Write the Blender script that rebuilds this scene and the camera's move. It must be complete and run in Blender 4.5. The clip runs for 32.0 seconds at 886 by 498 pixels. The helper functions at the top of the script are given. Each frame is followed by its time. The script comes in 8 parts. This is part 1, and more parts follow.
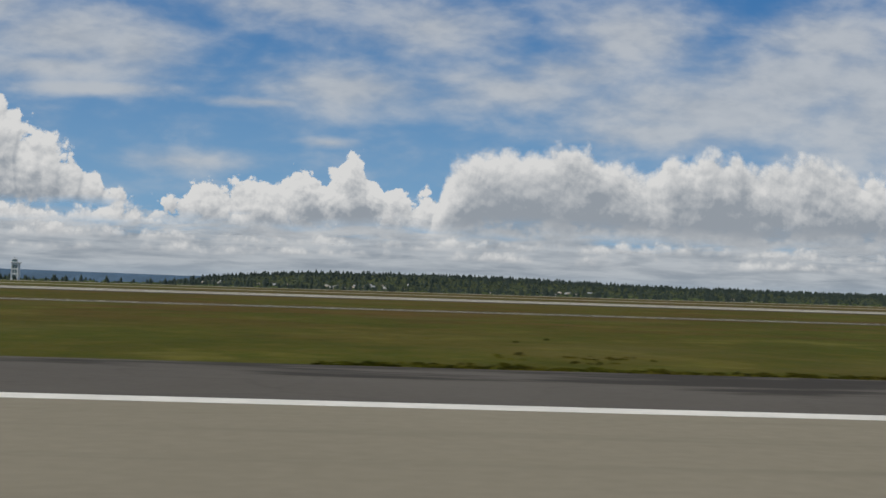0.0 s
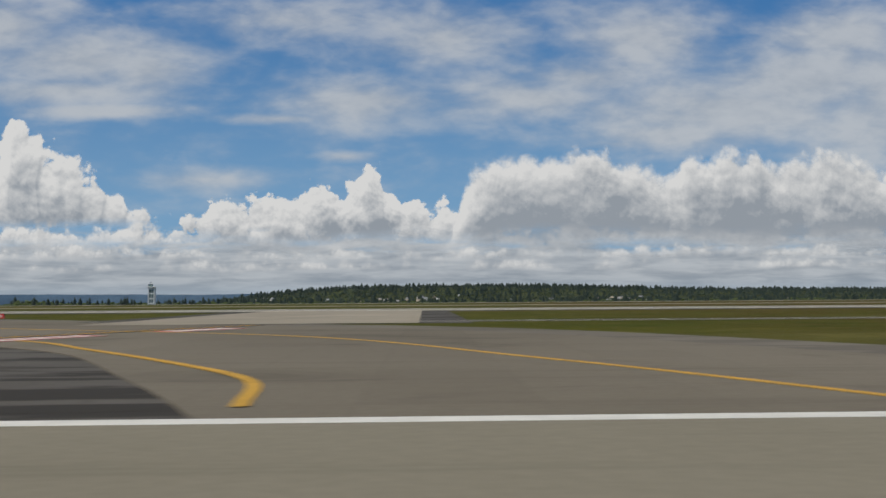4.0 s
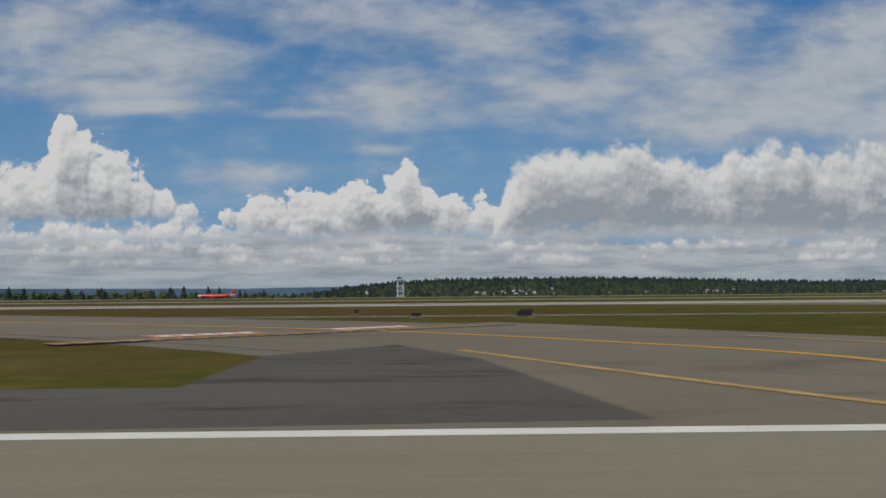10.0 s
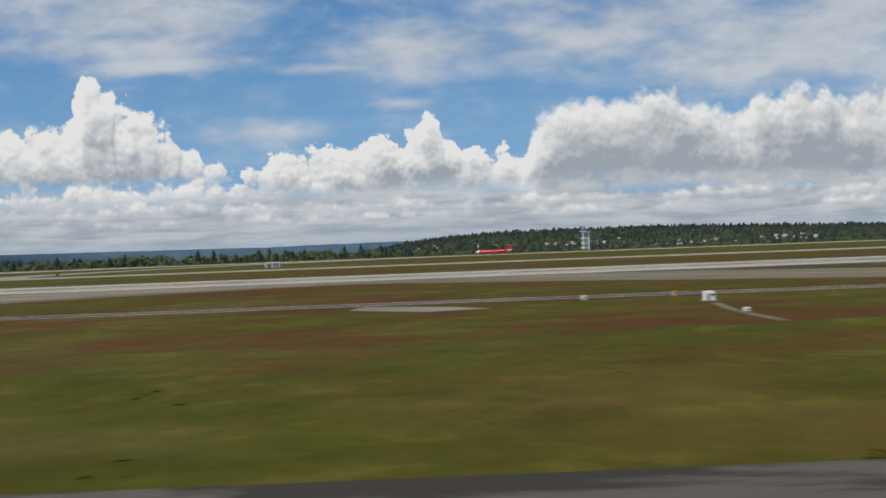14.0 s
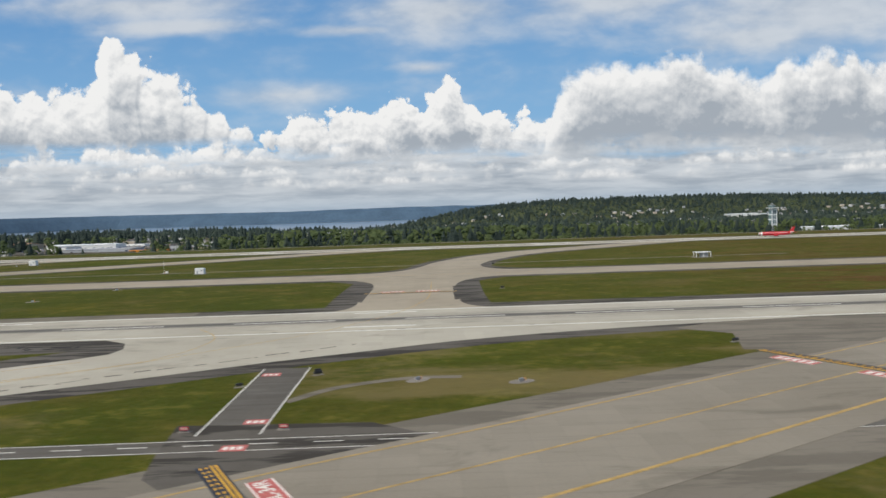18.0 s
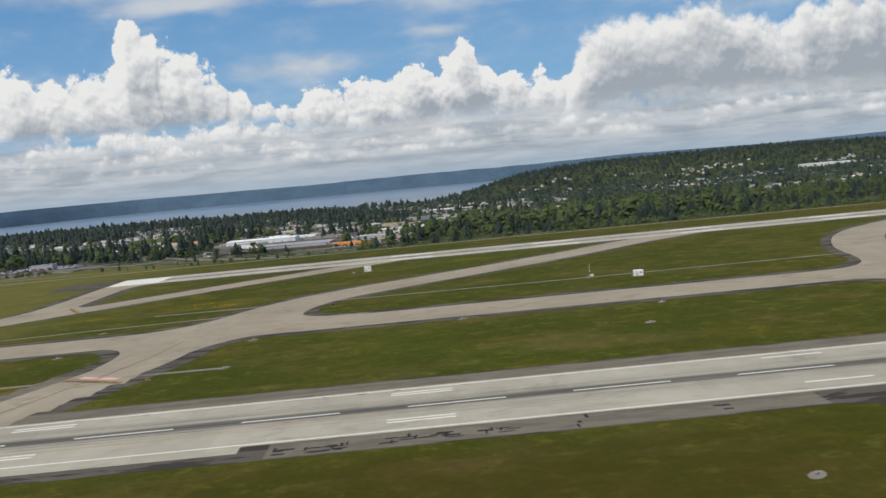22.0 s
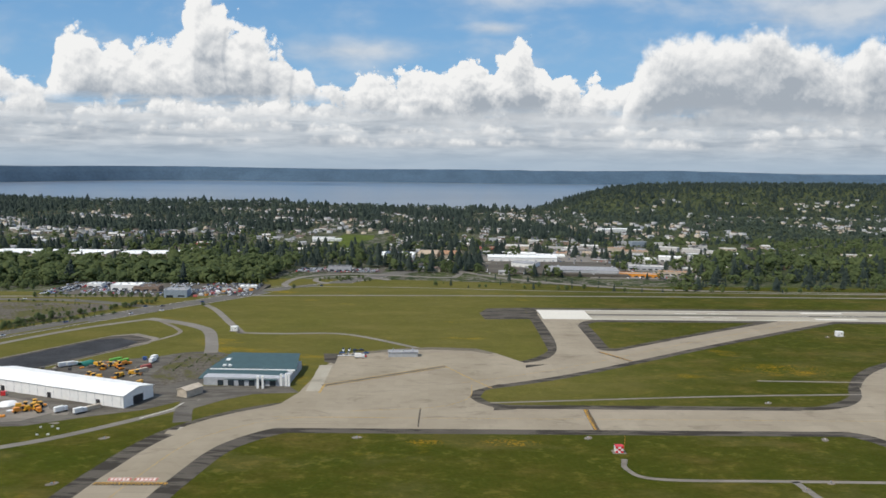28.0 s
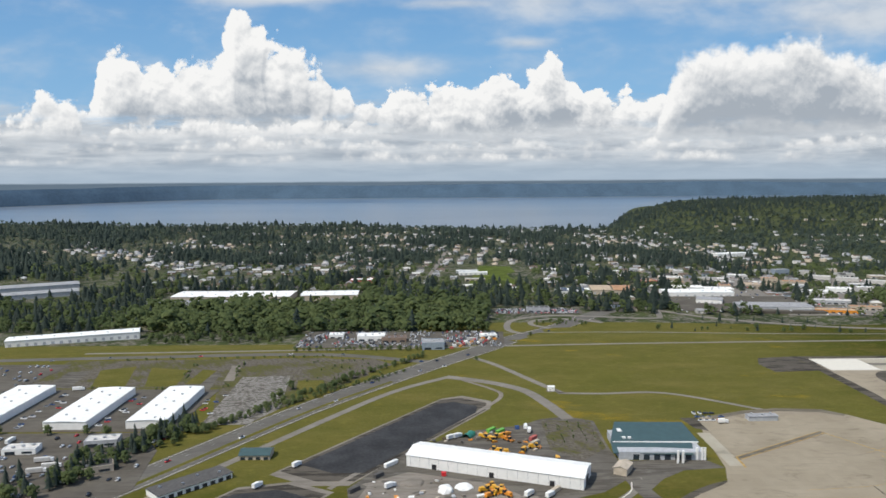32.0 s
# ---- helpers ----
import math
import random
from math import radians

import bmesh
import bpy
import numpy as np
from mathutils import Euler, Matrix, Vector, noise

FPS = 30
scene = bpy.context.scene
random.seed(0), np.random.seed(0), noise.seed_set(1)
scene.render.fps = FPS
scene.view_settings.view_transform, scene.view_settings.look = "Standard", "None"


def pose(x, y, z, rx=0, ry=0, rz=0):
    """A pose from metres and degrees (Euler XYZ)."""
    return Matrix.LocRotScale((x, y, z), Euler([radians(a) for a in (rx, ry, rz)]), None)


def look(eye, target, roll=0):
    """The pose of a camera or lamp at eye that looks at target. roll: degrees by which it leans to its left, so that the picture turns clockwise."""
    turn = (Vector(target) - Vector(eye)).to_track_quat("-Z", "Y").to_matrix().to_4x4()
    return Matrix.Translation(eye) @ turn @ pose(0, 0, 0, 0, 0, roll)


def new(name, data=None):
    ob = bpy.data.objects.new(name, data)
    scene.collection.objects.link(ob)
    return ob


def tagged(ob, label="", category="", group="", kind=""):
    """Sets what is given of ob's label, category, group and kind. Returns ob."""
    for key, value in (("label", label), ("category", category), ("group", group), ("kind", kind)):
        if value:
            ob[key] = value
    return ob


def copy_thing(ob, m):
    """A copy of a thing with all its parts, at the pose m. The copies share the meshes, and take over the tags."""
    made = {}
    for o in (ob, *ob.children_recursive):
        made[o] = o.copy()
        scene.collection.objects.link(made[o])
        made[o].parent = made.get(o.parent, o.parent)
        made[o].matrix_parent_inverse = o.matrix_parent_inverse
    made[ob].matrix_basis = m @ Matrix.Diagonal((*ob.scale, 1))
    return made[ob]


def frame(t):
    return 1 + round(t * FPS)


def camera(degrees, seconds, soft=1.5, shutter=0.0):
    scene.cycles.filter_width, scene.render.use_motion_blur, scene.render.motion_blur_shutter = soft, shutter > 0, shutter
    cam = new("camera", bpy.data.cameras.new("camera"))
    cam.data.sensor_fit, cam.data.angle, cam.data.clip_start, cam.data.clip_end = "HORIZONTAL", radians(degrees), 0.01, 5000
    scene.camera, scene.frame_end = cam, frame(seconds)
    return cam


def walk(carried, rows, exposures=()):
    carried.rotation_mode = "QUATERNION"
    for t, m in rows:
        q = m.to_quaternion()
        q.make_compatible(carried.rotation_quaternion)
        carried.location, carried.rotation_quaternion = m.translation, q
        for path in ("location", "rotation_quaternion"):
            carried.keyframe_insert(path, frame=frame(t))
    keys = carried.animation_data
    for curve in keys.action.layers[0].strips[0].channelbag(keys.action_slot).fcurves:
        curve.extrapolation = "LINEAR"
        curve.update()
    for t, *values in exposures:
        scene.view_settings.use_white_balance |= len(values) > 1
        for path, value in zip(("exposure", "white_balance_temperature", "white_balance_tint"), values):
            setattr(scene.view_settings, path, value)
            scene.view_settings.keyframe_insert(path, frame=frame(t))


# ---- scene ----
SCALE = 0.515   # the place is drawn at this part of life size throughout, which keeps a fast flight to a camera's pace
cam = camera(61.4, 32.0, soft=1.55, shutter=0.22)
# seconds, eye x, y, z, yaw to the left, pitch up, roll
ROWS = [
    (0, 0.00, -0.41, 3.43, -1.64, 3.16, 1.77),
    (0.5, -22.78, -0.37, 3.42, -1.93, 3.21, 2.99),
    (1, -46.17, -0.32, 3.43, -2.16, 3.43, 1.02),
    (1.5, -70.16, -0.27, 3.43, -2.57, 3.64, 1.43),
    (2, -94.75, -0.22, 3.44, -2.57, 3.74, 1.66),
    (2.5, -119.94, -0.17, 3.44, -2.59, 3.85, 1.42),
    (3, -145.73, -0.13, 3.45, -2.20, 3.86, 0.81),
    (3.5, -172.12, -0.09, 3.45, -1.81, 3.87, 0.20),
    (4, -199.11, -0.06, 3.45, -1.41, 3.88, -0.41),
    (4.5, -226.69, -0.04, 3.45, -1.02, 3.88, -1.02),
    (5, -254.88, -0.01, 3.45, -0.41, 3.70, -0.93),
    (5.5, -283.65, 0.01, 3.45, 0.07, 3.52, -1.21),
    (6, -313.02, 0.05, 3.44, 0.45, 3.35, -1.46),
    (6.5, -342.97, 0.09, 3.45, 0.71, 3.25, -1.68),
    (7, -373.50, 0.15, 3.43, 0.91, 3.05, -1.63),
    (7.5, -404.60, 0.23, 3.45, 1.03, 3.02, -1.98),
    (8, -436.27, 0.30, 3.48, 1.00, 3.16, -2.15),
    (8.5, -468.48, 0.35, 3.46, 0.40, 3.17, -2.39),
    (9, -501.24, 0.38, 3.56, -0.36, 3.28, -2.40),
    (9.5, -534.53, 0.35, 3.48, -0.45, 3.39, -2.59),
    (10, -568.34, 0.30, 3.93, -0.83, 3.41, -0.49),
    (10.5, -602.64, 0.23, 4.18, -0.83, 3.15, 1.11),
    (11, -637.42, 0.16, 4.47, -0.71, 2.65, 0.95),
    (11.5, -672.66, 0.10, 4.85, -0.82, 2.39, 2.93),
    (12, -708.32, 0.04, 5.27, -0.98, 0.98, 3.96),
    (12.5, -744.38, 0.00, 6.01, -0.84, 0.06, -1.04),
    (13, -780.79, -0.02, 7.18, -0.99, 0.29, -1.68),
    (13.5, -817.52, -0.03, 8.48, -1.02, 0.29, -1.90),
    (14, -854.54, -0.03, 10.03, -0.71, -0.16, -2.12),
    (14.5, -891.81, -0.03, 11.96, -0.15, -2.15, -1.83),
    (15, -929.28, -0.02, 14.33, -0.04, -2.43, -2.07),
    (15.5, -966.93, -0.01, 17.18, 0.08, -2.71, -2.30),
    (16, -1004.71, 0.00, 20.49, 0.19, -2.99, -2.54),
    (16.5, -1042.58, 0.01, 24.30, 0.30, -3.27, -2.78),
    (17, -1080.51, 0.01, 28.62, 0.32, -3.13, -2.98),
    (17.5, -1118.46, -0.00, 33.36, -0.38, -2.71, -2.72),
    (18, -1156.36, -0.04, 38.29, -1.01, -2.95, -1.81),
    (18.5, -1194.18, -0.08, 43.48, -1.18, -4.63, -1.63),
    (19, -1231.89, -0.14, 48.85, -1.45, -5.63, -2.39),
    (19.5, -1269.50, -0.19, 54.27, -1.22, -6.69, -2.59),
    (20, -1307.06, -0.24, 59.80, -0.98, -7.48, -2.96),
    (20.5, -1344.59, -0.27, 65.51, -0.51, -7.56, -3.36),
    (21, -1382.13, -0.29, 71.45, -0.58, -6.36, -3.36),
    (21.5, -1419.67, -0.29, 77.54, -0.79, -5.86, -5.43),
    (22, -1457.20, -0.29, 83.65, -0.91, -5.80, -5.27),
    (22.5, -1494.70, -0.28, 89.74, -1.22, -5.67, -4.67),
    (23, -1532.13, -0.26, 95.77, -1.42, -5.70, -3.52),
    (23.5, -1569.50, -0.23, 101.80, -1.66, -6.22, -1.04),
    (24, -1606.79, -0.18, 107.87, -1.49, -7.90, 0.05),
    (24.5, -1644.01, -0.12, 114.03, -1.14, -8.70, 0.07),
    (25, -1681.16, -0.04, 120.25, -0.96, -8.84, -0.15),
    (25.5, -1718.24, 0.06, 126.51, -0.54, -8.42, -0.24),
    (26, -1755.26, 0.17, 132.79, -0.55, -8.02, -0.03),
    (26.5, -1792.20, 0.29, 139.02, -0.57, -7.61, 0.17),
    (27, -1829.06, 0.43, 145.16, -0.58, -7.21, 0.38),
    (27.5, -1865.82, 0.57, 151.14, -0.59, -6.80, 0.58),
    (28, -1902.46, 0.71, 156.91, -0.96, -6.49, 0.64),
    (28.5, -1938.94, 0.86, 162.55, -0.90, -5.95, 0.38),
    (29, -1975.25, 1.02, 168.11, -0.97, -5.73, 0.32),
    (29.5, -2011.34, 1.18, 173.71, -0.90, -5.86, 0.28),
    (30, -2047.19, 1.36, 179.41, -0.79, -6.07, 0.17),
    (30.5, -2082.79, 1.53, 185.22, -0.71, -6.00, 0.12),
    (31, -2118.12, 1.71, 191.07, -0.55, -5.78, -0.12),
    (31.5, -2153.18, 1.88, 196.90, -0.44, -5.56, -0.31),
    (32, -2187.99, 2.05, 202.70, -0.18, -5.65, -0.40),
]
walk(cam, [(t, pose(SCALE * x, SCALE * y, SCALE * z, 90 + pitch, 0, yaw) @ pose(0, 0, 0, 0, 0, roll)) for t, x, y, z, yaw, pitch, roll in ROWS],
     exposures=((0, -0.58), (5, -0.62), (8, -0.70), (12, -0.76), (13.4, -0.52), (14.2, -0.36), (16.8, -0.2), (18.4, -0.2), (20, -0.36), (22, -0.3), (26, -0.2), (32, -0.12)))

# ---- light ----
SKY_LIGHT = 1.0
SUN_EL, SUN_AZ = 54.0, -128.0   # the sun stands high, to the south and behind the eye (degrees from +y towards +x)
sun = new("sun", bpy.data.lights.new("sun", "SUN"))
sun.data.energy, sun.data.angle, sun.data.color = 4.25, radians(0.53), (1.0, 0.94, 0.84)
_s = Vector((math.sin(radians(SUN_AZ)) * math.cos(radians(SUN_EL)), math.cos(radians(SUN_AZ)) * math.cos(radians(SUN_EL)), math.sin(radians(SUN_EL))))
sun.matrix_world = look(_s * 900, (0, 0, 0))


# ---- node shorthand ----
class Sock:
    """A socket or number with arithmetic, inside one node tree."""

    def __init__(self, tree, value):
        self.tree, self.value = tree, value

    def _op(self, op, *others, clamp=False):
        node = self.tree.nodes.new("ShaderNodeMath")
        node.operation, node.use_clamp = op, clamp
        for i, v in enumerate((self, *others)):
            put(self.tree, node.inputs[i], v)
        return Sock(self.tree, node.outputs[0])

    def __add__(self, o): return self._op("ADD", o)
    def __radd__(self, o): return self._op("ADD", o)
    def __sub__(self, o): return self._op("SUBTRACT", o)
    def __rsub__(self, o): return Sock(self.tree, o)._op("SUBTRACT", self)
    def __mul__(self, o): return self._op("MULTIPLY", o)
    def __rmul__(self, o): return self._op("MULTIPLY", o)
    def __truediv__(self, o): return self._op("DIVIDE", o)
    def clamp(self): return self._op("ADD", 0.0, clamp=True)
    def smin(self, o): return self._op("MINIMUM", o)
    def smax(self, o): return self._op("MAXIMUM", o)
    def blend(self, o, k): return self._op("SMOOTH_MAX", o, k)
    def absolute(self): return self._op("ABSOLUTE")
    def power(self, o): return self._op("POWER", o)

    def step(self, lo, hi):
        node = self.tree.nodes.new("ShaderNodeMapRange")
        node.interpolation_type = "SMOOTHSTEP"
        put(self.tree, node.inputs["Value"], self)
        node.inputs["From Min"].default_value, node.inputs["From Max"].default_value = lo, hi
        return Sock(self.tree, node.outputs["Result"])


def put(tree, socket, v):
    v = v.value if isinstance(v, Sock) else v
    if isinstance(v, bpy.types.NodeSocket):
        tree.links.new(v, socket)
    else:
        socket.default_value = v


def xyz(tree, x, y, z):
    node = tree.nodes.new("ShaderNodeCombineXYZ")
    for i, v in enumerate((x, y, z)):
        put(tree, node.inputs[i], v)
    return Sock(tree, node.outputs[0])


def split(tree, v):
    node = tree.nodes.new("ShaderNodeSeparateXYZ")
    put(tree, node.inputs[0], v)
    return [Sock(tree, o) for o in node.outputs]


def fbm(tree, v, scale, detail=5.0, rough=0.55, distort=0.0):
    node = tree.nodes.new("ShaderNodeTexNoise")
    put(tree, node.inputs["Vector"], v)
    node.inputs["Scale"].default_value, node.inputs["Detail"].default_value = scale, detail
    node.inputs["Roughness"].default_value, node.inputs["Distortion"].default_value = rough, distort
    return Sock(tree, node.outputs[0])


def cells(tree, v, scale, feature="F1", smooth=0.0):
    node = tree.nodes.new("ShaderNodeTexVoronoi")
    node.feature = feature
    put(tree, node.inputs["Vector"], v)
    node.inputs["Scale"].default_value = scale
    if smooth:
        node.inputs["Smoothness"].default_value = smooth
    return Sock(tree, node.outputs["Distance"])


def mix(tree, fac, a, b):
    node = tree.nodes.new("ShaderNodeMix")
    node.data_type = "RGBA"
    put(tree, node.inputs[0], fac)
    for i, v in ((6, a), (7, b)):
        put(tree, node.inputs[i], (*v, 1.0) if isinstance(v, tuple) and len(v) == 3 else v)
    return Sock(tree, node.outputs[2])


# ---- sky ----
def build_sky():
    world = bpy.data.worlds.new("sky")
    scene.world = world
    world.use_nodes = True
    tree = world.node_tree
    tree.nodes.clear()
    out = tree.nodes.new("ShaderNodeOutputWorld")
    sky = tree.nodes.new("ShaderNodeTexSky")
    sky.sky_type, sky.sun_disc = "NISHITA", False
    sky.sun_elevation, sky.sun_rotation = radians(SUN_EL), radians(SUN_AZ)
    sky.altitude, sky.air_density, sky.dust_density, sky.ozone_density = 120, 1.0, 0.6, 1.6
    coord = tree.nodes.new("ShaderNodeTexCoord")
    x, y, z = split(tree, coord.outputs["Generated"])
    away = y.absolute().smax(0.05)
    u, v = x / away, z / away          # tangents of bearing and height
    # flat layers low over the land
    layer = fbm(tree, xyz(tree, u * 3.4, v * 22.0, 0.0), 2.4, 7.0, 0.58, 0.4)
    layer2 = fbm(tree, xyz(tree, u * 4.4 + 4.0, v * 34.0, 0.0), 2.8, 7.0, 0.58, 0.3)
    low = (v * -9.0 + 0.90 + (layer - 0.5) * 1.1).step(0.0, 0.32)
    low_light = (layer2 - 0.47 + (layer - 0.5) * 0.6).step(-0.24, 0.28)
    # broken cloud overhead and behind, out of view, added to whiten the fill light
    grown = fbm(tree, xyz(tree, u * 5.6 - v * 2.9, v * 10.6 + u, 0.0), 1.0, 8.0, 0.60, 0.5)
    beyond = (v.step(0.42, 0.75) * 0.9).smax(1.0 - y.step(-0.2, 0.2)) * 0.75
    high = (beyond - 0.44 + (grown - 0.5) * 2.3).step(-0.26, 0.92)
    blue = mix(tree, v.step(0.02, 0.5), (0.275, 0.555, 0.88), (0.050, 0.250, 0.64))
    sky_scaled = tree.nodes.new("ShaderNodeVectorMath")
    sky_scaled.operation = "SCALE"
    tree.links.new(sky.outputs[0], sky_scaled.inputs[0])
    sky_scaled.inputs["Scale"].default_value = 0.085
    blue = mix(tree, 0.2, blue, Sock(tree, sky_scaled.outputs[0]))
    colour = mix(tree, high * 0.86, blue, mix(tree, grown.step(0.35, 0.65), (0.58, 0.63, 0.69), (0.80, 0.83, 0.86)))
    colour = mix(tree, low, colour, mix(tree, low_light, (0.40, 0.46, 0.53), (0.66, 0.71, 0.76)))
    haze = (1.0 - v.step(-0.004, 0.034)) * 0.8
    colour = mix(tree, haze, colour, (0.42, 0.53, 0.65))
    # land too far to shift, below the level of the eye, its haze painted in as blue
    land = fbm(tree, xyz(tree, u * 6.0, v * 60.0, 0.0), 3.0, 5.0)
    colour = mix(tree, 1.0 - (v + (land - 0.5) * 0.002).step(-0.0095, -0.0065), colour, mix(tree, land, (0.125, 0.180, 0.240), (0.165, 0.220, 0.280)))
    back = tree.nodes.new("ShaderNodeBackground")
    put(tree, back.inputs["Color"], colour)
    back.inputs["Strength"].default_value = SKY_LIGHT
    tree.links.new(back.outputs[0], out.inputs["Surface"])


build_sky()


# ---- materials ----
def material(name, rough=0.8, metal=0.0):
    mat = bpy.data.materials.new(name)
    mat.use_nodes = True
    tree = mat.node_tree
    shader = tree.nodes["Principled BSDF"]
    shader.inputs["Roughness"].default_value, shader.inputs["Metallic"].default_value = rough, metal
    if rough >= 0.65:      # earth, paving and leaves have next to no sheen at low angles
        shader.inputs["Specular IOR Level"].default_value = 0.06 if rough > 0.85 else 0.2
    place = tree.nodes.new("ShaderNodeNewGeometry")
    life = tree.nodes.new("ShaderNodeVectorMath")     # back to life-size metres
    life.operation = "SCALE"
    life.inputs["Scale"].default_value = 1 / SCALE
    tree.links.new(place.outputs["Position"], life.inputs[0])
    return mat, tree, shader, Sock(tree, life.outputs[0])


def bump(tree, shader, height, strength, distance):
    node = tree.nodes.new("ShaderNodeBump")
    node.inputs["Strength"].default_value, node.inputs["Distance"].default_value = strength, distance
    put(tree, node.inputs["Height"], height)
    tree.links.new(node.outputs[0], shader.inputs["Normal"])


def plain(name, colour, rough=0.7, metal=0.0, vary=0.12, scale=0.7):
    """Paint, metal, plastic: one colour with wear at two scales."""
    mat, tree, shader, p = material(name, rough, metal)
    n = fbm(tree, p, scale, 4.0) * 0.6 + fbm(tree, p, scale * 9, 3.0) * 0.4
    dark = tuple(c * (1 - 1.6 * vary) for c in colour)
    lighter = tuple(min(1.0, c * (1 + 1.2 * vary)) for c in colour)
    put(tree, shader.inputs["Base Color"], mix(tree, n.step(0.3, 0.7), dark, lighter))
    return mat


def grass_material():
    mat, tree, shader, p = material("grass", 0.95)
    x, y, z = split(tree, p)
    big = fbm(tree, p, 0.006, 5.0, 0.6)
    mid = fbm(tree, xyz(tree, x * 0.5, y, 0.0), 0.035, 5.0, 0.6)
    small = fbm(tree, p, 0.45, 5.0, 0.65)
    tuft = fbm(tree, p, 2.6, 3.0, 0.6)
    west = (x * -1.0).step(900.0, 1350.0)
    dry = mix(tree, west, (0.082, 0.070, 0.010), (0.072, 0.066, 0.009))
    lush = mix(tree, west, (0.050, 0.060, 0.005), (0.037, 0.051, 0.004))
    colour = mix(tree, (small * 0.7 + mid * 0.6 - 0.15).step(0.3, 0.72), lush, dry)
    colour = mix(tree, mid.step(0.50, 0.78) * 0.55, colour, (0.115, 0.080, 0.024))
    colour = mix(tree, (big - 0.5 + (tuft - 0.5) * 0.3).step(0.03, 0.26) * 0.7, colour, (0.060, 0.075, 0.005))
    clump = fbm(tree, xyz(tree, x, y * 1.3, 5.0), 0.11, 6.0, 0.7)
    colour = mix(tree, clump.step(0.50, 0.66) * 0.66, colour, (0.040, 0.045, 0.004))
    colour = mix(tree, (1.0 - clump.step(0.32, 0.48)) * 0.58, colour, (0.135, 0.118, 0.022))
    straw = fbm(tree, xyz(tree, x * 0.5, y, 6.0), 0.028, 6.0, 0.64)
    worn = (x * -1.0).step(930.0, 1020.0) * (1.0 - (x * -1.0).step(1230.0, 1340.0)) * (1.0 - y.step(190.0, 240.0))
    colour = mix(tree, ((straw + (tuft - 0.5) * 0.1).step(0.50, 0.64) * (worn * 0.34 + 0.16)), colour, (0.190, 0.140, 0.062))
    sorrel = fbm(tree, xyz(tree, x * 0.4, y, 4.0), 0.10, 7.0, 0.70)
    there = (x * -1.0).step(430.0, 640.0) * (1.0 - (x * -1.0).step(900.0, 1060.0)) * (1.0 - y.step(300.0, 500.0) * 0.6)
    there = there.smax((1.0 - (x * -1.0).step(80.0, 210.0)) * 0.6)
    colour = mix(tree, ((sorrel + (tuft - 0.5) * 0.25).step(0.42, 0.60) * there * (y.step(45.0, 92.0) * 0.66 + 0.16)), colour, (0.092, 0.030, 0.013))
    meadow = (x * -1.0).step(1650.0, 1850.0) * y.step(400.0, 520.0)
    colour = mix(tree, meadow * (mid * 0.5 + small * 0.6 + 0.05).clamp() * 0.74, colour, (0.176, 0.154, 0.044))
    rusty = (x * -1.0).step(1260.0, 1400.0) * (1.0 - (x * -1.0).step(1500.0, 1650.0)) * (1.0 - y.step(205.0, 232.0))
    colour = mix(tree, rusty * ((sorrel - 0.5) * 1.2 + (mid - 0.5) * 0.8 + 0.68 + (tuft - 0.5) * 0.4).clamp() * 0.62, colour, (0.046, 0.029, 0.006))
    buttercup = fbm(tree, xyz(tree, x * 0.6, y, 9.0), 0.022, 5.0, 0.6)
    colour = mix(tree, buttercup.step(0.61, 0.71) * tuft.step(0.42, 0.6) * ((x * -1.0).step(1500.0, 1650.0) * 0.55 + 0.15), colour, (0.30, 0.19, 0.008))
    speck = fbm(tree, p, 0.5, 5.0, 0.7)
    for cx, cy, rx, ry in ((-1905, 409, 16, 5), (-1856, 409, 22, 7), (-1625, 565, 50, 22), (-1640, 372, 14, 4)):      # drifts of flowers
        drift = 1.0 - (((x - cx) / rx).power(2.0) + ((y - cy) / ry).power(2.0)).step(0.1, 1.0)
        colour = mix(tree, drift * (speck + (clump - 0.5) * 0.8).step(0.50, 0.62) * 0.6, colour, (0.36, 0.21, 0.012))
    put(tree, shader.inputs["Base Color"], colour)
    bump(tree, shader, tuft + small * 2.0, 0.6, 0.12)
    return mat


def forest_floor():
    mat, tree, shader, p = material("scrub", 0.95)
    n, m = fbm(tree, p, 0.012, 6.0, 0.65), fbm(tree, p, 0.2, 5.0, 0.65)
    colour = mix(tree, n.step(0.35, 0.65), (0.030, 0.042, 0.018), (0.066, 0.080, 0.028))
    yard = fbm(tree, xyz(tree, split(tree, p)[0], split(tree, p)[1], 3.0), 0.055, 6.0, 0.7)
    colour = mix(tree, (yard + (m - 0.5) * 0.5).step(0.47, 0.58) * (0.8 - split(tree, p)[0].step(-1600.0, -1350.0) * 0.6), colour, mix(tree, m.step(0.35, 0.65), (0.090, 0.080, 0.064), (0.21, 0.19, 0.16)))
    put(tree, shader.inputs["Base Color"], colour)
    bump(tree, shader, m, 0.7, 0.6)
    return mat


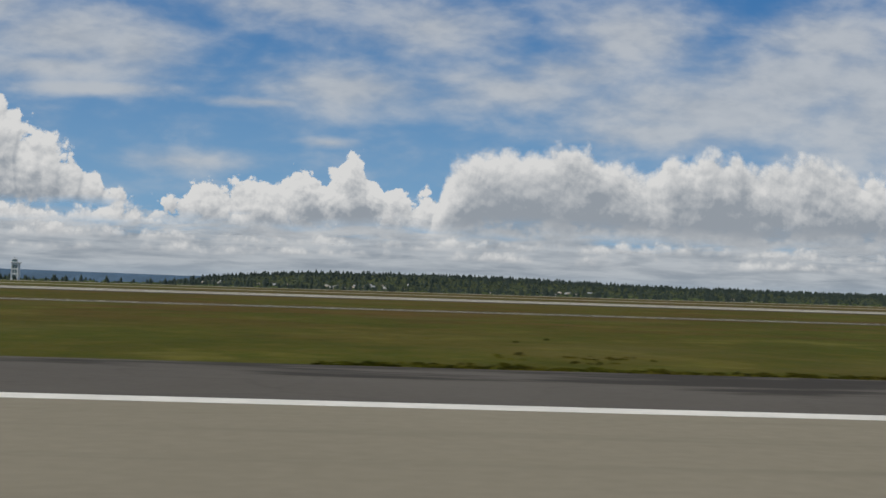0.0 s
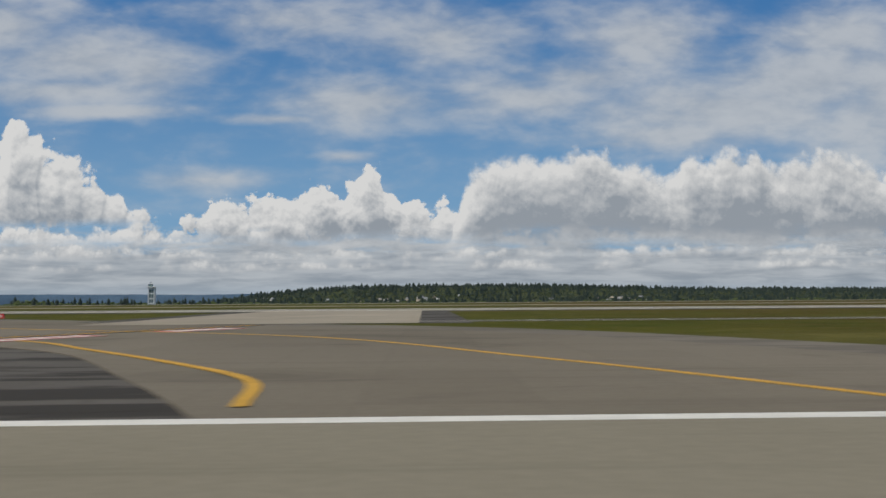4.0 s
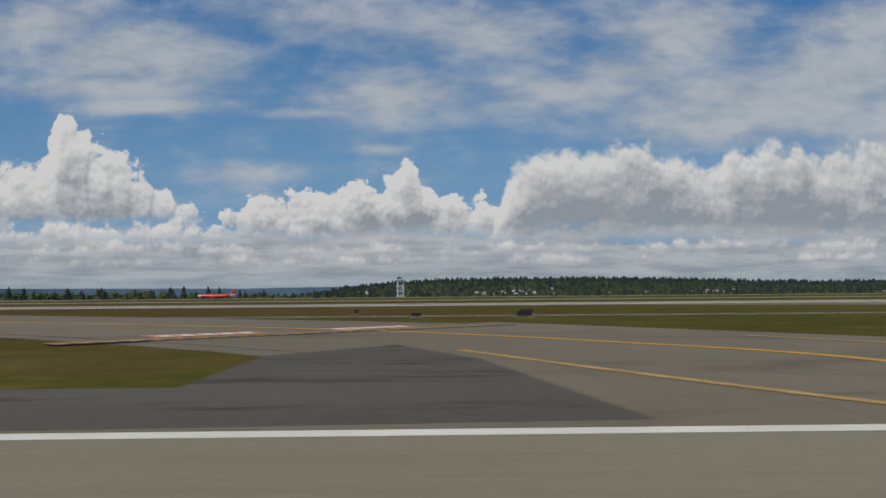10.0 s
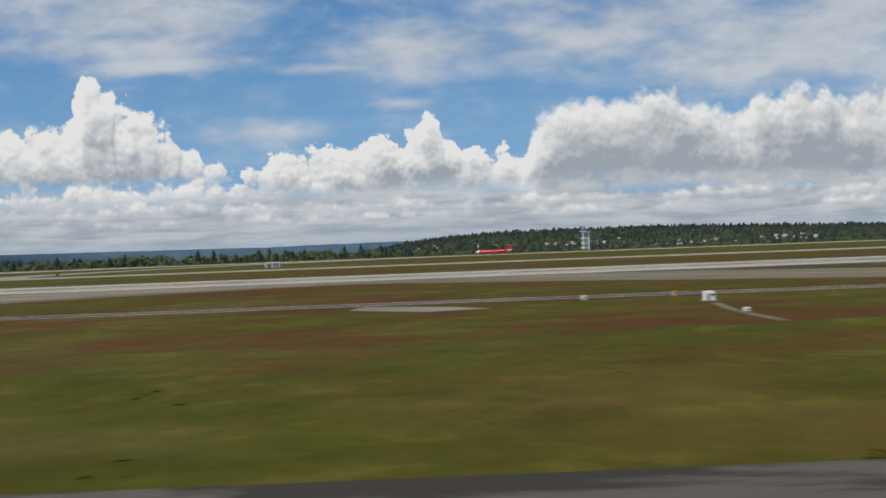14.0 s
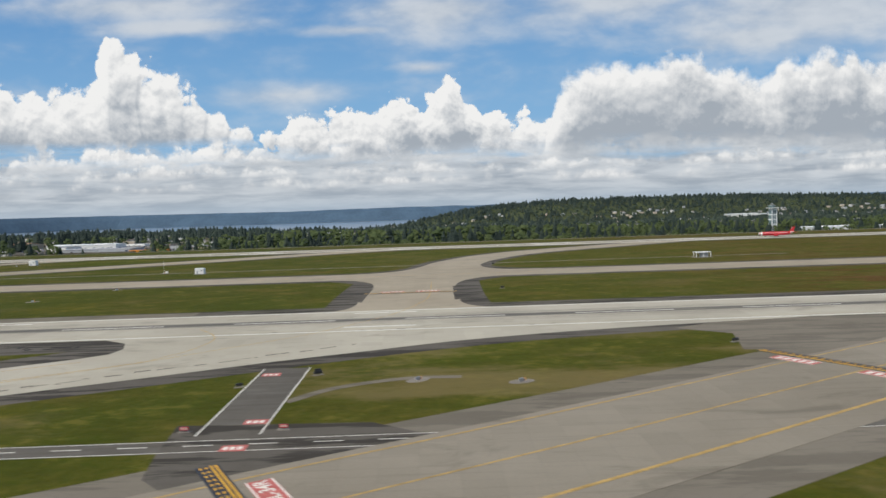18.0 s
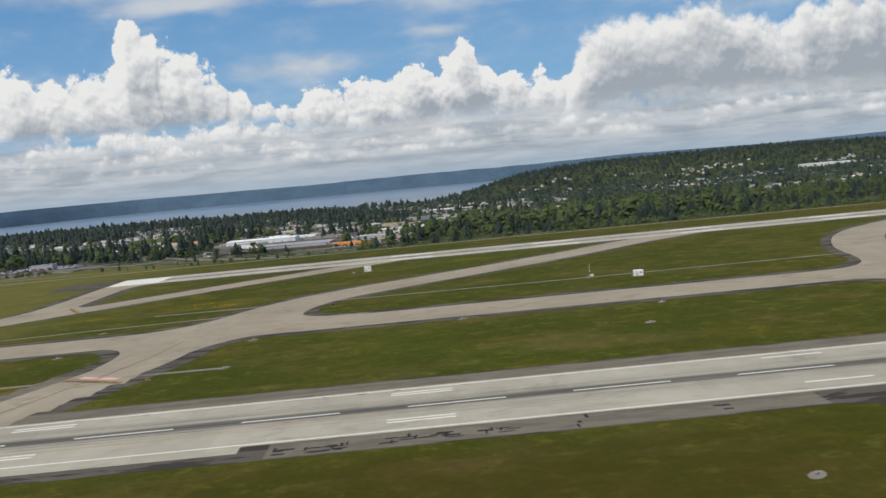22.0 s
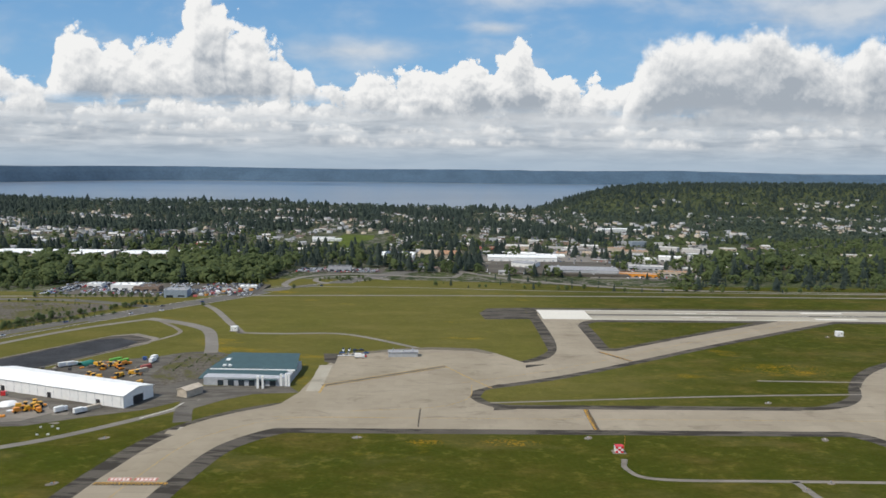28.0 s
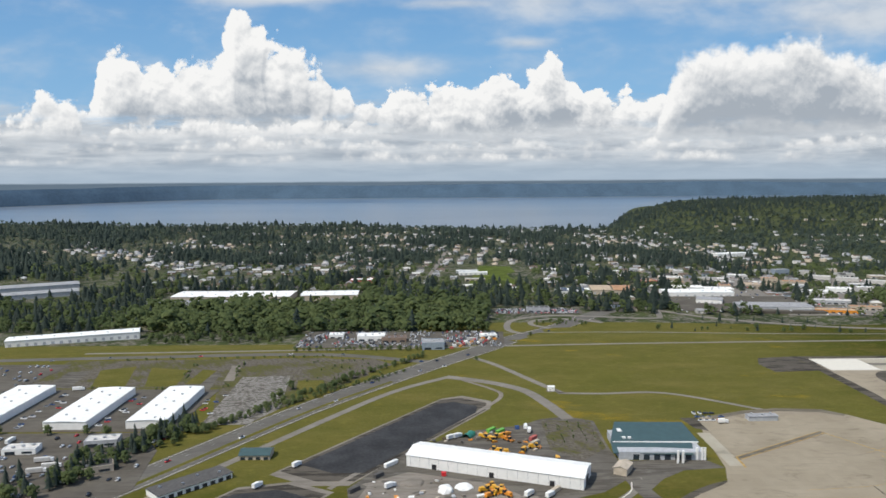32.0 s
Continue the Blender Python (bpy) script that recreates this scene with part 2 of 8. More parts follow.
def concrete(name, a, b, joints=0.0, streak=0.5, rubber=None):
    """Paving slabs: colour drift from slab to slab, tyre streaks along x, sealed joints."""
    mat, tree, shader, p = material(name, 0.9)
    x, y, z = split(tree, p)
    drift = fbm(tree, p, 0.02, 4.0)
    along = fbm(tree, xyz(tree, x * 0.02, y * 0.55, 0.0), 1.0, 5.0, 0.6)
    grain = fbm(tree, p, 3.0, 5.0, 0.65)
    colour = mix(tree, (drift * 0.6 + grain * 0.4).step(0.3, 0.7), a, b)
    colour = mix(tree, along.step(0.52, 0.78) * streak, colour, tuple(c * 0.62 for c in a))
    if joints:      # slabs poured at different times differ in tone
        for size, share in ((joints, 0.13), (joints * 4.0, 0.14)):
            lot = tree.nodes.new("ShaderNodeTexWhiteNoise")
            lot.noise_dimensions = "2D"
            put(tree, lot.inputs["Vector"], xyz(tree, (x / size)._op("FLOOR"), (y / size)._op("FLOOR"), 0.0))
            colour = mix(tree, Sock(tree, lot.outputs["Value"]).step(0.3, 1.0) * share, colour, tuple(c * 0.66 for c in a))
        stain = fbm(tree, xyz(tree, x * 0.5, y, 8.0), 0.09, 6.0, 0.7, 0.8)
        colour = mix(tree, stain.step(0.52, 0.72) * 0.50, colour, tuple(c * 0.5 for c in a))
    if rubber is not None:
        fine = fbm(tree, xyz(tree, x * 0.006, y * 1.1, 5.0), 1.0, 5.0, 0.6)
        off = (y - rubber).absolute()
        tread = (1.0 - (off + (fine - 0.5) * 4.0).step(0.4, 5.5)) * fbm(tree, xyz(tree, x * 0.012, y * 0.4, 2.0), 1.0, 4.0).step(0.25, 0.5) * 0.85
        tread = tread.smax((1.0 - off.step(5.0, 16.0)) * fine.step(0.47, 0.62) * 0.6)
        line = (off + (fbm(tree, xyz(tree, x * 0.01, 0.0, 1.0), 1.0, 3.0) - 0.5) * 3.0 - 2.2).absolute()
        tread = tread.smax((1.0 - line.step(0.3, 1.1)) * 0.85)
        worked = (x * -1.0).step(1300.0, 1400.0) * (1.0 - (x * -1.0).step(1700.0, 1800.0))
        dense = fbm(tree, xyz(tree, x * 0.02, y * 1.6, 9.0), 1.0, 5.0, 0.6)
        tread = tread.smax((1.0 - (off + (dense - 0.5) * 3.4).step(0.6, 2.4)) * worked * 0.92)
        tread = tread.smax((1.0 - off.step(2.0, 7.0)) * dense.step(0.46, 0.62) * worked * 0.45)
        colour = mix(tree, tread, colour, (0.062, 0.058, 0.056))
    if joints:
        grid = None
        for axis in (x, y):
            f = (axis / joints)._op("FRACT")
            edge = (f - 0.5).absolute().step(0.488, 0.496)
            grid = edge if grid is None else grid.smax(edge)
        colour = mix(tree, grid * 0.16, colour, tuple(c * 0.45 for c in a))
    put(tree, shader.inputs["Base Color"], colour)
    bump(tree, shader, grain, 0.15, 0.02)
    return mat


def asphalt_material(name, a, b, patch=0.6):
    mat, tree, shader, p = material(name, 0.9)
    x, y, z = split(tree, p)
    drift, grain = fbm(tree, p, 0.03, 5.0, 0.6), fbm(tree, p, 4.0, 4.0, 0.65)
    blotch = fbm(tree, xyz(tree, x * 0.032, y * 0.22, 0.0), 1.0, 8.0, 0.66, 0.5)
    worn = fbm(tree, xyz(tree, x * 0.02, y * 0.10, 5.0), 1.0, 4.0, 0.6)
    cracks = cells(tree, xyz(tree, x + blotch * 6.0, y * 1.3 + grain * 0.6, 0.0), 0.13, "DISTANCE_TO_EDGE")
    colour = mix(tree, (drift * 0.5 + grain * 0.3 + worn * 0.2).step(0.32, 0.66), a, b)
    colour = mix(tree, (blotch + (worn - 0.5) * 0.7).step(0.475, 0.575) * patch, colour, tuple(c * 0.44 for c in a))
    colour = mix(tree, (1.0 - cracks.step(0.004, 0.016)) * 0.14, colour, tuple(c * 0.4 for c in a))
    put(tree, shader.inputs["Base Color"], colour)
    bump(tree, shader, grain, 0.2, 0.02)
    return mat


def foliage(name, dark, pale):
    mat, tree, shader, p = material(name, 0.75)
    info = tree.nodes.new("ShaderNodeNewGeometry")
    isle = Sock(tree, info.outputs["Random Per Island"])
    n = fbm(tree, p, 0.9, 4.0, 0.6)
    stand = fbm(tree, p, 0.011, 4.0, 0.6)
    colour = mix(tree, (isle * 0.40 + n * 0.3 + stand * 1.3 - 0.50).clamp(), dark, pale)
    put(tree, shader.inputs["Base Color"], colour)
    through_leaf = tree.nodes.new("ShaderNodeBsdfTranslucent")
    put(tree, through_leaf.inputs["Color"], colour)
    both = tree.nodes.new("ShaderNodeMixShader")
    both.inputs[0].default_value = 0.45
    tree.links.new(shader.outputs[0], both.inputs[1])
    tree.links.new(through_leaf.outputs[0], both.inputs[2])
    tree.links.new(both.outputs[0], tree.nodes["Material Output"].inputs["Surface"])
    return mat


def water_material():
    mat, tree, shader, p = material("water", 0.28)
    x, y, z = split(tree, p)
    n = fbm(tree, xyz(tree, x * 0.3, y, 0.0), 0.02, 6.0, 0.65)
    wind = fbm(tree, xyz(tree, x * 0.25, y, 2.0), 0.0016, 4.0, 0.6)
    put(tree, shader.inputs["Base Color"], mix(tree, wind.step(0.35, 0.65), (0.115, 0.145, 0.182), (0.145, 0.175, 0.212)))
    bump(tree, shader, n, 0.5, 1.5)
    return mat


def rubble_material():
    """Broken paving in pale lumps with dark gaps."""
    mat, tree, shader, p = material("rubble", 0.95)
    x, y, z = split(tree, p)
    lump = cells(tree, xyz(tree, x * 0.5, y, 0.0), 0.55)
    drift, grain = fbm(tree, p, 0.06, 5.0, 0.65), fbm(tree, p, 0.9, 5.0, 0.7)
    colour = mix(tree, grain.step(0.35, 0.65), (0.15, 0.14, 0.125), (0.31, 0.29, 0.26))
    colour = mix(tree, (lump + (drift - 0.5) * 0.8).step(0.42, 0.70) * 0.8, colour, (0.075, 0.066, 0.050))
    put(tree, shader.inputs["Base Color"], colour)
    bump(tree, shader, lump, 0.6, 0.4)
    return mat


def cracked_material():
    """Old paving of cleared plots, broken by weeds and dry grass along its joints."""
    mat, tree, shader, p = material("cracked_paving", 0.95)
    x, y, z = split(tree, p)
    a, b = x * 0.83 + y * 0.55, y * 0.83 - x * 0.55
    rows = fbm(tree, xyz(tree, a * 0.16, b * 0.03, 0.0), 1.0, 6.0, 0.68, 0.6)
    bits = fbm(tree, p, 0.35, 6.0, 0.7)
    plots = fbm(tree, xyz(tree, a * 0.5, b, 3.0), 0.03, 4.0, 0.6)
    colour = mix(tree, bits.step(0.35, 0.65), (0.074, 0.064, 0.050), (0.160, 0.142, 0.114))
    colour = mix(tree, ((rows - 0.5) * 1.2 + (bits - 0.5) * 1.1 + (plots - 0.5) * 1.6).step(-0.02, 0.14) * 0.9, colour, mix(tree, bits, (0.050, 0.062, 0.012), (0.125, 0.110, 0.040)))
    put(tree, shader.inputs["Base Color"], colour)
    bump(tree, shader, bits, 0.5, 0.2)
    return mat


M = {
    "cracked": cracked_material(),
    "rubble": rubble_material(),
    "grass": grass_material(),
    "scrub": forest_floor(),
    "runway_near": concrete("runway_concrete", (0.198, 0.172, 0.120), (0.256, 0.224, 0.160), 0.0, 0.45),
    "runway": concrete("pale_concrete", (0.345, 0.312, 0.242), (0.425, 0.387, 0.305), 6.1, 0.35, 266.5),
    "runway_far": concrete("far_concrete", (0.345, 0.312, 0.242), (0.425, 0.387, 0.305), 0.0, 0.3, 776.0),
    "taxi_pale": concrete("pale_taxiway_concrete", (0.345, 0.312, 0.242), (0.425, 0.387, 0.305), 6.1, 0.15),
    "taxi_worn": concrete("worn_taxiway_concrete", (0.155, 0.130, 0.092), (0.205, 0.174, 0.127), 6.1, 0.4),
    "apron": concrete("apron_concrete", (0.272, 0.230, 0.164), (0.348, 0.298, 0.220), 6.1, 0.35),
    "taxi_grey": concrete("grey_tan_concrete", (0.205, 0.176, 0.132), (0.262, 0.228, 0.175), 6.1, 0.3),
    "asphalt_worn": asphalt_material("pale_shoulder_asphalt", (0.142, 0.122, 0.092), (0.192, 0.166, 0.128), 0.35),
    "taxi": concrete("taxiway_concrete", (0.280, 0.236, 0.170), (0.356, 0.305, 0.226), 6.1, 0.35),
    "asphalt": asphalt_material("shoulder_asphalt", (0.082, 0.072, 0.058), (0.124, 0.110, 0.090), 0.85),
    "tar": plain("crack_sealing_tar", (0.030, 0.029, 0.029), 0.92, vary=0.25, scale=0.6),
    "dark": asphalt_material("road_asphalt", (0.088, 0.078, 0.064), (0.142, 0.128, 0.106), 0.25),
    "road": asphalt_material("worn_asphalt", (0.178, 0.162, 0.138), (0.250, 0.230, 0.198), 0.2),
    "highway": asphalt_material("highway_asphalt", (0.108, 0.100, 0.088), (0.158, 0.148, 0.130), 0.2),
    "gravel": asphalt_material("gravel", (0.17, 0.15, 0.125), (0.27, 0.24, 0.20), 0.3),
    "steel_dark": plain("dark_steel", (0.12, 0.12, 0.12), 0.5, 0.6),
    "yard": asphalt_material("yard_asphalt", (0.098, 0.088, 0.074), (0.165, 0.150, 0.126), 0.5),
    "white_paint": plain("white_paint", (0.66, 0.62, 0.53), 0.7, vary=0.08, scale=0.5),
    "yellow_paint": plain("yellow_paint", (0.55, 0.30, 0.035), 0.7),
    "yellow_worn": plain("worn_yellow_paint", (0.40, 0.26, 0.085), 0.8, vary=0.22, scale=0.3),
    "red_paint": plain("red_paint", (0.44, 0.12, 0.10), 0.75, vary=0.2),
    "black": plain("black_paint", (0.022, 0.022, 0.024), 0.6),
    "white_metal": plain("white_metal", (0.82, 0.81, 0.77), 0.55, vary=0.05, scale=0.3),
    "roof_white": plain("white_roof", (0.86, 0.85, 0.80), 0.6, vary=0.08, scale=0.15),
    "roof_pale": plain("pale_roofing", (0.60, 0.58, 0.54), 0.7, vary=0.15, scale=0.2),
    "solar": plain("solar_panels", (0.03, 0.035, 0.05), 0.25, vary=0.1),
    "wall_grey": plain("grey_wall", (0.42, 0.43, 0.44), 0.7, scale=0.3),
    "wall_tan": plain("tan_wall", (0.48, 0.41, 0.32), 0.8, scale=0.3),
    "roof_green": plain("green_metal_roof", (0.048, 0.088, 0.088), 0.5, vary=0.1, scale=0.2),
    "roof_dark": plain("dark_shingle", (0.10, 0.095, 0.09), 0.85, vary=0.2, scale=0.6),
    "roof_brown": plain("brown_shingle", (0.16, 0.12, 0.095), 0.85, vary=0.2, scale=0.6),
    "roof_grey": plain("grey_roofing", (0.33, 0.33, 0.33), 0.8, vary=0.15, scale=0.2),
    "glass": plain("window_glass", (0.03, 0.04, 0.05), 0.08, vary=0.05),
    "steel": plain("galvanised_steel", (0.45, 0.46, 0.47), 0.4, 0.8),
    "orange": plain("orange_paint", (0.70, 0.27, 0.03), 0.45),
    "yellow_machine": plain("yellow_machine_paint", (0.72, 0.38, 0.03), 0.4),
    "red_machine": plain("red_body_paint", (0.62, 0.03, 0.035), 0.35),
    "tyre": plain("tyre_rubber", (0.02, 0.02, 0.02), 0.85),
    "bark": plain("bark", (0.10, 0.075, 0.055), 0.95, vary=0.25, scale=2.0),
    # the needles' own blue-green, lifted and bluer to stand in for distance haze
    "conifer": foliage("conifer_needles", (0.034, 0.053, 0.048), (0.076, 0.102, 0.080)),
    "leaf": foliage("broad_leaves", (0.060, 0.092, 0.038), (0.162, 0.196, 0.072)),
    # leaves of the far woods, distance haze put into their bluish colour
    "leaf_far": foliage("hazed_hillside_leaves", (0.054, 0.079, 0.066), (0.120, 0.152, 0.098)),
    # shore colour with the blue of distance haze mixed in
    "far_land": plain("hazed_far_shore", (0.070, 0.112, 0.160), 0.95, vary=0.12, scale=0.004),
    "water": water_material(),
    "roof_tan": plain("tan_roof", (0.46, 0.36, 0.25), 0.7, vary=0.12, scale=0.2),
    "roof_rust": plain("rust_roof", (0.42, 0.24, 0.13), 0.7, vary=0.15, scale=0.2),
    "field": plain("playing_field_grass", (0.085, 0.110, 0.022), 0.95, vary=0.2, scale=0.05),
    "pond_water": plain("pond_lining", (0.040, 0.040, 0.040), 0.8, vary=0.3, scale=0.05),
}


# ---- mesh helpers ----
def link_bm(name, bm, mat, parent=None, label=""):
    mesh = bpy.data.meshes.new(name)
    bm.normal_update()
    bm.to_mesh(mesh)
    bm.free()
    mesh.materials.append(mat)
    ob = new(name, mesh)
    if parent:
        ob.parent = parent
    return tagged(ob, label)


def part(name, bm, mat, parent, label=""):
    return link_bm(name, bm, mat, parent, label)


def slab_bm(points, z0, z1):
    bm = bmesh.new()
    face = bm.faces.new([bm.verts.new((x, y, z1)) for x, y in points])
    if face.normal.z < 0 or sum(a[0] * b[1] - b[0] * a[1] for a, b in zip(points, points[1:] + points[:1])) < 0:
        face.normal_flip()
    ext = bmesh.ops.extrude_face_region(bm, geom=[face])
    low = [g for g in ext["geom"] if isinstance(g, bmesh.types.BMVert)]
    for vert in low:
        vert.co.z = z0
    bmesh.ops.recalc_face_normals(bm, faces=bm.faces[:])
    bmesh.ops.triangulate(bm, faces=[f for f in bm.faces if len(f.verts) > 4])
    return bm


def rect(x0, y0, x1, y1):
    return [(x0, y0), (x1, y0), (x1, y1), (x0, y1)]


def curve_points(knots, steps=10):
    """A smooth line through a few knots (Catmull-Rom)."""
    k = [Vector(p) for p in knots]
    k = [2 * k[0] - k[1]] + k + [2 * k[-1] - k[-2]]
    pts = []
    for i in range(1, len(k) - 2):
        for s in range(steps):
            t = s / steps
            pts.append(0.5 * (2 * k[i] + (k[i + 1] - k[i - 1]) * t + (2 * k[i - 1] - 5 * k[i] + 4 * k[i + 1] - k[i + 2]) * t * t + (3 * k[i] - k[i - 1] - 3 * k[i + 1] + k[i + 2]) * t ** 3))
    return pts + [k[-2]]


def ribbon_bm(knots, width, z0, z1, steps=10, ground=None, shift=0.0):
    """A strip of paving along a smooth line; width may be (start, end)."""
    pts = curve_points([(*p[:2],) for p in knots], steps)
    w0, w1 = width if isinstance(width, tuple) else (width, width)
    bm = bmesh.new()
    rows = []
    for i, p in enumerate(pts):
        d = (pts[min(i + 1, len(pts) - 1)] - pts[max(i - 1, 0)]).normalized()
        n = Vector((-d.y, d.x))
        w = (w0 + (w1 - w0) * i / (len(pts) - 1)) / 2
        base = ground(p.x, p.y) if ground else 0.0
        a, b = p + n * (shift + w), p + n * (shift - w)
        rows.append([bm.verts.new((q.x, q.y, base + z)) for q, z in ((a, z1), (b, z1), (b, z0), (a, z0))])
    for r, s in zip(rows, rows[1:]):
        for i in range(3):
            j = (i + 1) % 4
            bm.faces.new((r[i], r[j], s[j], s[i]) if True else ())
        bm.faces.new((r[3], r[0], s[0], s[3]))
    bmesh.ops.recalc_face_normals(bm, faces=bm.faces[:])
    return bm


def box_bm(bm, cx, cy, cz, sx, sy, sz, turn=0.0, bevel=0.0):
    """Adds a box, standing on cz, turned about z by degrees."""
    made = bmesh.ops.create_cube(bm, size=1.0)["verts"]
    m = Matrix.Translation((cx, cy, cz + sz / 2)) @ Matrix.Rotation(radians(turn), 4, "Z") @ Matrix.Diagonal((sx, sy, sz, 1))
    bmesh.ops.transform(bm, matrix=m, verts=made)
    if bevel:
        edges = list({e for v in made for e in v.link_edges})
        bmesh.ops.bevel(bm, geom=edges, offset=bevel, segments=2, affect="EDGES", profile=0.5)
    return bm


def tube_bm(bm, a, b, r0, r1=None, sides=8):
    a, b = Vector(a), Vector(b)
    d = b - a
    made = bmesh.ops.create_cone(bm, cap_ends=True, segments=sides, radius1=r0, radius2=r0 if r1 is None else r1, depth=d.length)["verts"]
    m = Matrix.Translation((a + b) / 2) @ d.to_track_quat("Z", "Y").to_matrix().to_4x4()
    bmesh.ops.transform(bm, matrix=m, verts=made)
    return bm


def one_box(sx, sy, sz, cx=0, cy=0, cz=0, bevel=0.0):
    return box_bm(bmesh.new(), cx, cy, cz, sx, sy, sz, 0, bevel)


def empty(name, m, label="", category="", group=""):
    ob = new(name)
    ob.empty_display_size = 0.5
    ob.matrix_basis = m
    return tagged(ob, label, category, group)


# ---- heaped clouds over the far shore ----
# bearings and heights in hundredths of the view's sides, seen from the middle of the runway; each heap: place and radius
def heap_at(px, py, r):
    return (0.01 * px - 0.00042 * py - 7.557, 5.521 - 0.00041 * px - 0.01012 * py, r / 100)


# the outline of each cloud's top, from one end to the other: bearing and height
LEFT_BANK = ((-310, 430), (-275, 390), (-250, 372), (-225, 360), (-195, 386), (-150, 392), (-138, 324), (-125, 286), (-100, 274), (-72, 290), (-50, 312), (-30, 294), (25, 292), (55, 300), (72, 296), (88, 244), (98, 214), (126, 228), (150, 246), (155, 276), (186, 269), (196, 296), (210, 282), (224, 286), (232, 312), (258, 300), (266, 342), (300, 334), (304, 370), (335, 356), (360, 368), (380, 414))
MID_BANK = ((288, 430), (318, 392), (383, 388), (418, 380), (434, 360), (442, 335), (463, 325), (488, 332), (528, 332), (558, 330), (588, 320), (600, 305), (623, 290), (643, 292), (653, 315), (678, 295), (693, 280), (703, 268), (718, 262), (733, 272), (740, 295), (763, 325), (773, 318), (788, 335), (818, 338), (838, 330), (853, 324), (878, 326), (898, 332), (918, 342), (938, 360), (963, 430))
RIGHT_BANK = ((862, 430), (884, 256), (932, 242), (992, 238), (1012, 224), (1037, 231), (1072, 234), (1102, 229), (1142, 226), (1157, 244), (1202, 248), (1242, 258), (1270, 258), (1276, 231), (1292, 226), (1317, 236), (1332, 221), (1352, 218), (1377, 231), (1392, 224), (1414, 224), (1424, 251), (1462, 241), (1502, 231), (1522, 211), (1562, 211), (1612, 236), (1672, 221), (1742, 236), (1812, 226), (1892, 246), (2042, 246))
# thin high cloud in broad soft patches: place, half-widths, thickness
PATCHES = ((60, 60, 130, 62, 1.0), (200, 115, 180, 62, 1.0), (320, 130, 95, 58, 1.0), (170, 172, 210, 26, 0.9), (260, 203, 140, 14, 0.9), (550, 206, 120, 11, 0.7), (700, 170, 140, 44, 1.0), (560, 30, 260, 50, 0.6), (830, 50, 190, 64, 0.75), (990, 150, 220, 52, 0.8), (1200, 36, 130, 58, 1.0), (1090, 110, 150, 44, 0.9), (1350, 158, 270, 58, 1.15), (1500, 100, 170, 70, 1.2), (1250, 206, 170, 34, 0.95), (1680, 120, 220, 140, 1.2), (1560, 20, 160, 60, 1.0), (430, 318, 150, 26, 0.55), (670, 268, 60, 12, 0.5), (1480, 262, 120, 20, 0.7), (-250, 80, 220, 70, 0.9), (1900, 100, 220, 160, 1.0), (1150, 228, 120, 16, 0.5))


def cloud_sheet(name, away, x0, x1, z0, z1, label, paint_cloud):
    """An upright sheet of cloud far out over the water, glowing by itself; paint_cloud gives its colour and cover."""
    mat = bpy.data.materials.new(name)
    mat.use_nodes = True
    tree = mat.node_tree
    tree.nodes.clear()
    out = tree.nodes.new("ShaderNodeOutputMaterial")
    place = tree.nodes.new("ShaderNodeNewGeometry")
    x, y, z = split(tree, place.outputs["Position"])
    right, up = (x / SCALE + 501.0) * (13.05 / away), z * (13.05 / away / SCALE)
    colour, cover = paint_cloud(tree, right, up)
    glow = tree.nodes.new("ShaderNodeEmission")
    put(tree, glow.inputs["Color"], colour)
    glow.inputs["Strength"].default_value = SKY_LIGHT
    clear = tree.nodes.new("ShaderNodeBsdfTransparent")
    both = tree.nodes.new("ShaderNodeMixShader")
    put(tree, both.inputs[0], cover)
    tree.links.new(clear.outputs[0], both.inputs[1])
    tree.links.new(glow.outputs[0], both.inputs[2])
    tree.links.new(both.outputs[0], out.inputs["Surface"])
    bm = bmesh.new()
    bm.faces.new([bm.verts.new(p) for p in ((x0, away, z0), (x1, away, z0), (x1, away, z1), (x0, away, z1))])
    tagged(link_bm(name, bm, mat), label, "clouds", kind="structure")


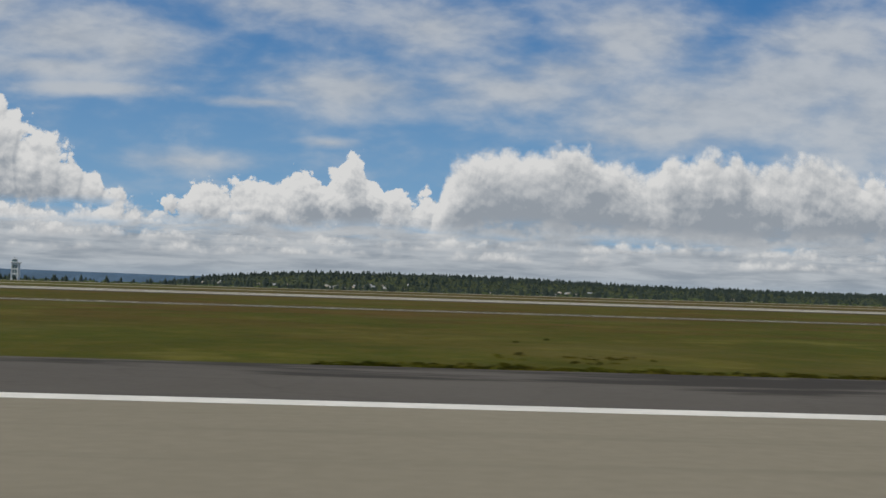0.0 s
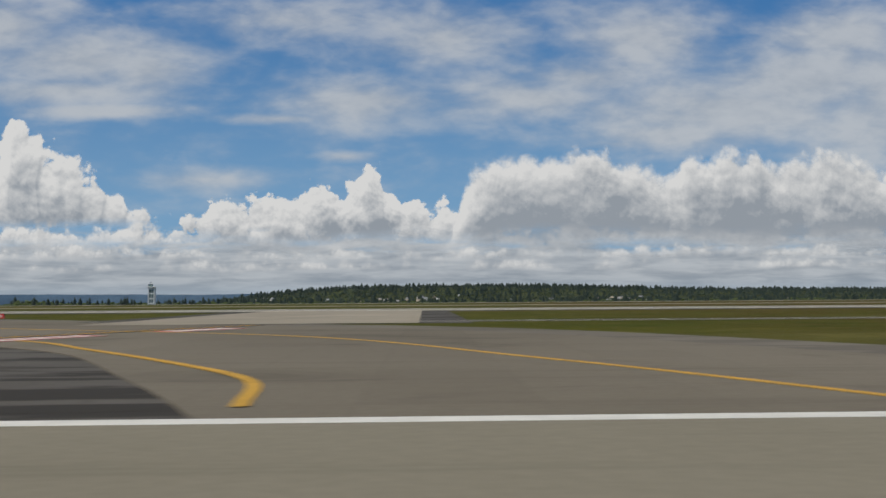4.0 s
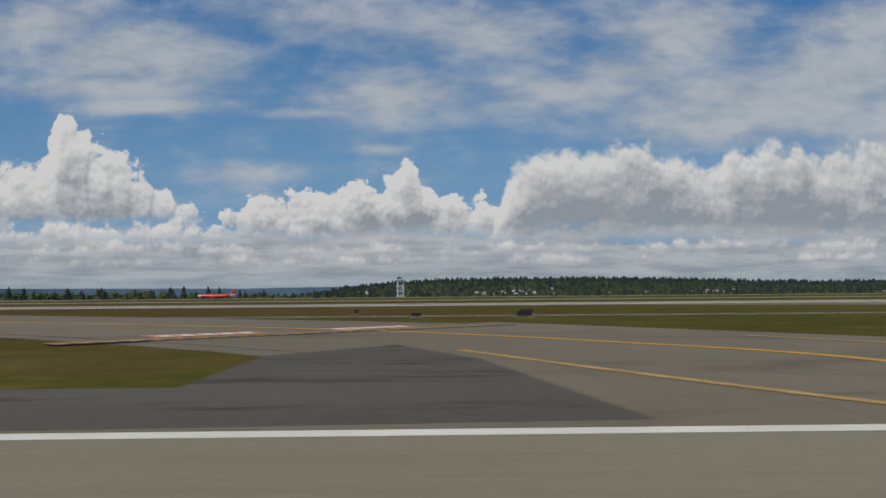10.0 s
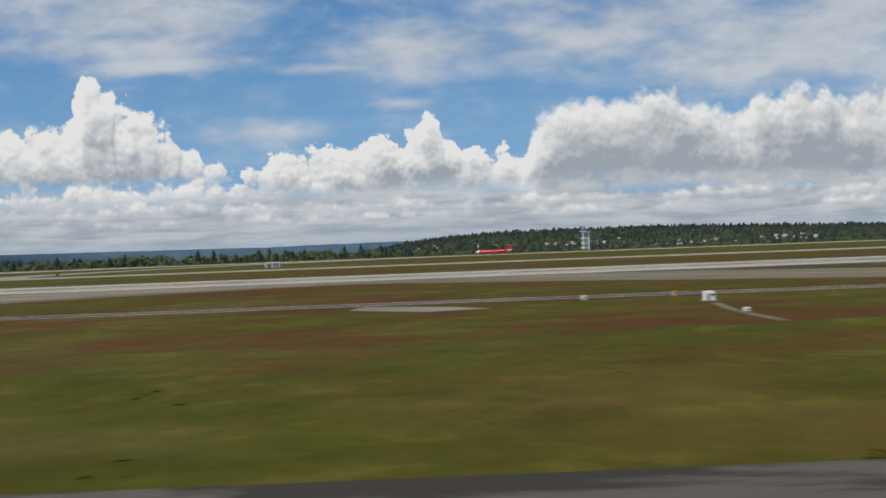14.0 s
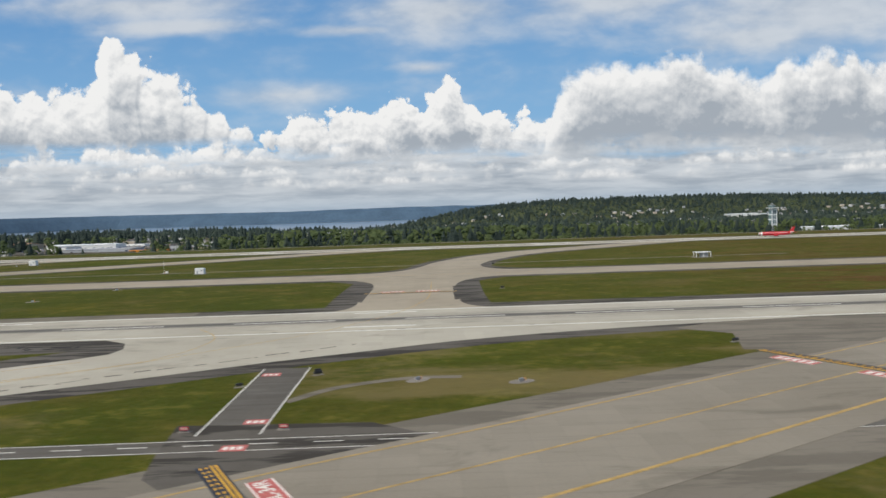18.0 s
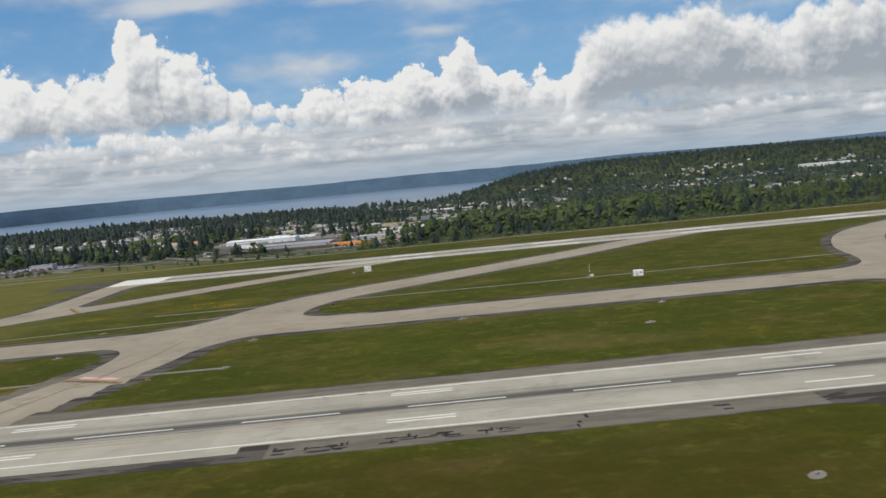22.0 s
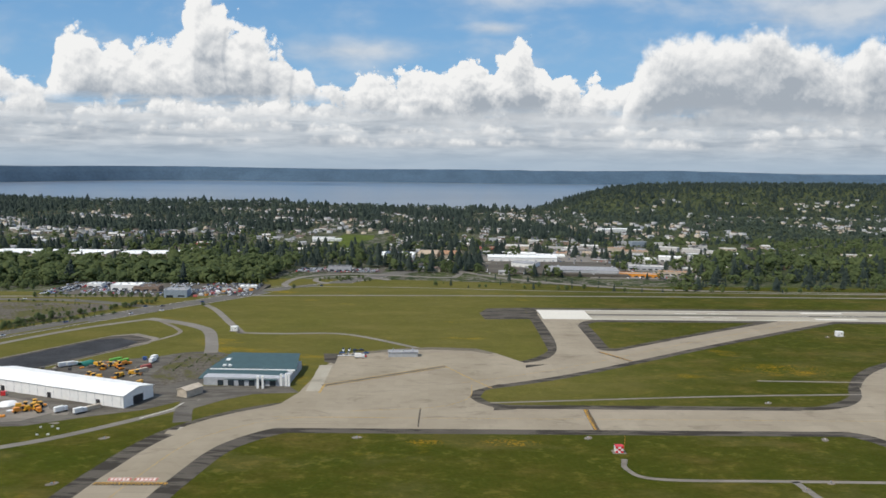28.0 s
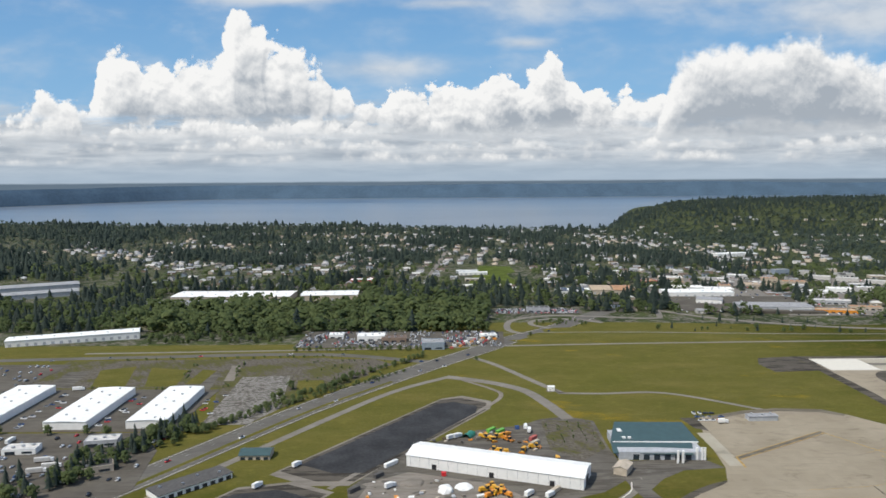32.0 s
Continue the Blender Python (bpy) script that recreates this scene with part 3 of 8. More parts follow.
def heaped(banks):
    """Cumulus: an outline swollen by billows; light from above and from the left is painted into its colour and fades
    with the cloud it crosses.
    """
    def paint_cloud(tree, right, up):
        broad = fbm(tree, xyz(tree, right, up, 0.0), 0.85, 2.0, 0.5)
        broad2 = fbm(tree, xyz(tree, right + 7.3, up + 2.1, 1.0), 0.85, 2.0, 0.5)
        fray = fbm(tree, xyz(tree, right, up, 3.0), 3.2, 6.0, 0.62)
        fray2 = fbm(tree, xyz(tree, right + 3.1, up + 9.2, 4.0), 3.2, 6.0, 0.62)
        ragged = fbm(tree, xyz(tree, right * 0.6, up * 2.0, 7.0), 1.2, 6.0, 0.62)
        veil = fbm(tree, xyz(tree, right * 0.8, up * 1.5, 2.0), 0.9, 5.0, 0.55)
        a0 = right + (broad - 0.5) * 0.30 + (fray - 0.5) * 0.11
        b0 = up + (broad2 - 0.5) * 0.20 + (fray2 - 0.5) * 0.10
        spots = []
        for k in (0.0, 0.09, 0.26, 0.62):
            a, b = a0 - 0.30 * k, b0 + 0.95 * k
            puffs = []
            for scale, detail in ((1.5, 1.0), (3.6, 3.0)):
                node = tree.nodes.new("ShaderNodeTexVoronoi")
                node.feature = "SMOOTH_F1"
                put(tree, node.inputs["Vector"], xyz(tree, a, b, 0.0))
                for key, val in (("Scale", scale), ("Detail", detail), ("Roughness", 0.55), ("Lacunarity", 2.2), ("Smoothness", 0.14)):
                    node.inputs[key].default_value = val
                puffs.append(0.55 - Sock(tree, node.outputs["Distance"]))
            spots.append((a, b, puffs[0] * 0.75 + puffs[1] * 0.45))
        colour, cover = None, None
        for outline, base, edge, crisp, swell, thick, lift in banks:
            fields = []
            for a, b, puff in spots:
                if len(outline) > 3:
                    ends = [heap_at(*p, 0)[0] for p in (outline[0], outline[-1])]
                    node = tree.nodes.new("ShaderNodeValToRGB")
                    node.color_ramp.interpolation = "B_SPLINE"
                    stops = node.color_ramp.elements
                    for p in outline:
                        x, h, _ = heap_at(*p, 0)
                        at = (x - ends[0]) / (ends[1] - ends[0])
                        stop = stops[0] if p == outline[0] else stops[len(stops) - 1] if p == outline[-1] else stops.new(at)
                        stop.color = (h / 5, h / 5, h / 5, 1)
                    put(tree, node.inputs[0], (a - ends[0]) / (ends[1] - ends[0]))
                    top = Sock(tree, node.outputs[0]) * 5.0
                else:       # a row of small heaps: mean height, how uneven, how long
                    mean, uneven, long = outline
                    top = mean + (fbm(tree, xyz(tree, a / long, mean, 0.0), 1.0, 4.0, 0.6) - 0.5) * uneven
                fields.append((top - b) * 1.7 + puff * swell + 0.24)
            here, close, mid, far = fields
            body = here.step(0.0, crisp) * (up - base + (ragged - 0.5) * edge * 2.2).step(-edge, edge)
            crossed = close.clamp() * 0.30 + mid.clamp() * 0.42 + far.clamp() * 0.50
            foot = 1.0 - (up - base + (ragged - 0.5) * 0.3).step(-0.05, 0.55)
            lit = (lift - crossed * thick - (close - here) * 0.75 - (mid - here) * 0.22 - foot * 0.24 + (veil - 0.5) * 1.0).clamp()
            tone = mix(tree, lit, (0.42, 0.47, 0.53), (1.0, 1.0, 0.99))
            colour = tone if colour is None else mix(tree, body, colour, tone)
            cover = body if cover is None else cover.smax(body)
        return colour, cover
    return paint_cloud


def high_cloud(tree, right, up):
    grown = fbm(tree, xyz(tree, right * 0.42 - up * 0.30, up * 0.95 + right * 0.10, 0.0), 1.3, 7.0, 0.52, 0.25)
    ripple = fbm(tree, xyz(tree, right * 0.8 - up * 0.5, up * 1.7 + right * 0.25, 3.0), 2.2, 6.0, 0.50, 0.2)
    patch = None
    for px, py, rx, ry, thick in PATCHES:
        cx, cy, _ = heap_at(px, py, 0)
        node = tree.nodes.new("ShaderNodeVectorMath")
        node.operation = "LENGTH"
        put(tree, node.inputs[0], xyz(tree, (right - cx) / (rx / 100), (up - cy) / (ry / 100), 0.0))
        one = thick - Sock(tree, node.outputs["Value"])
        patch = one if patch is None else patch.blend(one, 0.3)
    cover = (patch.smax(-0.7) * 0.62 + (grown - 0.5) * 1.7 + (ripple - 0.5) * 0.55).step(-0.62, 0.62) * 0.84 * up.step(0.7, 1.6) * (1.0 - up.step(6.2, 7.6))
    return mix(tree, (grown * 0.6 + ripple * 0.4).step(0.36, 0.62), (0.60, 0.645, 0.70), (0.76, 0.79, 0.82)), cover


cloud_sheet("backdrop_high_clouds", 9020, -9500, 9500, 350, 5600, "thin streaked high cloud over the sound", high_cloud)
cloud_sheet("backdrop_clouds", 9000, -9500, 9500, 250, 2750, "white heaped clouds over the far shore", heaped((
    ((0.74, 0.5, 2.0), 0.55, 0.08, 0.6, 0.7, 0.75, 0.76), ((1.02, 0.7, 1.3), 0.76, 0.12, 0.5, 0.9, 0.85, 0.82), ((1.46, 0.9, 0.9), 1.00, 0.18, 0.35, 1.1, 0.80, 0.86), (MID_BANK, 1.06, 0.24, 0.14, 1.15, 0.78, 0.86))))
cloud_sheet("backdrop_clouds_near", 7900, -1800, 8500, 450, 2300, "broad grey-based heaped cloud over the sound", heaped(((RIGHT_BANK, 1.06, 0.28, 0.50, 0.80, 0.76, 0.78),)))
cloud_sheet("backdrop_clouds_tall", 7000, -7500, -1200, 450, 2300, "tall white heaped cloud with a flat grey base", heaped(((LEFT_BANK, 1.38, 0.12, 0.20, 1.0, 0.52, 0.86),)))


# ---- the lie of the land ----
def smooth(a, b, t):
    t = min(1.0, max(0.0, (t - a) / (b - a)))
    return t * t * (3 - 2 * t)


def shore(x):
    """Where the near shore runs, as y over x."""
    y = 3330 + 0.20 * max(0.0, -1750 - x) + 50 * math.sin(x * 0.004)
    return y + 2200 * smooth(-1560, -600, x)


SEA = -60


def land(x, y):
    if y < 900:
        return 0.0
    z = -(6 + 7 * smooth(-2000, -1600, x)) * smooth(900, 1010, y) - 15 * smooth(1500, 2600, y) - 12 * smooth(2400, 3200, y) * (1 - smooth(-1500, -1000, x))
    z += 4 * noise.noise((x * 0.002, y * 0.002, 0.3)) * smooth(1000, 1500, y)
    hill = smooth(-1600, -480, x) * smooth(2750, 3600, y) * (1 - smooth(4300, 5500, y))
    hill *= smooth(20, 850, shore(x) - y)
    z += hill * (86 + 9 * noise.noise((x * 0.0016, y * 0.002, 5.0))) * (1 - 0.3 * smooth(300, 1500, x))
    return z - 60 * smooth(shore(x) - 40, shore(x) + 160, y)


def build_ground():
    xs = np.concatenate([np.arange(-11000, -3300, 280), np.arange(-3300, 1500, 60), np.arange(1500, 8200, 280)])
    ys = np.concatenate([[-2500, -800, -100, 0, 200, 400, 600, 800, 890], np.arange(905, 1500, 35), np.arange(1500, 5600, 70), [6000, 7500, 9370]])
    verts = [(x, y, land(x, y)) for y in ys for x in xs]
    w = len(xs)
    faces, mats = [], []
    for j in range(len(ys) - 1):
        for i in range(w - 1):
            a = j * w + i
            faces.append((a, a + 1, a + w + 1, a + w))
            mats.append(1 if ys[j] > 1040 or (xs[i] < -2250 and ys[j] > 860) else 0)
    mesh = bpy.data.meshes.new("ground")
    mesh.from_pydata(verts, [], faces)
    mesh.materials.append(M["grass"])
    mesh.materials.append(M["scrub"])
    mesh.polygons.foreach_set("material_index", mats)
    tagged(new("ground", mesh), "mown airfield grass running into wooded suburban land", "ground", kind="structure")
    bm = bmesh.new()
    bm.faces.new([bm.verts.new(p) for p in ((-11000, 3000, SEA), (8200, 3000, SEA), (8200, 9370, SEA), (-11000, 9370, SEA))])
    tagged(link_bm("water", bm, M["water"]), "grey-blue water of a wide sound", "water", kind="structure")
    # the far wooded shore, its blue haze put into the colour
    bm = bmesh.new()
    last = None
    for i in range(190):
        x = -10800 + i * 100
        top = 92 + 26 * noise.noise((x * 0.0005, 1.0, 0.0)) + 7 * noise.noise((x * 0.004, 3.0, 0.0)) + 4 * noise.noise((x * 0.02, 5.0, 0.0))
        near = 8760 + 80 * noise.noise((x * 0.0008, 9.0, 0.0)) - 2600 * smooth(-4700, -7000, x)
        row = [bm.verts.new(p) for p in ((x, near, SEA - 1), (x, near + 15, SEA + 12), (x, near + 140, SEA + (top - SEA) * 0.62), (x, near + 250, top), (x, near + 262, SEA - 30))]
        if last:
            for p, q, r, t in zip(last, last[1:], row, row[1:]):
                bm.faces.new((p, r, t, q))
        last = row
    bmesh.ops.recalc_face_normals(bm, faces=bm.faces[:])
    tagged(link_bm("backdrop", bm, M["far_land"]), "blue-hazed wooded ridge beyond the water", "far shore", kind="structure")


build_ground()


# ---- paving ----
def paving(name, bm, mat, label, category="taxiway"):
    return tagged(link_bm(name, bm, M[mat]), label, category, kind="structure")


SH, TW, RW, MK = 0.030, 0.042, 0.095, 0.107     # tops of shoulder, taxiway, runway and paint
runway_near = paving("runway_near", slab_bm(rect(-1700, -24, 700, 21.7), 0, RW), "runway_near", "tan concrete runway with a white edge line", "runway")
paving("shoulder_near", slab_bm(rect(-1700, 21.7, 700, 32.4), 0, SH), "asphalt", "dark patched asphalt runway shoulder", "shoulder")
runway_mid = paving("runway_mid", slab_bm(rect(-2150, 240, 800, 291), 0, RW), "runway", "pale concrete runway with white markings", "runway")
paving("shoulder_mid", slab_bm(rect(-2150, 226, 800, 304), 0, SH), "asphalt", "grey asphalt shoulder beside a runway", "shoulder")
runway_far = paving("runway_far", slab_bm(rect(-1787, 750, 900, 802), 0, RW), "runway_far", "pale concrete far runway with dark tyre marks", "runway")
paving("shoulder_far", slab_bm(rect(-1799, 740, 900, 812), 0, SH), "asphalt", "grey asphalt shoulder beside the far runway", "shoulder")


LAYER = [0]


def taxiway(name, knots, width, label, edge=9.0, steps=10, mat="taxi", side="asphalt"):
    LAYER[0] += 1
    lift = 0.0035 * LAYER[0]
    shoulder = width + 2 * edge if not isinstance(width, tuple) else tuple(w + 2 * edge for w in width)
    way = paving(name, ribbon_bm(knots, width, 0, TW + lift, steps), mat, label)
    tagged(part("shoulder", ribbon_bm(knots, shoulder, 0, 0.006 + lift * 0.45, steps), M[side], way, "dark asphalt shoulder"))
    return way


taxiway("taxiway_1", [(800, 447), (-400, 447), (-1200, 446), (-2000, 450)], 38, "tan concrete taxiway between two runways", 8)
taxiway("taxiway_2", [(-1880, 525), (-1800, 565), (-1650, 665), (-1480, 772)], 30, "slanting concrete taxiway to the far runway's end", 7)
taxiway("taxiway_3", [(-1600, 425), (-1582, 490), (-1548, 540), (-1500, 575), (-1428, 616), (-1330, 676), (-1255, 728), (-1180, 768)], (46, 32), "curving concrete high-speed taxiway", 8)
taxiway("taxiway_4", [(-1158, 420), (-1148, 480), (-1129, 560), (-1078, 640), (-988, 705), (-900, 765)], (42, 34), "curving concrete high-speed taxiway", 8)
taxiway("taxiway_5", [(-1166, 285), (-1166, 350), (-1163, 440)], 40, "concrete taxiway crossing between runways", 14)
taxiway("taxiway_6", [(-1660, 280), (-1642.5, 316), (-1622, 362), (-1611, 395), (-1604, 440)], 35, "concrete taxiway crossing between runways", 12)
taxiway("taxiway_7", [(-1773, 780), (-1773, 690), (-1775, 590)], 32, "concrete taxiway at the far runway's end", 11)
taxiway("taxiway_8", [(-1380, 22), (-1250, 55), (-1158, 103), (-1049, 166), (-930, 235), (-800, 262)], 40, "slanting concrete taxiway from the near runway", 10, 10, "taxi_grey", "asphalt_worn")
taxiway("taxiway_9", [(-1640, 22), (-1480, 68), (-1320, 150), (-1245, 190), (-1140, 238), (-1000, 262)], 34, "slanting pale concrete taxiway to the middle runway", 10, 10, "taxi_pale")
taxiway("taxiway_10", [(-532, 8), (-538, 22), (-553, 52), (-580, 80), (-640, 122), (-720, 168), (-860, 240), (-950, 262)], (36, 46), "slanting concrete taxiway from the near runway", 3, 10, "taxi_worn", "asphalt_worn")
taxiway("taxiway_11", [(-180, 12), (-194, 42), (-215, 72), (-262, 102), (-350, 162), (-470, 245), (-560, 266)], (38, 52), "slanting concrete taxiway with painted hold marks", 9, 10, "taxi_worn", "asphalt_worn")
taxiway("taxiway_12", [(-225, 110), (-225, 180), (-225, 250)], 50, "concrete taxiway crossing to the middle runway", 8)
# the apron and the curve that leads to it
taxiway("taxiway_13", [(-2056, 300), (-2048, 360), (-2032, 415), (-1990, 452), (-1930, 455)], 34, "curving concrete taxiway by the apron", 11, 10, "apron")
paving("apron", slab_bm([(-2010, 445), (-1866, 440), (-1860, 470), (-1870, 480), (-1875, 492), (-1872, 506), (-1858, 518), (-1830, 540), (-1826, 580), (-1848, 612), (-1862, 626), (-1900, 630), (-1930, 624), (-1975, 606), (-1985, 560), (-1992, 500)], 0, 0.091), "apron", "wide tan concrete apron with yellow lines", "apron")


def fillet(way, a, corner, c, mat="taxi", apron=9.0, side="asphalt", z=0.09):
    """Fills the inner corner between two pieces of paving with a round, and gives the round its shoulder."""
    a, corner, c = Vector(a), Vector(corner), Vector(c)

    def shape(push):
        away = ((a + c) / 2 - corner).normalized() * push
        p, q = a + (a - corner).normalized() * push * 1.6 + away * 0.2, c + (c - corner).normalized() * push * 1.6 + away * 0.2
        k = corner + away * 0.9
        inward = (corner - (a + c) / 2).normalized() * 9
        return [tuple(p + inward * 0.6), tuple(corner + inward), tuple(q + inward * 0.6)][::-1] + [tuple((1 - s) ** 2 * p + 2 * s * (1 - s) * k + s * s * q) for s in np.linspace(0, 1, 13)]

    part("fillet", slab_bm(shape(0.0), 0, z), M[mat], W[way])
    part("fillet_shoulder", slab_bm(shape(apron), 0, 0.0285), M[side], W[way], "dark asphalt shoulder")


W = bpy.data.objects
fillet("taxiway_6", (-1600, 378), (-1586, 428), (-1552, 431))
fillet("taxiway_6", (-1636, 378), (-1626, 428), (-1660, 430))
fillet("taxiway_3", (-1500, 470), (-1572, 464), (-1530, 528))
fillet("taxiway_3", (-1660, 468), (-1612, 466), (-1592, 520))
fillet("taxiway_4", (-1215, 466), (-1172, 462), (-1163, 515))
fillet("taxiway_4", (-1085, 468), (-1134, 462), (-1118, 545))
fillet("taxiway_5", (-1186, 375), (-1184, 428), (-1225, 430))
fillet("taxiway_5", (-1144, 375), (-1142, 428), (-1098, 430))
fillet("taxiway_5", (-1188, 320), (-1186, 288), (-1205, 288))
fillet("taxiway_5", (-1144, 320), (-1146, 288), (-1120, 288))
fillet("taxiway_6", (-1663, 314), (-1677, 288), (-1688, 288))
fillet("taxiway_6", (-1625, 314), (-1636, 288), (-1626, 288))
fillet("taxiway_7", (-1760, 640), (-1758, 605), (-1722, 632))
fillet("taxiway_7", (-1790, 660), (-1791, 588), (-1830, 580))
fillet("taxiway_7", (-1758, 705), (-1757, 752), (-1720, 752))
# the broad round where the pale taxiway runs into the middle runway
nose = [(-1303.6, 180.6), (-1271.8, 198.3), (-1256, 208), (-1249.5, 214), (-1248.5, 222), (-1252, 232), (-1262, 240.5), (-1100, 241), (-1178, 204), (-1232, 180), (-1279, 158)]
part("widening", slab_bm(nose, 0, 0.0915), M["taxi_pale"], W["taxiway_9"])
part("tip_shoulder", slab_bm([(-1340, 238.5), (-1335, 226), (-1296, 217), (-1264, 220.5), (-1300, 194), (-1303, 181), (-1250, 206), (-1244, 222), (-1256, 239.5)], 0, 0.0315), M["asphalt"], W["taxiway_9"], "patched asphalt at the tip of the grass")
part("tip_shoulder", slab_bm([(-1076, 190), (-1069, 214), (-1082, 226), (-1060, 239), (-930, 239), (-1000, 205), (-1040, 180)], 0, 0.0325), M["asphalt_worn"], W["taxiway_8"], "worn asphalt where taxiways meet")
strip = W["shoulder_mid"]
part("old_paving", slab_bm([(-2000, 240.5), (-2000, 227), (-1640, 222), (-1618, 223), (-1604, 229), (-1600, 240.5)], 0, 0.040), M["taxi_grey"], strip, "tan worn old paving")
for x0, y0, x1, y1, mat in ((-1720, 231, -1655, 240.5, "taxi_pale"), (-1618, 229.5, -1602, 240.5, "taxi_pale"), (-1602, 234, -1526, 240.5, "taxi_pale"), (-1760, 233, -1740, 240.5, "taxi_pale"), (-1690, 227, -1650, 231, "asphalt_worn"), (-1516, 227, -1440, 239.5, "asphalt_worn"), (-1640, 291.6, -1250, 302.5, "asphalt_worn"), (-1335, 227, -1440, 239.5, "asphalt_worn"), (-1640, 224, -1622, 230, "asphalt")):
    part("paving_panel", slab_bm(rect(min(x0, x1), y0, max(x0, x1), y1), 0, 0.046), M[mat], strip)
# the outer round of the curve by the apron, and its stepped slabs
part("widening", slab_bm([(-2052, 418), (-2047, 434), (-2036, 447), (-2022, 459), (-2004, 472), (-1988, 488), (-1980, 508), (-1955, 500), (-1975, 462), (-2020, 432)], 0, 0.0905), M["apron"], W["taxiway_13"])
for k in range(7):
    sx, sy = -2052 + 5.2 * k, 420 + 5.4 * k
    part("step_panel", slab_bm(rect(sx - 3.5, sy, sx + 9, sy + 6.2), 0, 0.0885), M["taxi_pale" if k % 3 else "apron"], W["taxiway_13"])
part("island_shoulder", slab_bm([(-1866, 464), (-1880, 476), (-1884, 492), (-1880, 512), (-1856, 528), (-1850, 521), (-1864, 506), (-1868, 492), (-1862, 480), (-1846, 474), (-1846, 467)], 0, 0.0895), M["asphalt"], W["apron"], "dark asphalt round the grass island")
# sealed breaks in the asphalt beside the runway
seal = random.Random(77)
for x0, x1, lo, hi, n in ((-1516, -1490, 228.2, 233.0, 16), (-1480, -1455, 229.5, 234.5, 14), (-1448, -1438, 229.5, 234.0, 7), (-1416, -1411, 227.5, 238.0, 3), (-1372, -1367, 227.5, 238.0, 3), (-1320, -1262, 224.0, 232.0, 9)):
    for k in range(n):
        sx, sy = seal.uniform(x0, x1), seal.uniform(lo, hi)
        sw, sh = (seal.uniform(2.5, 6.5), seal.uniform(0.6, 1.3)) if seal.random() < 0.6 else (seal.uniform(0.6, 1.2), seal.uniform(1.8, 3.6))
        part("sealed_crack", slab_bm([(sx, sy), (sx + sw * 0.5, sy - 0.12), (sx + sw, sy + 0.06), (sx + sw + 0.15, sy + sh), (sx + sw * 0.4, sy + sh + 0.15), (sx - 0.1, sy + sh)], 0, 0.0495 + 0.0004 * k), M["tar"], strip, "black sealed crack")
part("pale_strip", slab_bm(rect(-1988, 503, -1978, 570), 0, 0.0945), M["taxi_pale"], W["apron"])
part("dark_patch", slab_bm([(-1990, 606), (-1977, 606), (-1977, 574), (-1986, 581)], 0, 0.0945), M["asphalt"], W["apron"], "dark asphalt patch")
part("dark_patch", slab_bm([(-1966, 609), (-1930, 624), (-1900, 630), (-1862, 626), (-1848, 612), (-1852, 608), (-1868, 618), (-1900, 622), (-1930, 616), (-1962, 603)], 0, 0.0945), M["asphalt_worn"], W["apron"], "dark asphalt edge")
for k in range(7):
    part("step_panel", slab_bm(rect(-1612 - 4.2 * k, 352 - 9 * k, -1604 - 4.2 * k + (k % 2) * 3, 361 - 9 * k), 0, 0.0925), M["taxi"], W["taxiway_6"])
    part("step_panel", slab_bm(rect(-1652 - 3.4 * k, 360 - 9 * k, -1636 - 4.2 * k, 369 - 9 * k), 0, 0.0600), M["asphalt_worn"], W["taxiway_6"])
# tarmac fan where the near runway's turn-off begins
part("turn_off", slab_bm([(-579, 31), (-579, 48), (-571, 57.6), (-594, 66), (-560, 100), (-531, 61), (-519, 45), (-513, 33), (-505, 21.8), (-590, 21.8)], 0, 0.0855), M["taxi_worn"], W["taxiway_10"], "grey-brown tarmac of the turn-off")
part("turn_off_patch", slab_bm([(-590, 21.8), (-579, 32), (-579, 48), (-571, 57), (-565.5, 44), (-561.6, 23)], 0, 0.0895), M["asphalt"], W["taxiway_10"], "dark asphalt patch")
part("turn_off_patch", slab_bm([(-533, 22), (-533.2, 25), (-528, 35), (-514, 33), (-508, 22)], 0, 0.0895), M["asphalt_worn"], W["taxiway_10"], "dark asphalt patch")


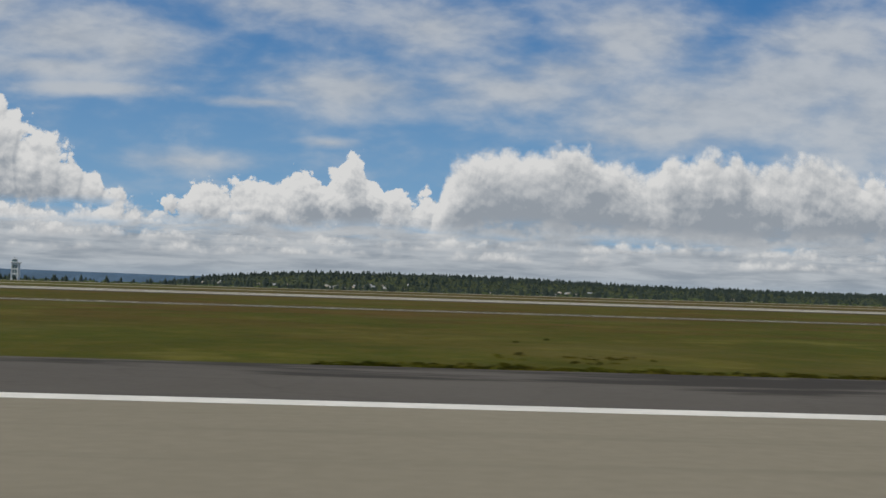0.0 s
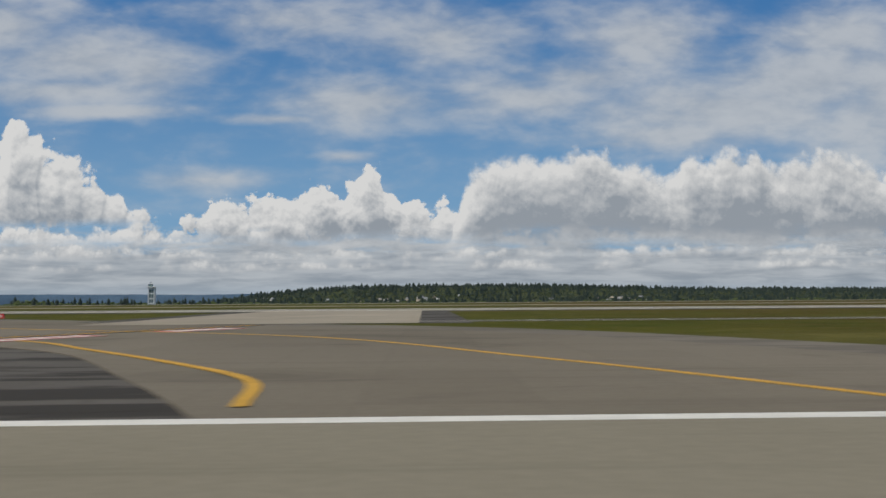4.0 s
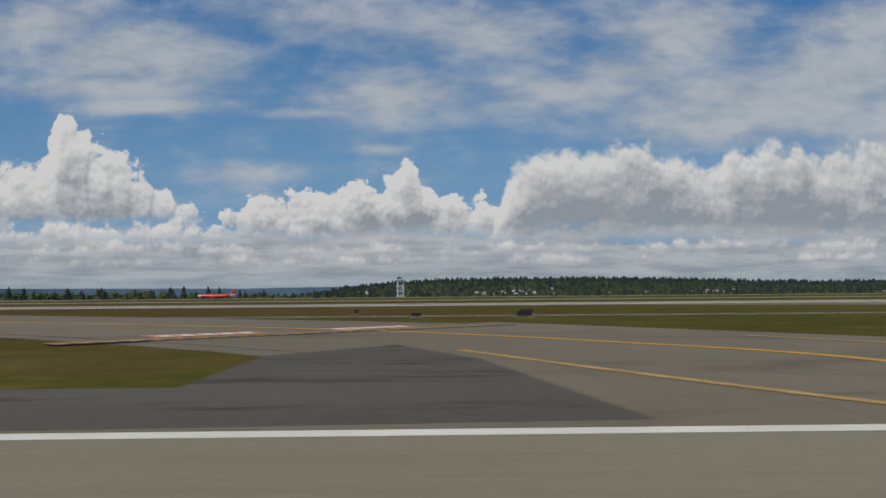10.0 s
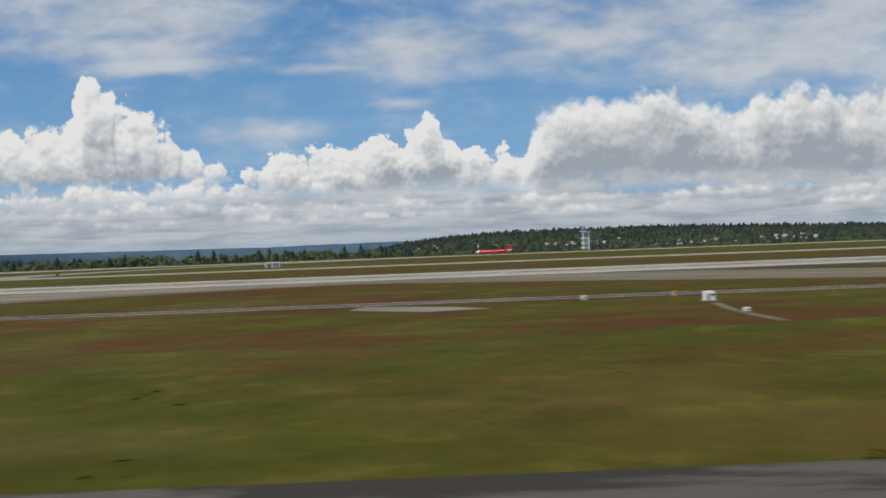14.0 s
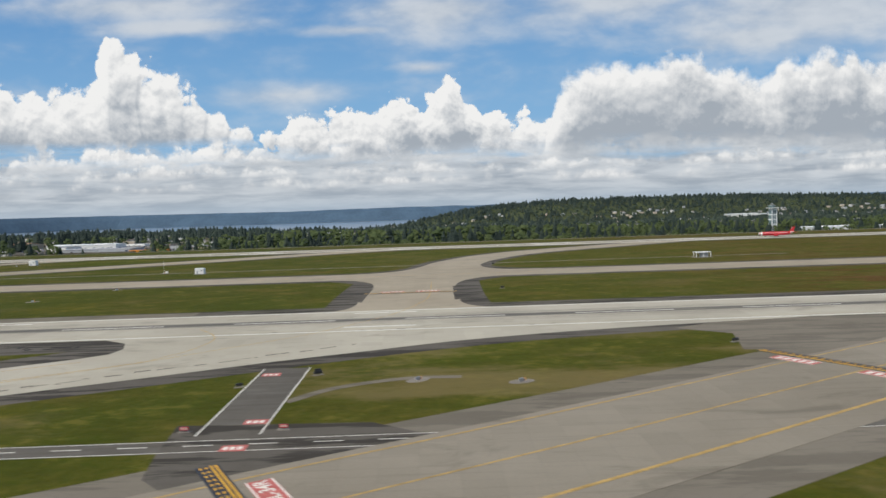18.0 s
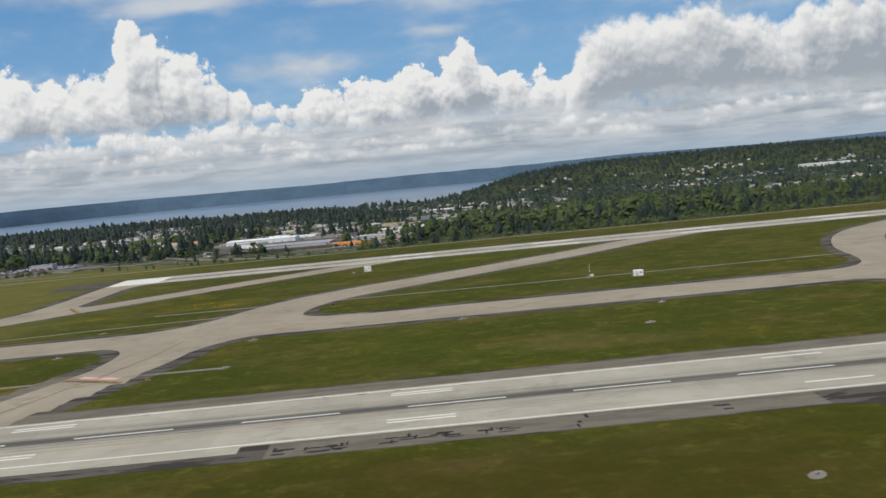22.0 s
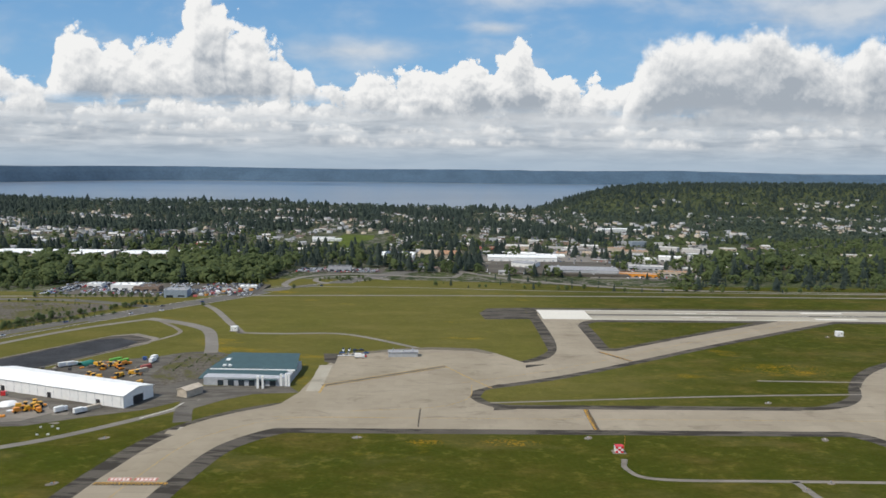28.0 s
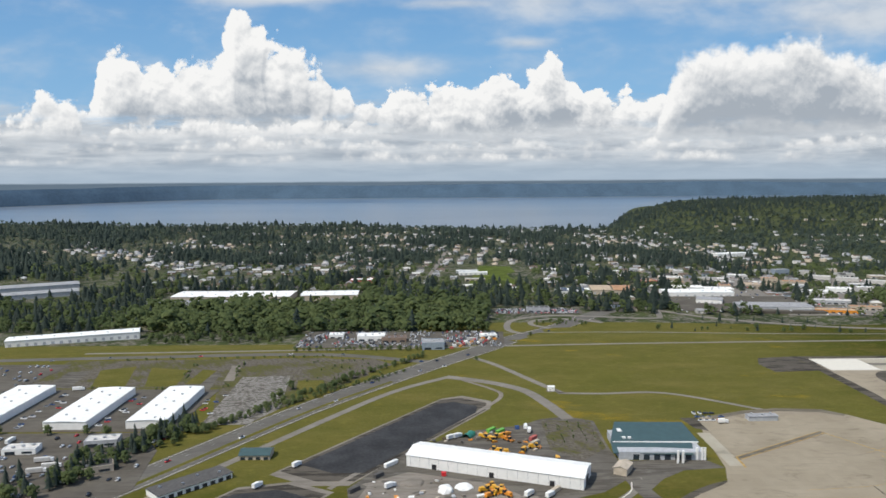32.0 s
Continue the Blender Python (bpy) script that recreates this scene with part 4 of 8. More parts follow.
def grass_tufts():
    """Tufts of long grass along the near shoulder's edge and darker weeds further out."""
    r = np.random.default_rng(4)
    n = 26000
    x = r.uniform(-1150, 60, n)
    y = 32.5 + np.abs(r.normal(0, 1, n)) * np.where(r.random(n) < 0.5, 0.5, 9.0)
    clumpy = np.array([noise.noise((a * 0.06, c * 0.2, 3.0)) for a, c in zip(x, y)])
    keep = (clumpy > -0.05 + 0.48 * (y > 34.5)) & ~((x > -603) & (x < -495)) & ~((x > -400) & (x < -330) & (y < 60)) & ~((x > -260) & (x < -100))
    x, y = x[keep], y[keep]
    n = len(x)
    h, wd, a = r.uniform(0.05, 0.16, n), r.uniform(0.15, 0.5, n), r.uniform(0, 3.14, n)
    verts, tris = np.zeros((n, 4, 3)), np.zeros((n, 2, 3), int)
    for k, s in enumerate((-1, 1)):
        verts[:, k] = np.stack([x + s * wd * np.cos(a), y + s * wd * np.sin(a), np.zeros(n)], 1)
        verts[:, 2 + k] = np.stack([x + s * wd * 0.6 * np.cos(a) + r.uniform(-0.1, 0.1, n), y + s * wd * 0.6 * np.sin(a), h * r.uniform(0.6, 1.2, n)], 1)
    base = np.arange(n) * 4
    tris[:, 0] = np.stack([base, base + 1, base + 2], 1)
    tris[:, 1] = np.stack([base + 1, base + 3, base + 2], 1)
    mesh = bpy.data.meshes.new("grass_tufts")
    mesh.from_pydata(verts.reshape(-1, 3).tolist(), [], tris.reshape(-1, 3).tolist())
    mesh.materials.append(M["grass"])
    tagged(new("grass_tufts", mesh), "tufts of long olive grass along the runway's shoulder", "grass", kind="stuff")


grass_tufts()
part("dark_patch", slab_bm([(-240, 22), (-238, 34), (-221, 31), (-236, 48), (-246, 60), (-232, 66), (-213, 43), (-204, 24)], 0, 0.034), M["asphalt"], W["taxiway_11"], "dark asphalt patch")


def service_road(name, knots, width, mat="dark", label="narrow asphalt service road", z=0.037):
    return paving(name, ribbon_bm(knots, width, 0, z, 12, land), mat, label, "road")


service_road("road_1", [(500, 118), (-250, 122), (-700, 134), (-1000, 134), (-1071, 125), (-1310, 124), (-1500, 120)], 6.5)
service_road("road_2", [(-410, 20), (-394, 26), (-376, 34.5), (-363, 40.8), (-344, 51), (-290, 76), (-240, 90)], 11.0)
service_road("road_3", [(-1193, 186), (-1193, 130)], 11)
service_road("road_4", [(-2600, 850), (-2300, 862), (-1900, 884), (-1200, 890), (600, 890)], 6.0, "road")
service_road("road_5", [(-2250, 960), (-1950, 965), (-1700, 950), (-1300, 930)], 6.0, "road")
service_road("road_6", [(-2080, 680), (-2040, 677.5), (-1980, 677), (-1914, 628), (-1890, 606)], 5.0, "road")
service_road("road_7", [(-2180, 738), (-2152, 724), (-2128, 708), (-2108, 685), (-2093, 643), (-2083, 606)], 11.0, "road", "wide worn asphalt access road")
service_road("road_8", [(-2150, 815), (-2129, 784), (-2098, 722), (-2076, 680)], 7.0, "road")
service_road("road_28", [(-2168, 728), (-2142, 697), (-2133, 676), (-2146, 645), (-2190, 580), (-2236, 512), (-2262, 470)], 4.0, "gravel", "narrow pale track round a basin", 0.04)
highway = service_road("road_9", [(-2470, 380), (-2405, 470), (-2308, 635), (-2215, 765), (-2120, 885), (-1975, 1083), (-1880, 1190)], 30, "highway", "wide grey asphalt highway with two carriageways", 0.06)
median = [(-2452, 400), (-2405, 466), (-2308, 631), (-2240, 726)]
part("median", ribbon_bm(median, 4.5, 0.0, 0.11, 12, None, -4.0), M["grass"], highway, "narrow grass median")
part("median_kerb", ribbon_bm(median, 5.1, 0.0, 0.085, 12, None, -4.0), M["gravel"], highway, "pale concrete kerb")
for side in (-13.6, 13.6):
    part("edge_line", ribbon_bm([(-2470, 380), (-2405, 470), (-2308, 635), (-2215, 765), (-2120, 885), (-1975, 1083)], 0.35, 0.04, 0.072, 12, land, side), M["white_paint"], highway)
lane_pts = curve_points([(-2470, 380), (-2405, 470), (-2308, 635), (-2215, 765), (-2120, 885), (-1975, 1083)], 24)
for p, q in list(zip(lane_pts, lane_pts[1:]))[::3]:
    d = (q - p).normalized()
    n = Vector((-d.y, d.x))
    for off in (-9.2, 5.2, 9.4):
        c = p + n * off
        z = land(c.x, c.y)
        part("lane_dash", slab_bm([tuple(c + n * 0.16), tuple(c - n * 0.16), tuple(c + d * 4 - n * 0.16), tuple(c + d * 4 + n * 0.16)], z + 0.04, z + 0.075), M["roof_grey"], highway)
service_road("road_27", [(-2440, 352), (-2378, 452), (-2283, 612), (-2232, 690), (-2178, 742)], 7.0, "road", "pale frontage road beside the highway", 0.05)
service_road("road_10", [(-3300, 790), (-2900, 805), (-2541, 830), (-2330, 838), (-2200, 800)], 13, "highway", "grey asphalt suburban road", 0.05)
paving("yard", slab_bm([(-2228, 424), (-2186, 421), (-2165, 430), (-2143, 432), (-2114, 448), (-2084, 462), (-2065, 481), (-2062, 500), (-2064, 540), (-2063, 600), (-2083, 612), (-2106, 606), (-2125, 590), (-2160, 580), (-2200, 548), (-2223, 522), (-2250, 470), (-2245, 440)], 0, 0.030), "yard", "worn brown-grey asphalt works yard", "yard")
paving("work_area", slab_bm([(-2228, 428), (-2190, 426), (-2180, 436), (-2150, 440), (-2138, 455), (-2150, 474), (-2211, 497), (-2236, 480), (-2243, 448)], 0, 0.036), "gravel", "pale gravel and sand in front of a hangar", "yard")
paving("overgrown_lot", slab_bm([(-2106, 604), (-2066, 598), (-2066, 540), (-2088, 514), (-2108, 538)], 0, 0.042), "cracked", "overgrown cracked parking lot with rows of weeds", "paving")
paving("forecourt", slab_bm([(-2064, 514), (-2066, 478), (-2058, 462), (-2054, 464), (-2040, 482), (-2022, 496), (-1992, 500), (-2002, 516)], 0, 0.048), "yard", "grey asphalt forecourt of the station", "yard")


# ---- painted markings ----
def paint(name, bm, mat, parent, label=""):
    return part(name, bm, M[mat], parent, label)


def flat_rect(x0, y0, x1, y1, z=MK):
    return slab_bm(rect(x0, y0, x1, y1), z - 0.008, z)


paint("edge_line", flat_rect(-1700, 20.75, 700, 21.66), "white_paint", runway_near, "white edge line")
for y in (241.2, 288.4):
    paint("edge_line", flat_rect(-2150, y, 800, y + 0.9), "white_paint", runway_mid, "white edge line")
for i in range(48):
    paint("centre_stripe", flat_rect(700 - 61 * i - 36, 265.6, 700 - 61 * i, 266.6), "white_paint", runway_mid)
for y in (278.6, 246.4):
    paint("aiming_mark", flat_rect(-1770, y, -1727, y + 8.0), "white_paint", runway_mid, "broad white aiming mark")
for k, count in ((1, 2), (2, 2), (3, 1), (4, 1)):
    for y, way in ((283.5, -1), (249.5, 1)):
        for j in range(count):
            yy = y + way * 2.6 * j
            paint("touchdown_bar", flat_rect(-1770 + 146 * k, yy, -1770 + 146 * k + 24, yy + 1.2), "white_paint", runway_mid)
for y in (752.5, 798.5):
    paint("edge_line", flat_rect(-1786, y, 900, y + 0.9), "white_paint", runway_far, "white edge line")
paint("end_panel", flat_rect(-1786, 754, -1735, 798, 0.101), "white_paint", runway_far, "bare pale concrete end panel")
for x in (-1500, -1350, -1200, -1050, -900):
    for y in (789, 758):
        paint("aiming_mark", flat_rect(x, y, x + 45, y + 6.0), "white_paint", runway_far)
for x in (-1640, -1605):
    for y in (785, 764):
        paint("touchdown_bar", flat_rect(x, y, x + 24, y + 1.8), "white_paint", runway_far)
for i in range(40):
    paint("centre_stripe", flat_rect(880 - 61 * i - 36, 775.5, 880 - 61 * i, 776.6), "white_paint", runway_far)


def line(name, knots, width, mat, parent, z=0.100, steps=12, shift=0.0):
    return paint(name, ribbon_bm(knots, width, z - 0.008, z, steps, None, shift), mat, parent)


W = bpy.data.objects
line("taxi_line", [(800, 447), (-400, 447), (-1200, 446), (-2000, 450)], 0.36, "yellow_worn", W["taxiway_1"])
line("taxi_line", [(-1880, 525), (-1800, 565), (-1650, 665), (-1480, 772)], 0.36, "yellow_worn", W["taxiway_2"])
line("taxi_line", [(-1600, 425), (-1582, 490), (-1548, 540), (-1500, 575), (-1428, 616), (-1330, 676), (-1255, 728), (-1180, 768)], 0.36, "yellow_worn", W["taxiway_3"])
line("taxi_line", [(-1604, 440), (-1610, 400), (-1620, 369), (-1638, 323), (-1655, 287), (-1677, 260), (-1695, 243)], 0.45, "yellow_worn", W["taxiway_6"], MK + 0.004)
line("taxi_line", [(-1690, 241.5), (-1650, 249), (-1602, 254), (-1554, 256), (-1480, 261)], 0.45, "yellow_worn", W["taxiway_6"], MK + 0.006)
line("oil_track", [(-1606, 430), (-1612, 398), (-1622, 367), (-1640, 323), (-1657, 287), (-1679, 260), (-1697, 243)], 0.7, "asphalt_worn", W["taxiway_6"], MK + 0.002)
line("taxi_line", [(-1400, 26), (-1250, 58), (-1160, 104), (-1049, 169), (-930, 238)], 0.5, "yellow_worn", W["taxiway_8"])
line("edge_stripe", [(-1400, 26), (-1250, 58), (-1160, 104), (-1049, 169), (-930, 238)], 0.8, "yellow_worn", W["taxiway_8"], 0.103, 12, -15.5)
line("edge_stripe", [(-1400, 26), (-1250, 58), (-1160, 104), (-1049, 169), (-930, 238)], 0.5, "yellow_worn", W["taxiway_8"], 0.103, 12, 15.5)
line("taxi_line", [(-1640, 24), (-1480, 68), (-1320, 150), (-1245, 193), (-1230, 209), (-1225, 227), (-1227, 241), (-1236, 256)], 0.36, "yellow_worn", W["taxiway_9"], MK + 0.006)
line("taxi_line", [(-1262, 180), (-1237, 198), (-1219, 215), (-1195, 239), (-1181, 261), (-1170, 281), (-1160, 315), (-1157, 342), (-1156, 400)], 0.36, "yellow_worn", W["taxiway_9"], MK + 0.008)
line("edge_stripe", [(-1640, 24), (-1480, 68), (-1320, 150), (-1245, 190)], 0.36, "yellow_worn", W["taxiway_9"], 0.103, 12, 15.5)
line("taxi_line", [(-535.5, 6), (-536.3, 14.8), (-538.2, 22), (-542.3, 34.3), (-551, 53.5), (-590, 90), (-720, 165), (-850, 238)], 0.9, "yellow_paint", W["taxiway_10"], MK + 0.010)
line("edge_stripe", [(-566.5, 51), (-560, 38), (-553, 25.5), (-549, 21.6)], 0.7, "yellow_worn", W["taxiway_10"], MK + 0.012)
line("edge_stripe", [(-523.5, 20.5), (-526.4, 29.8), (-532.1, 47.4), (-541.3, 64.7)], 0.7, "yellow_worn", W["taxiway_10"], MK + 0.014)
line("taxi_line", [(-178, 14), (-192, 42), (-213, 73), (-262, 104), (-350, 164), (-470, 247)], 0.6, "yellow_paint", W["taxiway_11"])
line("edge_stripe", [(-205, 24), (-206.7, 32.3), (-213, 41.5), (-223.2, 53.9), (-234.9, 66.8), (-262, 84)], 0.6, "yellow_paint", W["taxiway_11"], MK + 0.016)
line("taxi_line", [(-2056, 300), (-2048, 360), (-2032, 415), (-1990, 447), (-1930, 450)], 0.36, "yellow_worn", W["taxiway_13"])
apron = W["apron"]
line("sealed_joint", [(-1908, 468), (-1908.5, 452), (-1909, 434)], 0.9, "asphalt", W["taxiway_1"], 0.101, 4)
line("tar_band", [(-1978, 516), (-1934, 542), (-1889, 569)], 5.5, "asphalt_worn", apron, 0.0965, 4)
line("lead_line", [(-1977, 519.5), (-1934, 545.5), (-1891, 571.5)], 0.8, "yellow_worn", apron, 0.100, 4)
line("lead_line", [(-1975, 515), (-1932, 541), (-1889, 567)], 0.8, "yellow_worn", apron, 0.103, 4)
line("lead_line", [(-1955, 462), (-1900, 470), (-1876, 490), (-1872, 520)], 0.36, "yellow_worn", apron, 0.112, 8)
line("lead_line", [(-1890, 569), (-1875, 541), (-1858, 512)], 0.9, "yellow_worn", apron, 0.106, 4)
line("lead_line", [(-1977, 519), (-1977.5, 508), (-1978, 500)], 1.6, "yellow_worn", apron, 0.109, 4)
line("kerb_line", [(-2080, 446), (-2074, 454), (-2066.5, 464), (-2063, 477)], 0.8, "white_paint", W["yard"], 0.06, 8)


def hold_line(parent, a, b, red_side, words=()):
    """A painted hold: two solid and two broken yellow bars, and red plates with white lettering."""
    a, b = Vector(a), Vector(b)
    d, length = (b - a).normalized(), (b - a).length
    n = Vector((-d.y, d.x, 0)) * red_side
    def quad(p, q, off, w):
        return [tuple((p + n * (off - w / 2)).xy), tuple((q + n * (off - w / 2)).xy), tuple((q + n * (off + w / 2)).xy), tuple((p + n * (off + w / 2)).xy)]
    paint("hold_backing", slab_bm(quad(a, b, -0.9, 3.6), 0.08, 0.125), "black", parent, "black paint behind the hold bars")
    for off in (0.35, -0.35):
        paint("hold_bar", slab_bm(quad(a, b, off, 0.42), 0.08, 0.130), "yellow_paint", parent)
    k = int(length / 1.9)
    for off in (-1.15, -1.95):
        bm = bmesh.new()
        for i in range(k):
            p = a + d * (i * length / k + 0.4)
            q = quad(p, p + d * 0.95, off, 0.42)
            bm.faces.new([bm.verts.new((x, y, 0.130)) for x, y in q])
        bmesh.ops.recalc_face_normals(bm, faces=bm.faces[:])
        paint("hold_dashes", bm, "yellow_paint", parent)
    for centre, text in words:
        p = a + d * (length * centre) + n * 4.2
        paint("red_plate", slab_bm(quad(p - d * 5.6, p + d * 5.6, 0, 4.2), 0.08, 0.125), "red_paint", parent, "red painted plate with white lettering")
        for off in (-1.9, 1.9):
            paint("plate_border", slab_bm(quad(p - d * 5.6, p + d * 5.6, off, 0.3), 0.08, 0.128), "white_paint", parent)
        if text:
            letters = bpy.data.curves.new("lettering", "FONT")
            letters.body, letters.size, letters.offset, letters.align_x, letters.align_y = text, 3.1, 0.07, "CENTER", "CENTER"
            letters.materials.append(M["white_paint"])
            ob = new("lettering", letters)
            face = d if (Matrix.Rotation(radians(90), 2) @ Vector(d.xy)).dot(n.xy) < 0 else -d
            ob.matrix_basis = pose(p.x, p.y, 0.133, 0, 0, math.degrees(math.atan2(face.y, face.x)))
            ob.parent = parent
        else:
            for i in range(5):
                q = p + d * (-4 + 2.0 * i)
                paint("white_bar", slab_bm(quad(q - d * 0.6, q + d * 0.6, 0, 2.4), 0.08, 0.130), "white_paint", parent)


hold_line(W["taxiway_9"], (-1299.5, 192.5, 0), (-1276, 147.5, 0), -1, ((0.26, "34C-16C"), (0.66, "34C-16C")))
hold_line(W["taxiway_8"], (-1073, 188, 0), (-1049, 146, 0), -1, ((0.27, ""), (0.72, "")))
hold_line(W["taxiway_8"], (-1191, 114, 0), (-1165, 66, 0), 1, ((0.3, "16L-34R"), (0.72, "16L-34R")))
hold_line(W["taxiway_10"], (-600, 62, 0), (-560, 92, 0), 1, ((0.3, ""), (0.68, "")))
hold_line(W["taxiway_11"], (-246, 60, 0), (-222, 104, 0), -1, ((0.3, ""), (0.7, "")))
hold_line(W["taxiway_6"], (-1641, 361, 0), (-1607, 346, 0), 1, ((0.3, ""), (0.64, "")))
hold_line(W["taxiway_5"], (-1188, 352, 0), (-1144, 352, 0), 1, ((0.3, ""), (0.68, "")))
hold_line(W["taxiway_13"], (-2066, 353, 0), (-2030, 353, 0), 1, ((0.3, ""), (0.66, "")))
hold_line(W["taxiway_1"], (-1803, 430, 0), (-1802, 468, 0), 1)
hold_line(W["taxiway_2"], (-1758, 618, 0), (-1738, 588, 0), 1)
for x, y in ((-1195.5, 179), (-1189.8, 138), (-1190, 122.5)):
    paint("red_plate", slab_bm(rect(x - 2.2, y - 1.6, x + 2.2, y + 1.6), 0.02, 0.046), "red_paint", W["road_3"], "red painted stop plate")
    for k in range(3):
        paint("white_bar", slab_bm(rect(x - 1.7 + 1.2 * k, y - 0.8, x - 0.9 + 1.2 * k, y + 0.8), 0.02, 0.050), "white_paint", W["road_3"])
for x in (-1198.7, -1187.3):
    paint("edge_line", slab_bm(rect(x - 0.15, 130, x + 0.15, 186), 0.02, 0.044), "white_paint", W["road_3"])
road_knots = [(500, 118), (-250, 122), (-700, 134), (-1000, 134), (-1071, 125), (-1310, 124), (-1500, 120)]
for shift in (-3.0, 3.0):
    line("edge_line", road_knots, 0.22, "white_paint", W["road_1"], 0.044, 12, shift)
for i in range(26):
    x = -1040 - 11 * i
    paint("lane_dash", slab_bm(rect(x - 5, 124.4, x, 124.7), 0.02, 0.044), "white_paint", W["road_1"])
for i in range(7):
    a, d = Vector((-380.4, 32.2)) + Vector((9.4, 4.9)) * i, Vector((0.9, 0.44))
    n = Vector((-0.44, 0.9)) * 0.15
    paint("lane_dash", slab_bm([tuple(a), tuple(a + d * 3.6), tuple(a + d * 3.6 + n), tuple(a + n)], 0.02, 0.048), "white_paint", W["road_2"])
paint("red_plate", slab_bm([(-375, 32.4), (-371.8, 30.8), (-369.6, 33.6), (-372.6, 35.6)], 0.02, 0.045), "red_paint", W["road_2"], "red painted stop plate")
for k in range(3):
    c = Vector((-374 + 1.2 * k, 32.6 + 0.5 * k))
    paint("white_bar", slab_bm([tuple(c), tuple(c + Vector((0.5, 0.2))), tuple(c + Vector((1.0, 1.5))), tuple(c + Vector((0.5, 1.3)))], 0.02, 0.049), "white_paint", W["road_2"])
part("junction_paving", slab_bm([(-1204, 137), (-1168, 135), (-1150, 120), (-1178, 92), (-1192, 100), (-1200, 109), (-1202, 120)], 0, 0.0385), M["asphalt"], W["road_3"], "dark asphalt where the roads meet")
# dark repairs along the edges of the pale paving
r_patch = random.Random(77)
for start, step, count, way, z in (((-1330, 129), (2.8, 1.63), 56, "taxiway_9", 0.094), ((-1368, 146), (3.0, 1.72), 30, "taxiway_9", 0.094), ((-1250, 243), (7, 0), 20, "runway_mid", MK - 0.006), ((-1700, 288), (14, 0), 20, "runway_mid", MK - 0.006)):
    for k in range(count):
        if r_patch.random() < 0.45:
            continue
        x, y = start[0] + step[0] * k + r_patch.uniform(-1, 1), start[1] + step[1] * k + r_patch.uniform(-1.2, 1.2)
        a, b2 = r_patch.uniform(0.5, 2.4), r_patch.uniform(0.2, 0.6)
        d = Vector(step).normalized()
        n = Vector((-d.y, d.x))
        c = Vector((x, y))
        paint("repair_patch", slab_bm([tuple(c - d * a - n * b2), tuple(c + d * a * r_patch.uniform(0.6, 1) - n * b2), tuple(c + d * a + n * b2 * r_patch.uniform(0.3, 1)), tuple(c - d * a * 0.8 + n * b2)], z - 0.01, z), "asphalt", W[way], "dark asphalt repair")
# narrow paths to the aids in the grass
PATH = ((-1797, 386), (-1799, 372), (-1785, 360), (-1718, 358), (-1562, 355))
service_road("road_11", PATH, 3.0, "gravel", "narrow pale gravel path")
service_road("road_12", [(-1718, 358), (-1711, 306)], 4.0, "road", "short worn asphalt path")
service_road("road_13", [(-1187, 152), (-1178, 163), (-1163, 170), (-1150, 170)], 2.6, "asphalt_worn", "short worn asphalt path")
service_road("road_14", [(-1082, 117), (-1071, 103), (-1050, 101.5), (-1036, 112), (-1020, 126)], 3.0, "asphalt_worn", "short worn asphalt path")
service_road("road_15", [(-1660, 535), (-1500, 530), (-1330, 527), (-900, 530)], 2.6, "gravel", "narrow pale gravel path")
service_road("road_16", [(-1880, 478), (-1700, 497), (-1560, 505)], 2.6, "gravel", "narrow pale gravel path")
service_road("road_17", [(-2300, 340), (-2200, 371), (-2156, 389), (-2118, 411), (-2082, 444), (-2062, 467), (-2057, 485)], 6.0, "road", "short worn asphalt access road", 0.052)
service_road("road_18", [(-2052, 440), (-2058, 462), (-2062, 490), (-2066, 512)], 11.0, "yard", "short worn asphalt access road", 0.056)
paving("gravel_patch", slab_bm([(-1846, 748), (-1800, 752), (-1799, 812), (-1840, 806), (-1850, 780)], 0, 0.03), "asphalt", "dark bare earth and rubble beyond the runway's end", "earth")
PADS = ((-1672, 416), (-1562, 416), (-1443, 420), (-1330, 414), (-1717, 348), (-1351, 366), (-1562, 355), (-1675, 483), (-1944, 416), (-1810, 417), (-2086, 352), (-2087, 413), (-1366, 178), (-1375, 120), (-1160, 168), (-1137, 163), (-1700, 357), (-1530, 680), (-1345, 530))
pad_bm = slab_bm([(3.2 * math.cos(a), 2.0 * math.sin(a)) for a in np.arange(0, 6.28, 0.7)], 0, 0.05)
pad = tagged(link_bm("light_pad", pad_bm, M["gravel"]), "small round concrete pad with a runway light box", "light pad", "light pads in the grass")
pad.matrix_basis = pose(-1300.0, 205.0, 0)
lamp_box = part("lamp_box", one_box(1.1, 0.6, 0.7, 0, 0, 0.05, 0.06), M["steel"], pad)
tb = bmesh.new()
tube_bm(tb, (0.9, 0, 0.05), (0.9, 0, 0.6), 0.09)
tube_bm(tb, (0.9, 0, 0.6), (0.9, 0, 0.78), 0.17, 0.1)
part("lamp", tb, M["orange"], pad)
for x, y in PADS:
    copy_thing(pad, pose(x, y, 0, 0, 0, (x * 7) % 60))


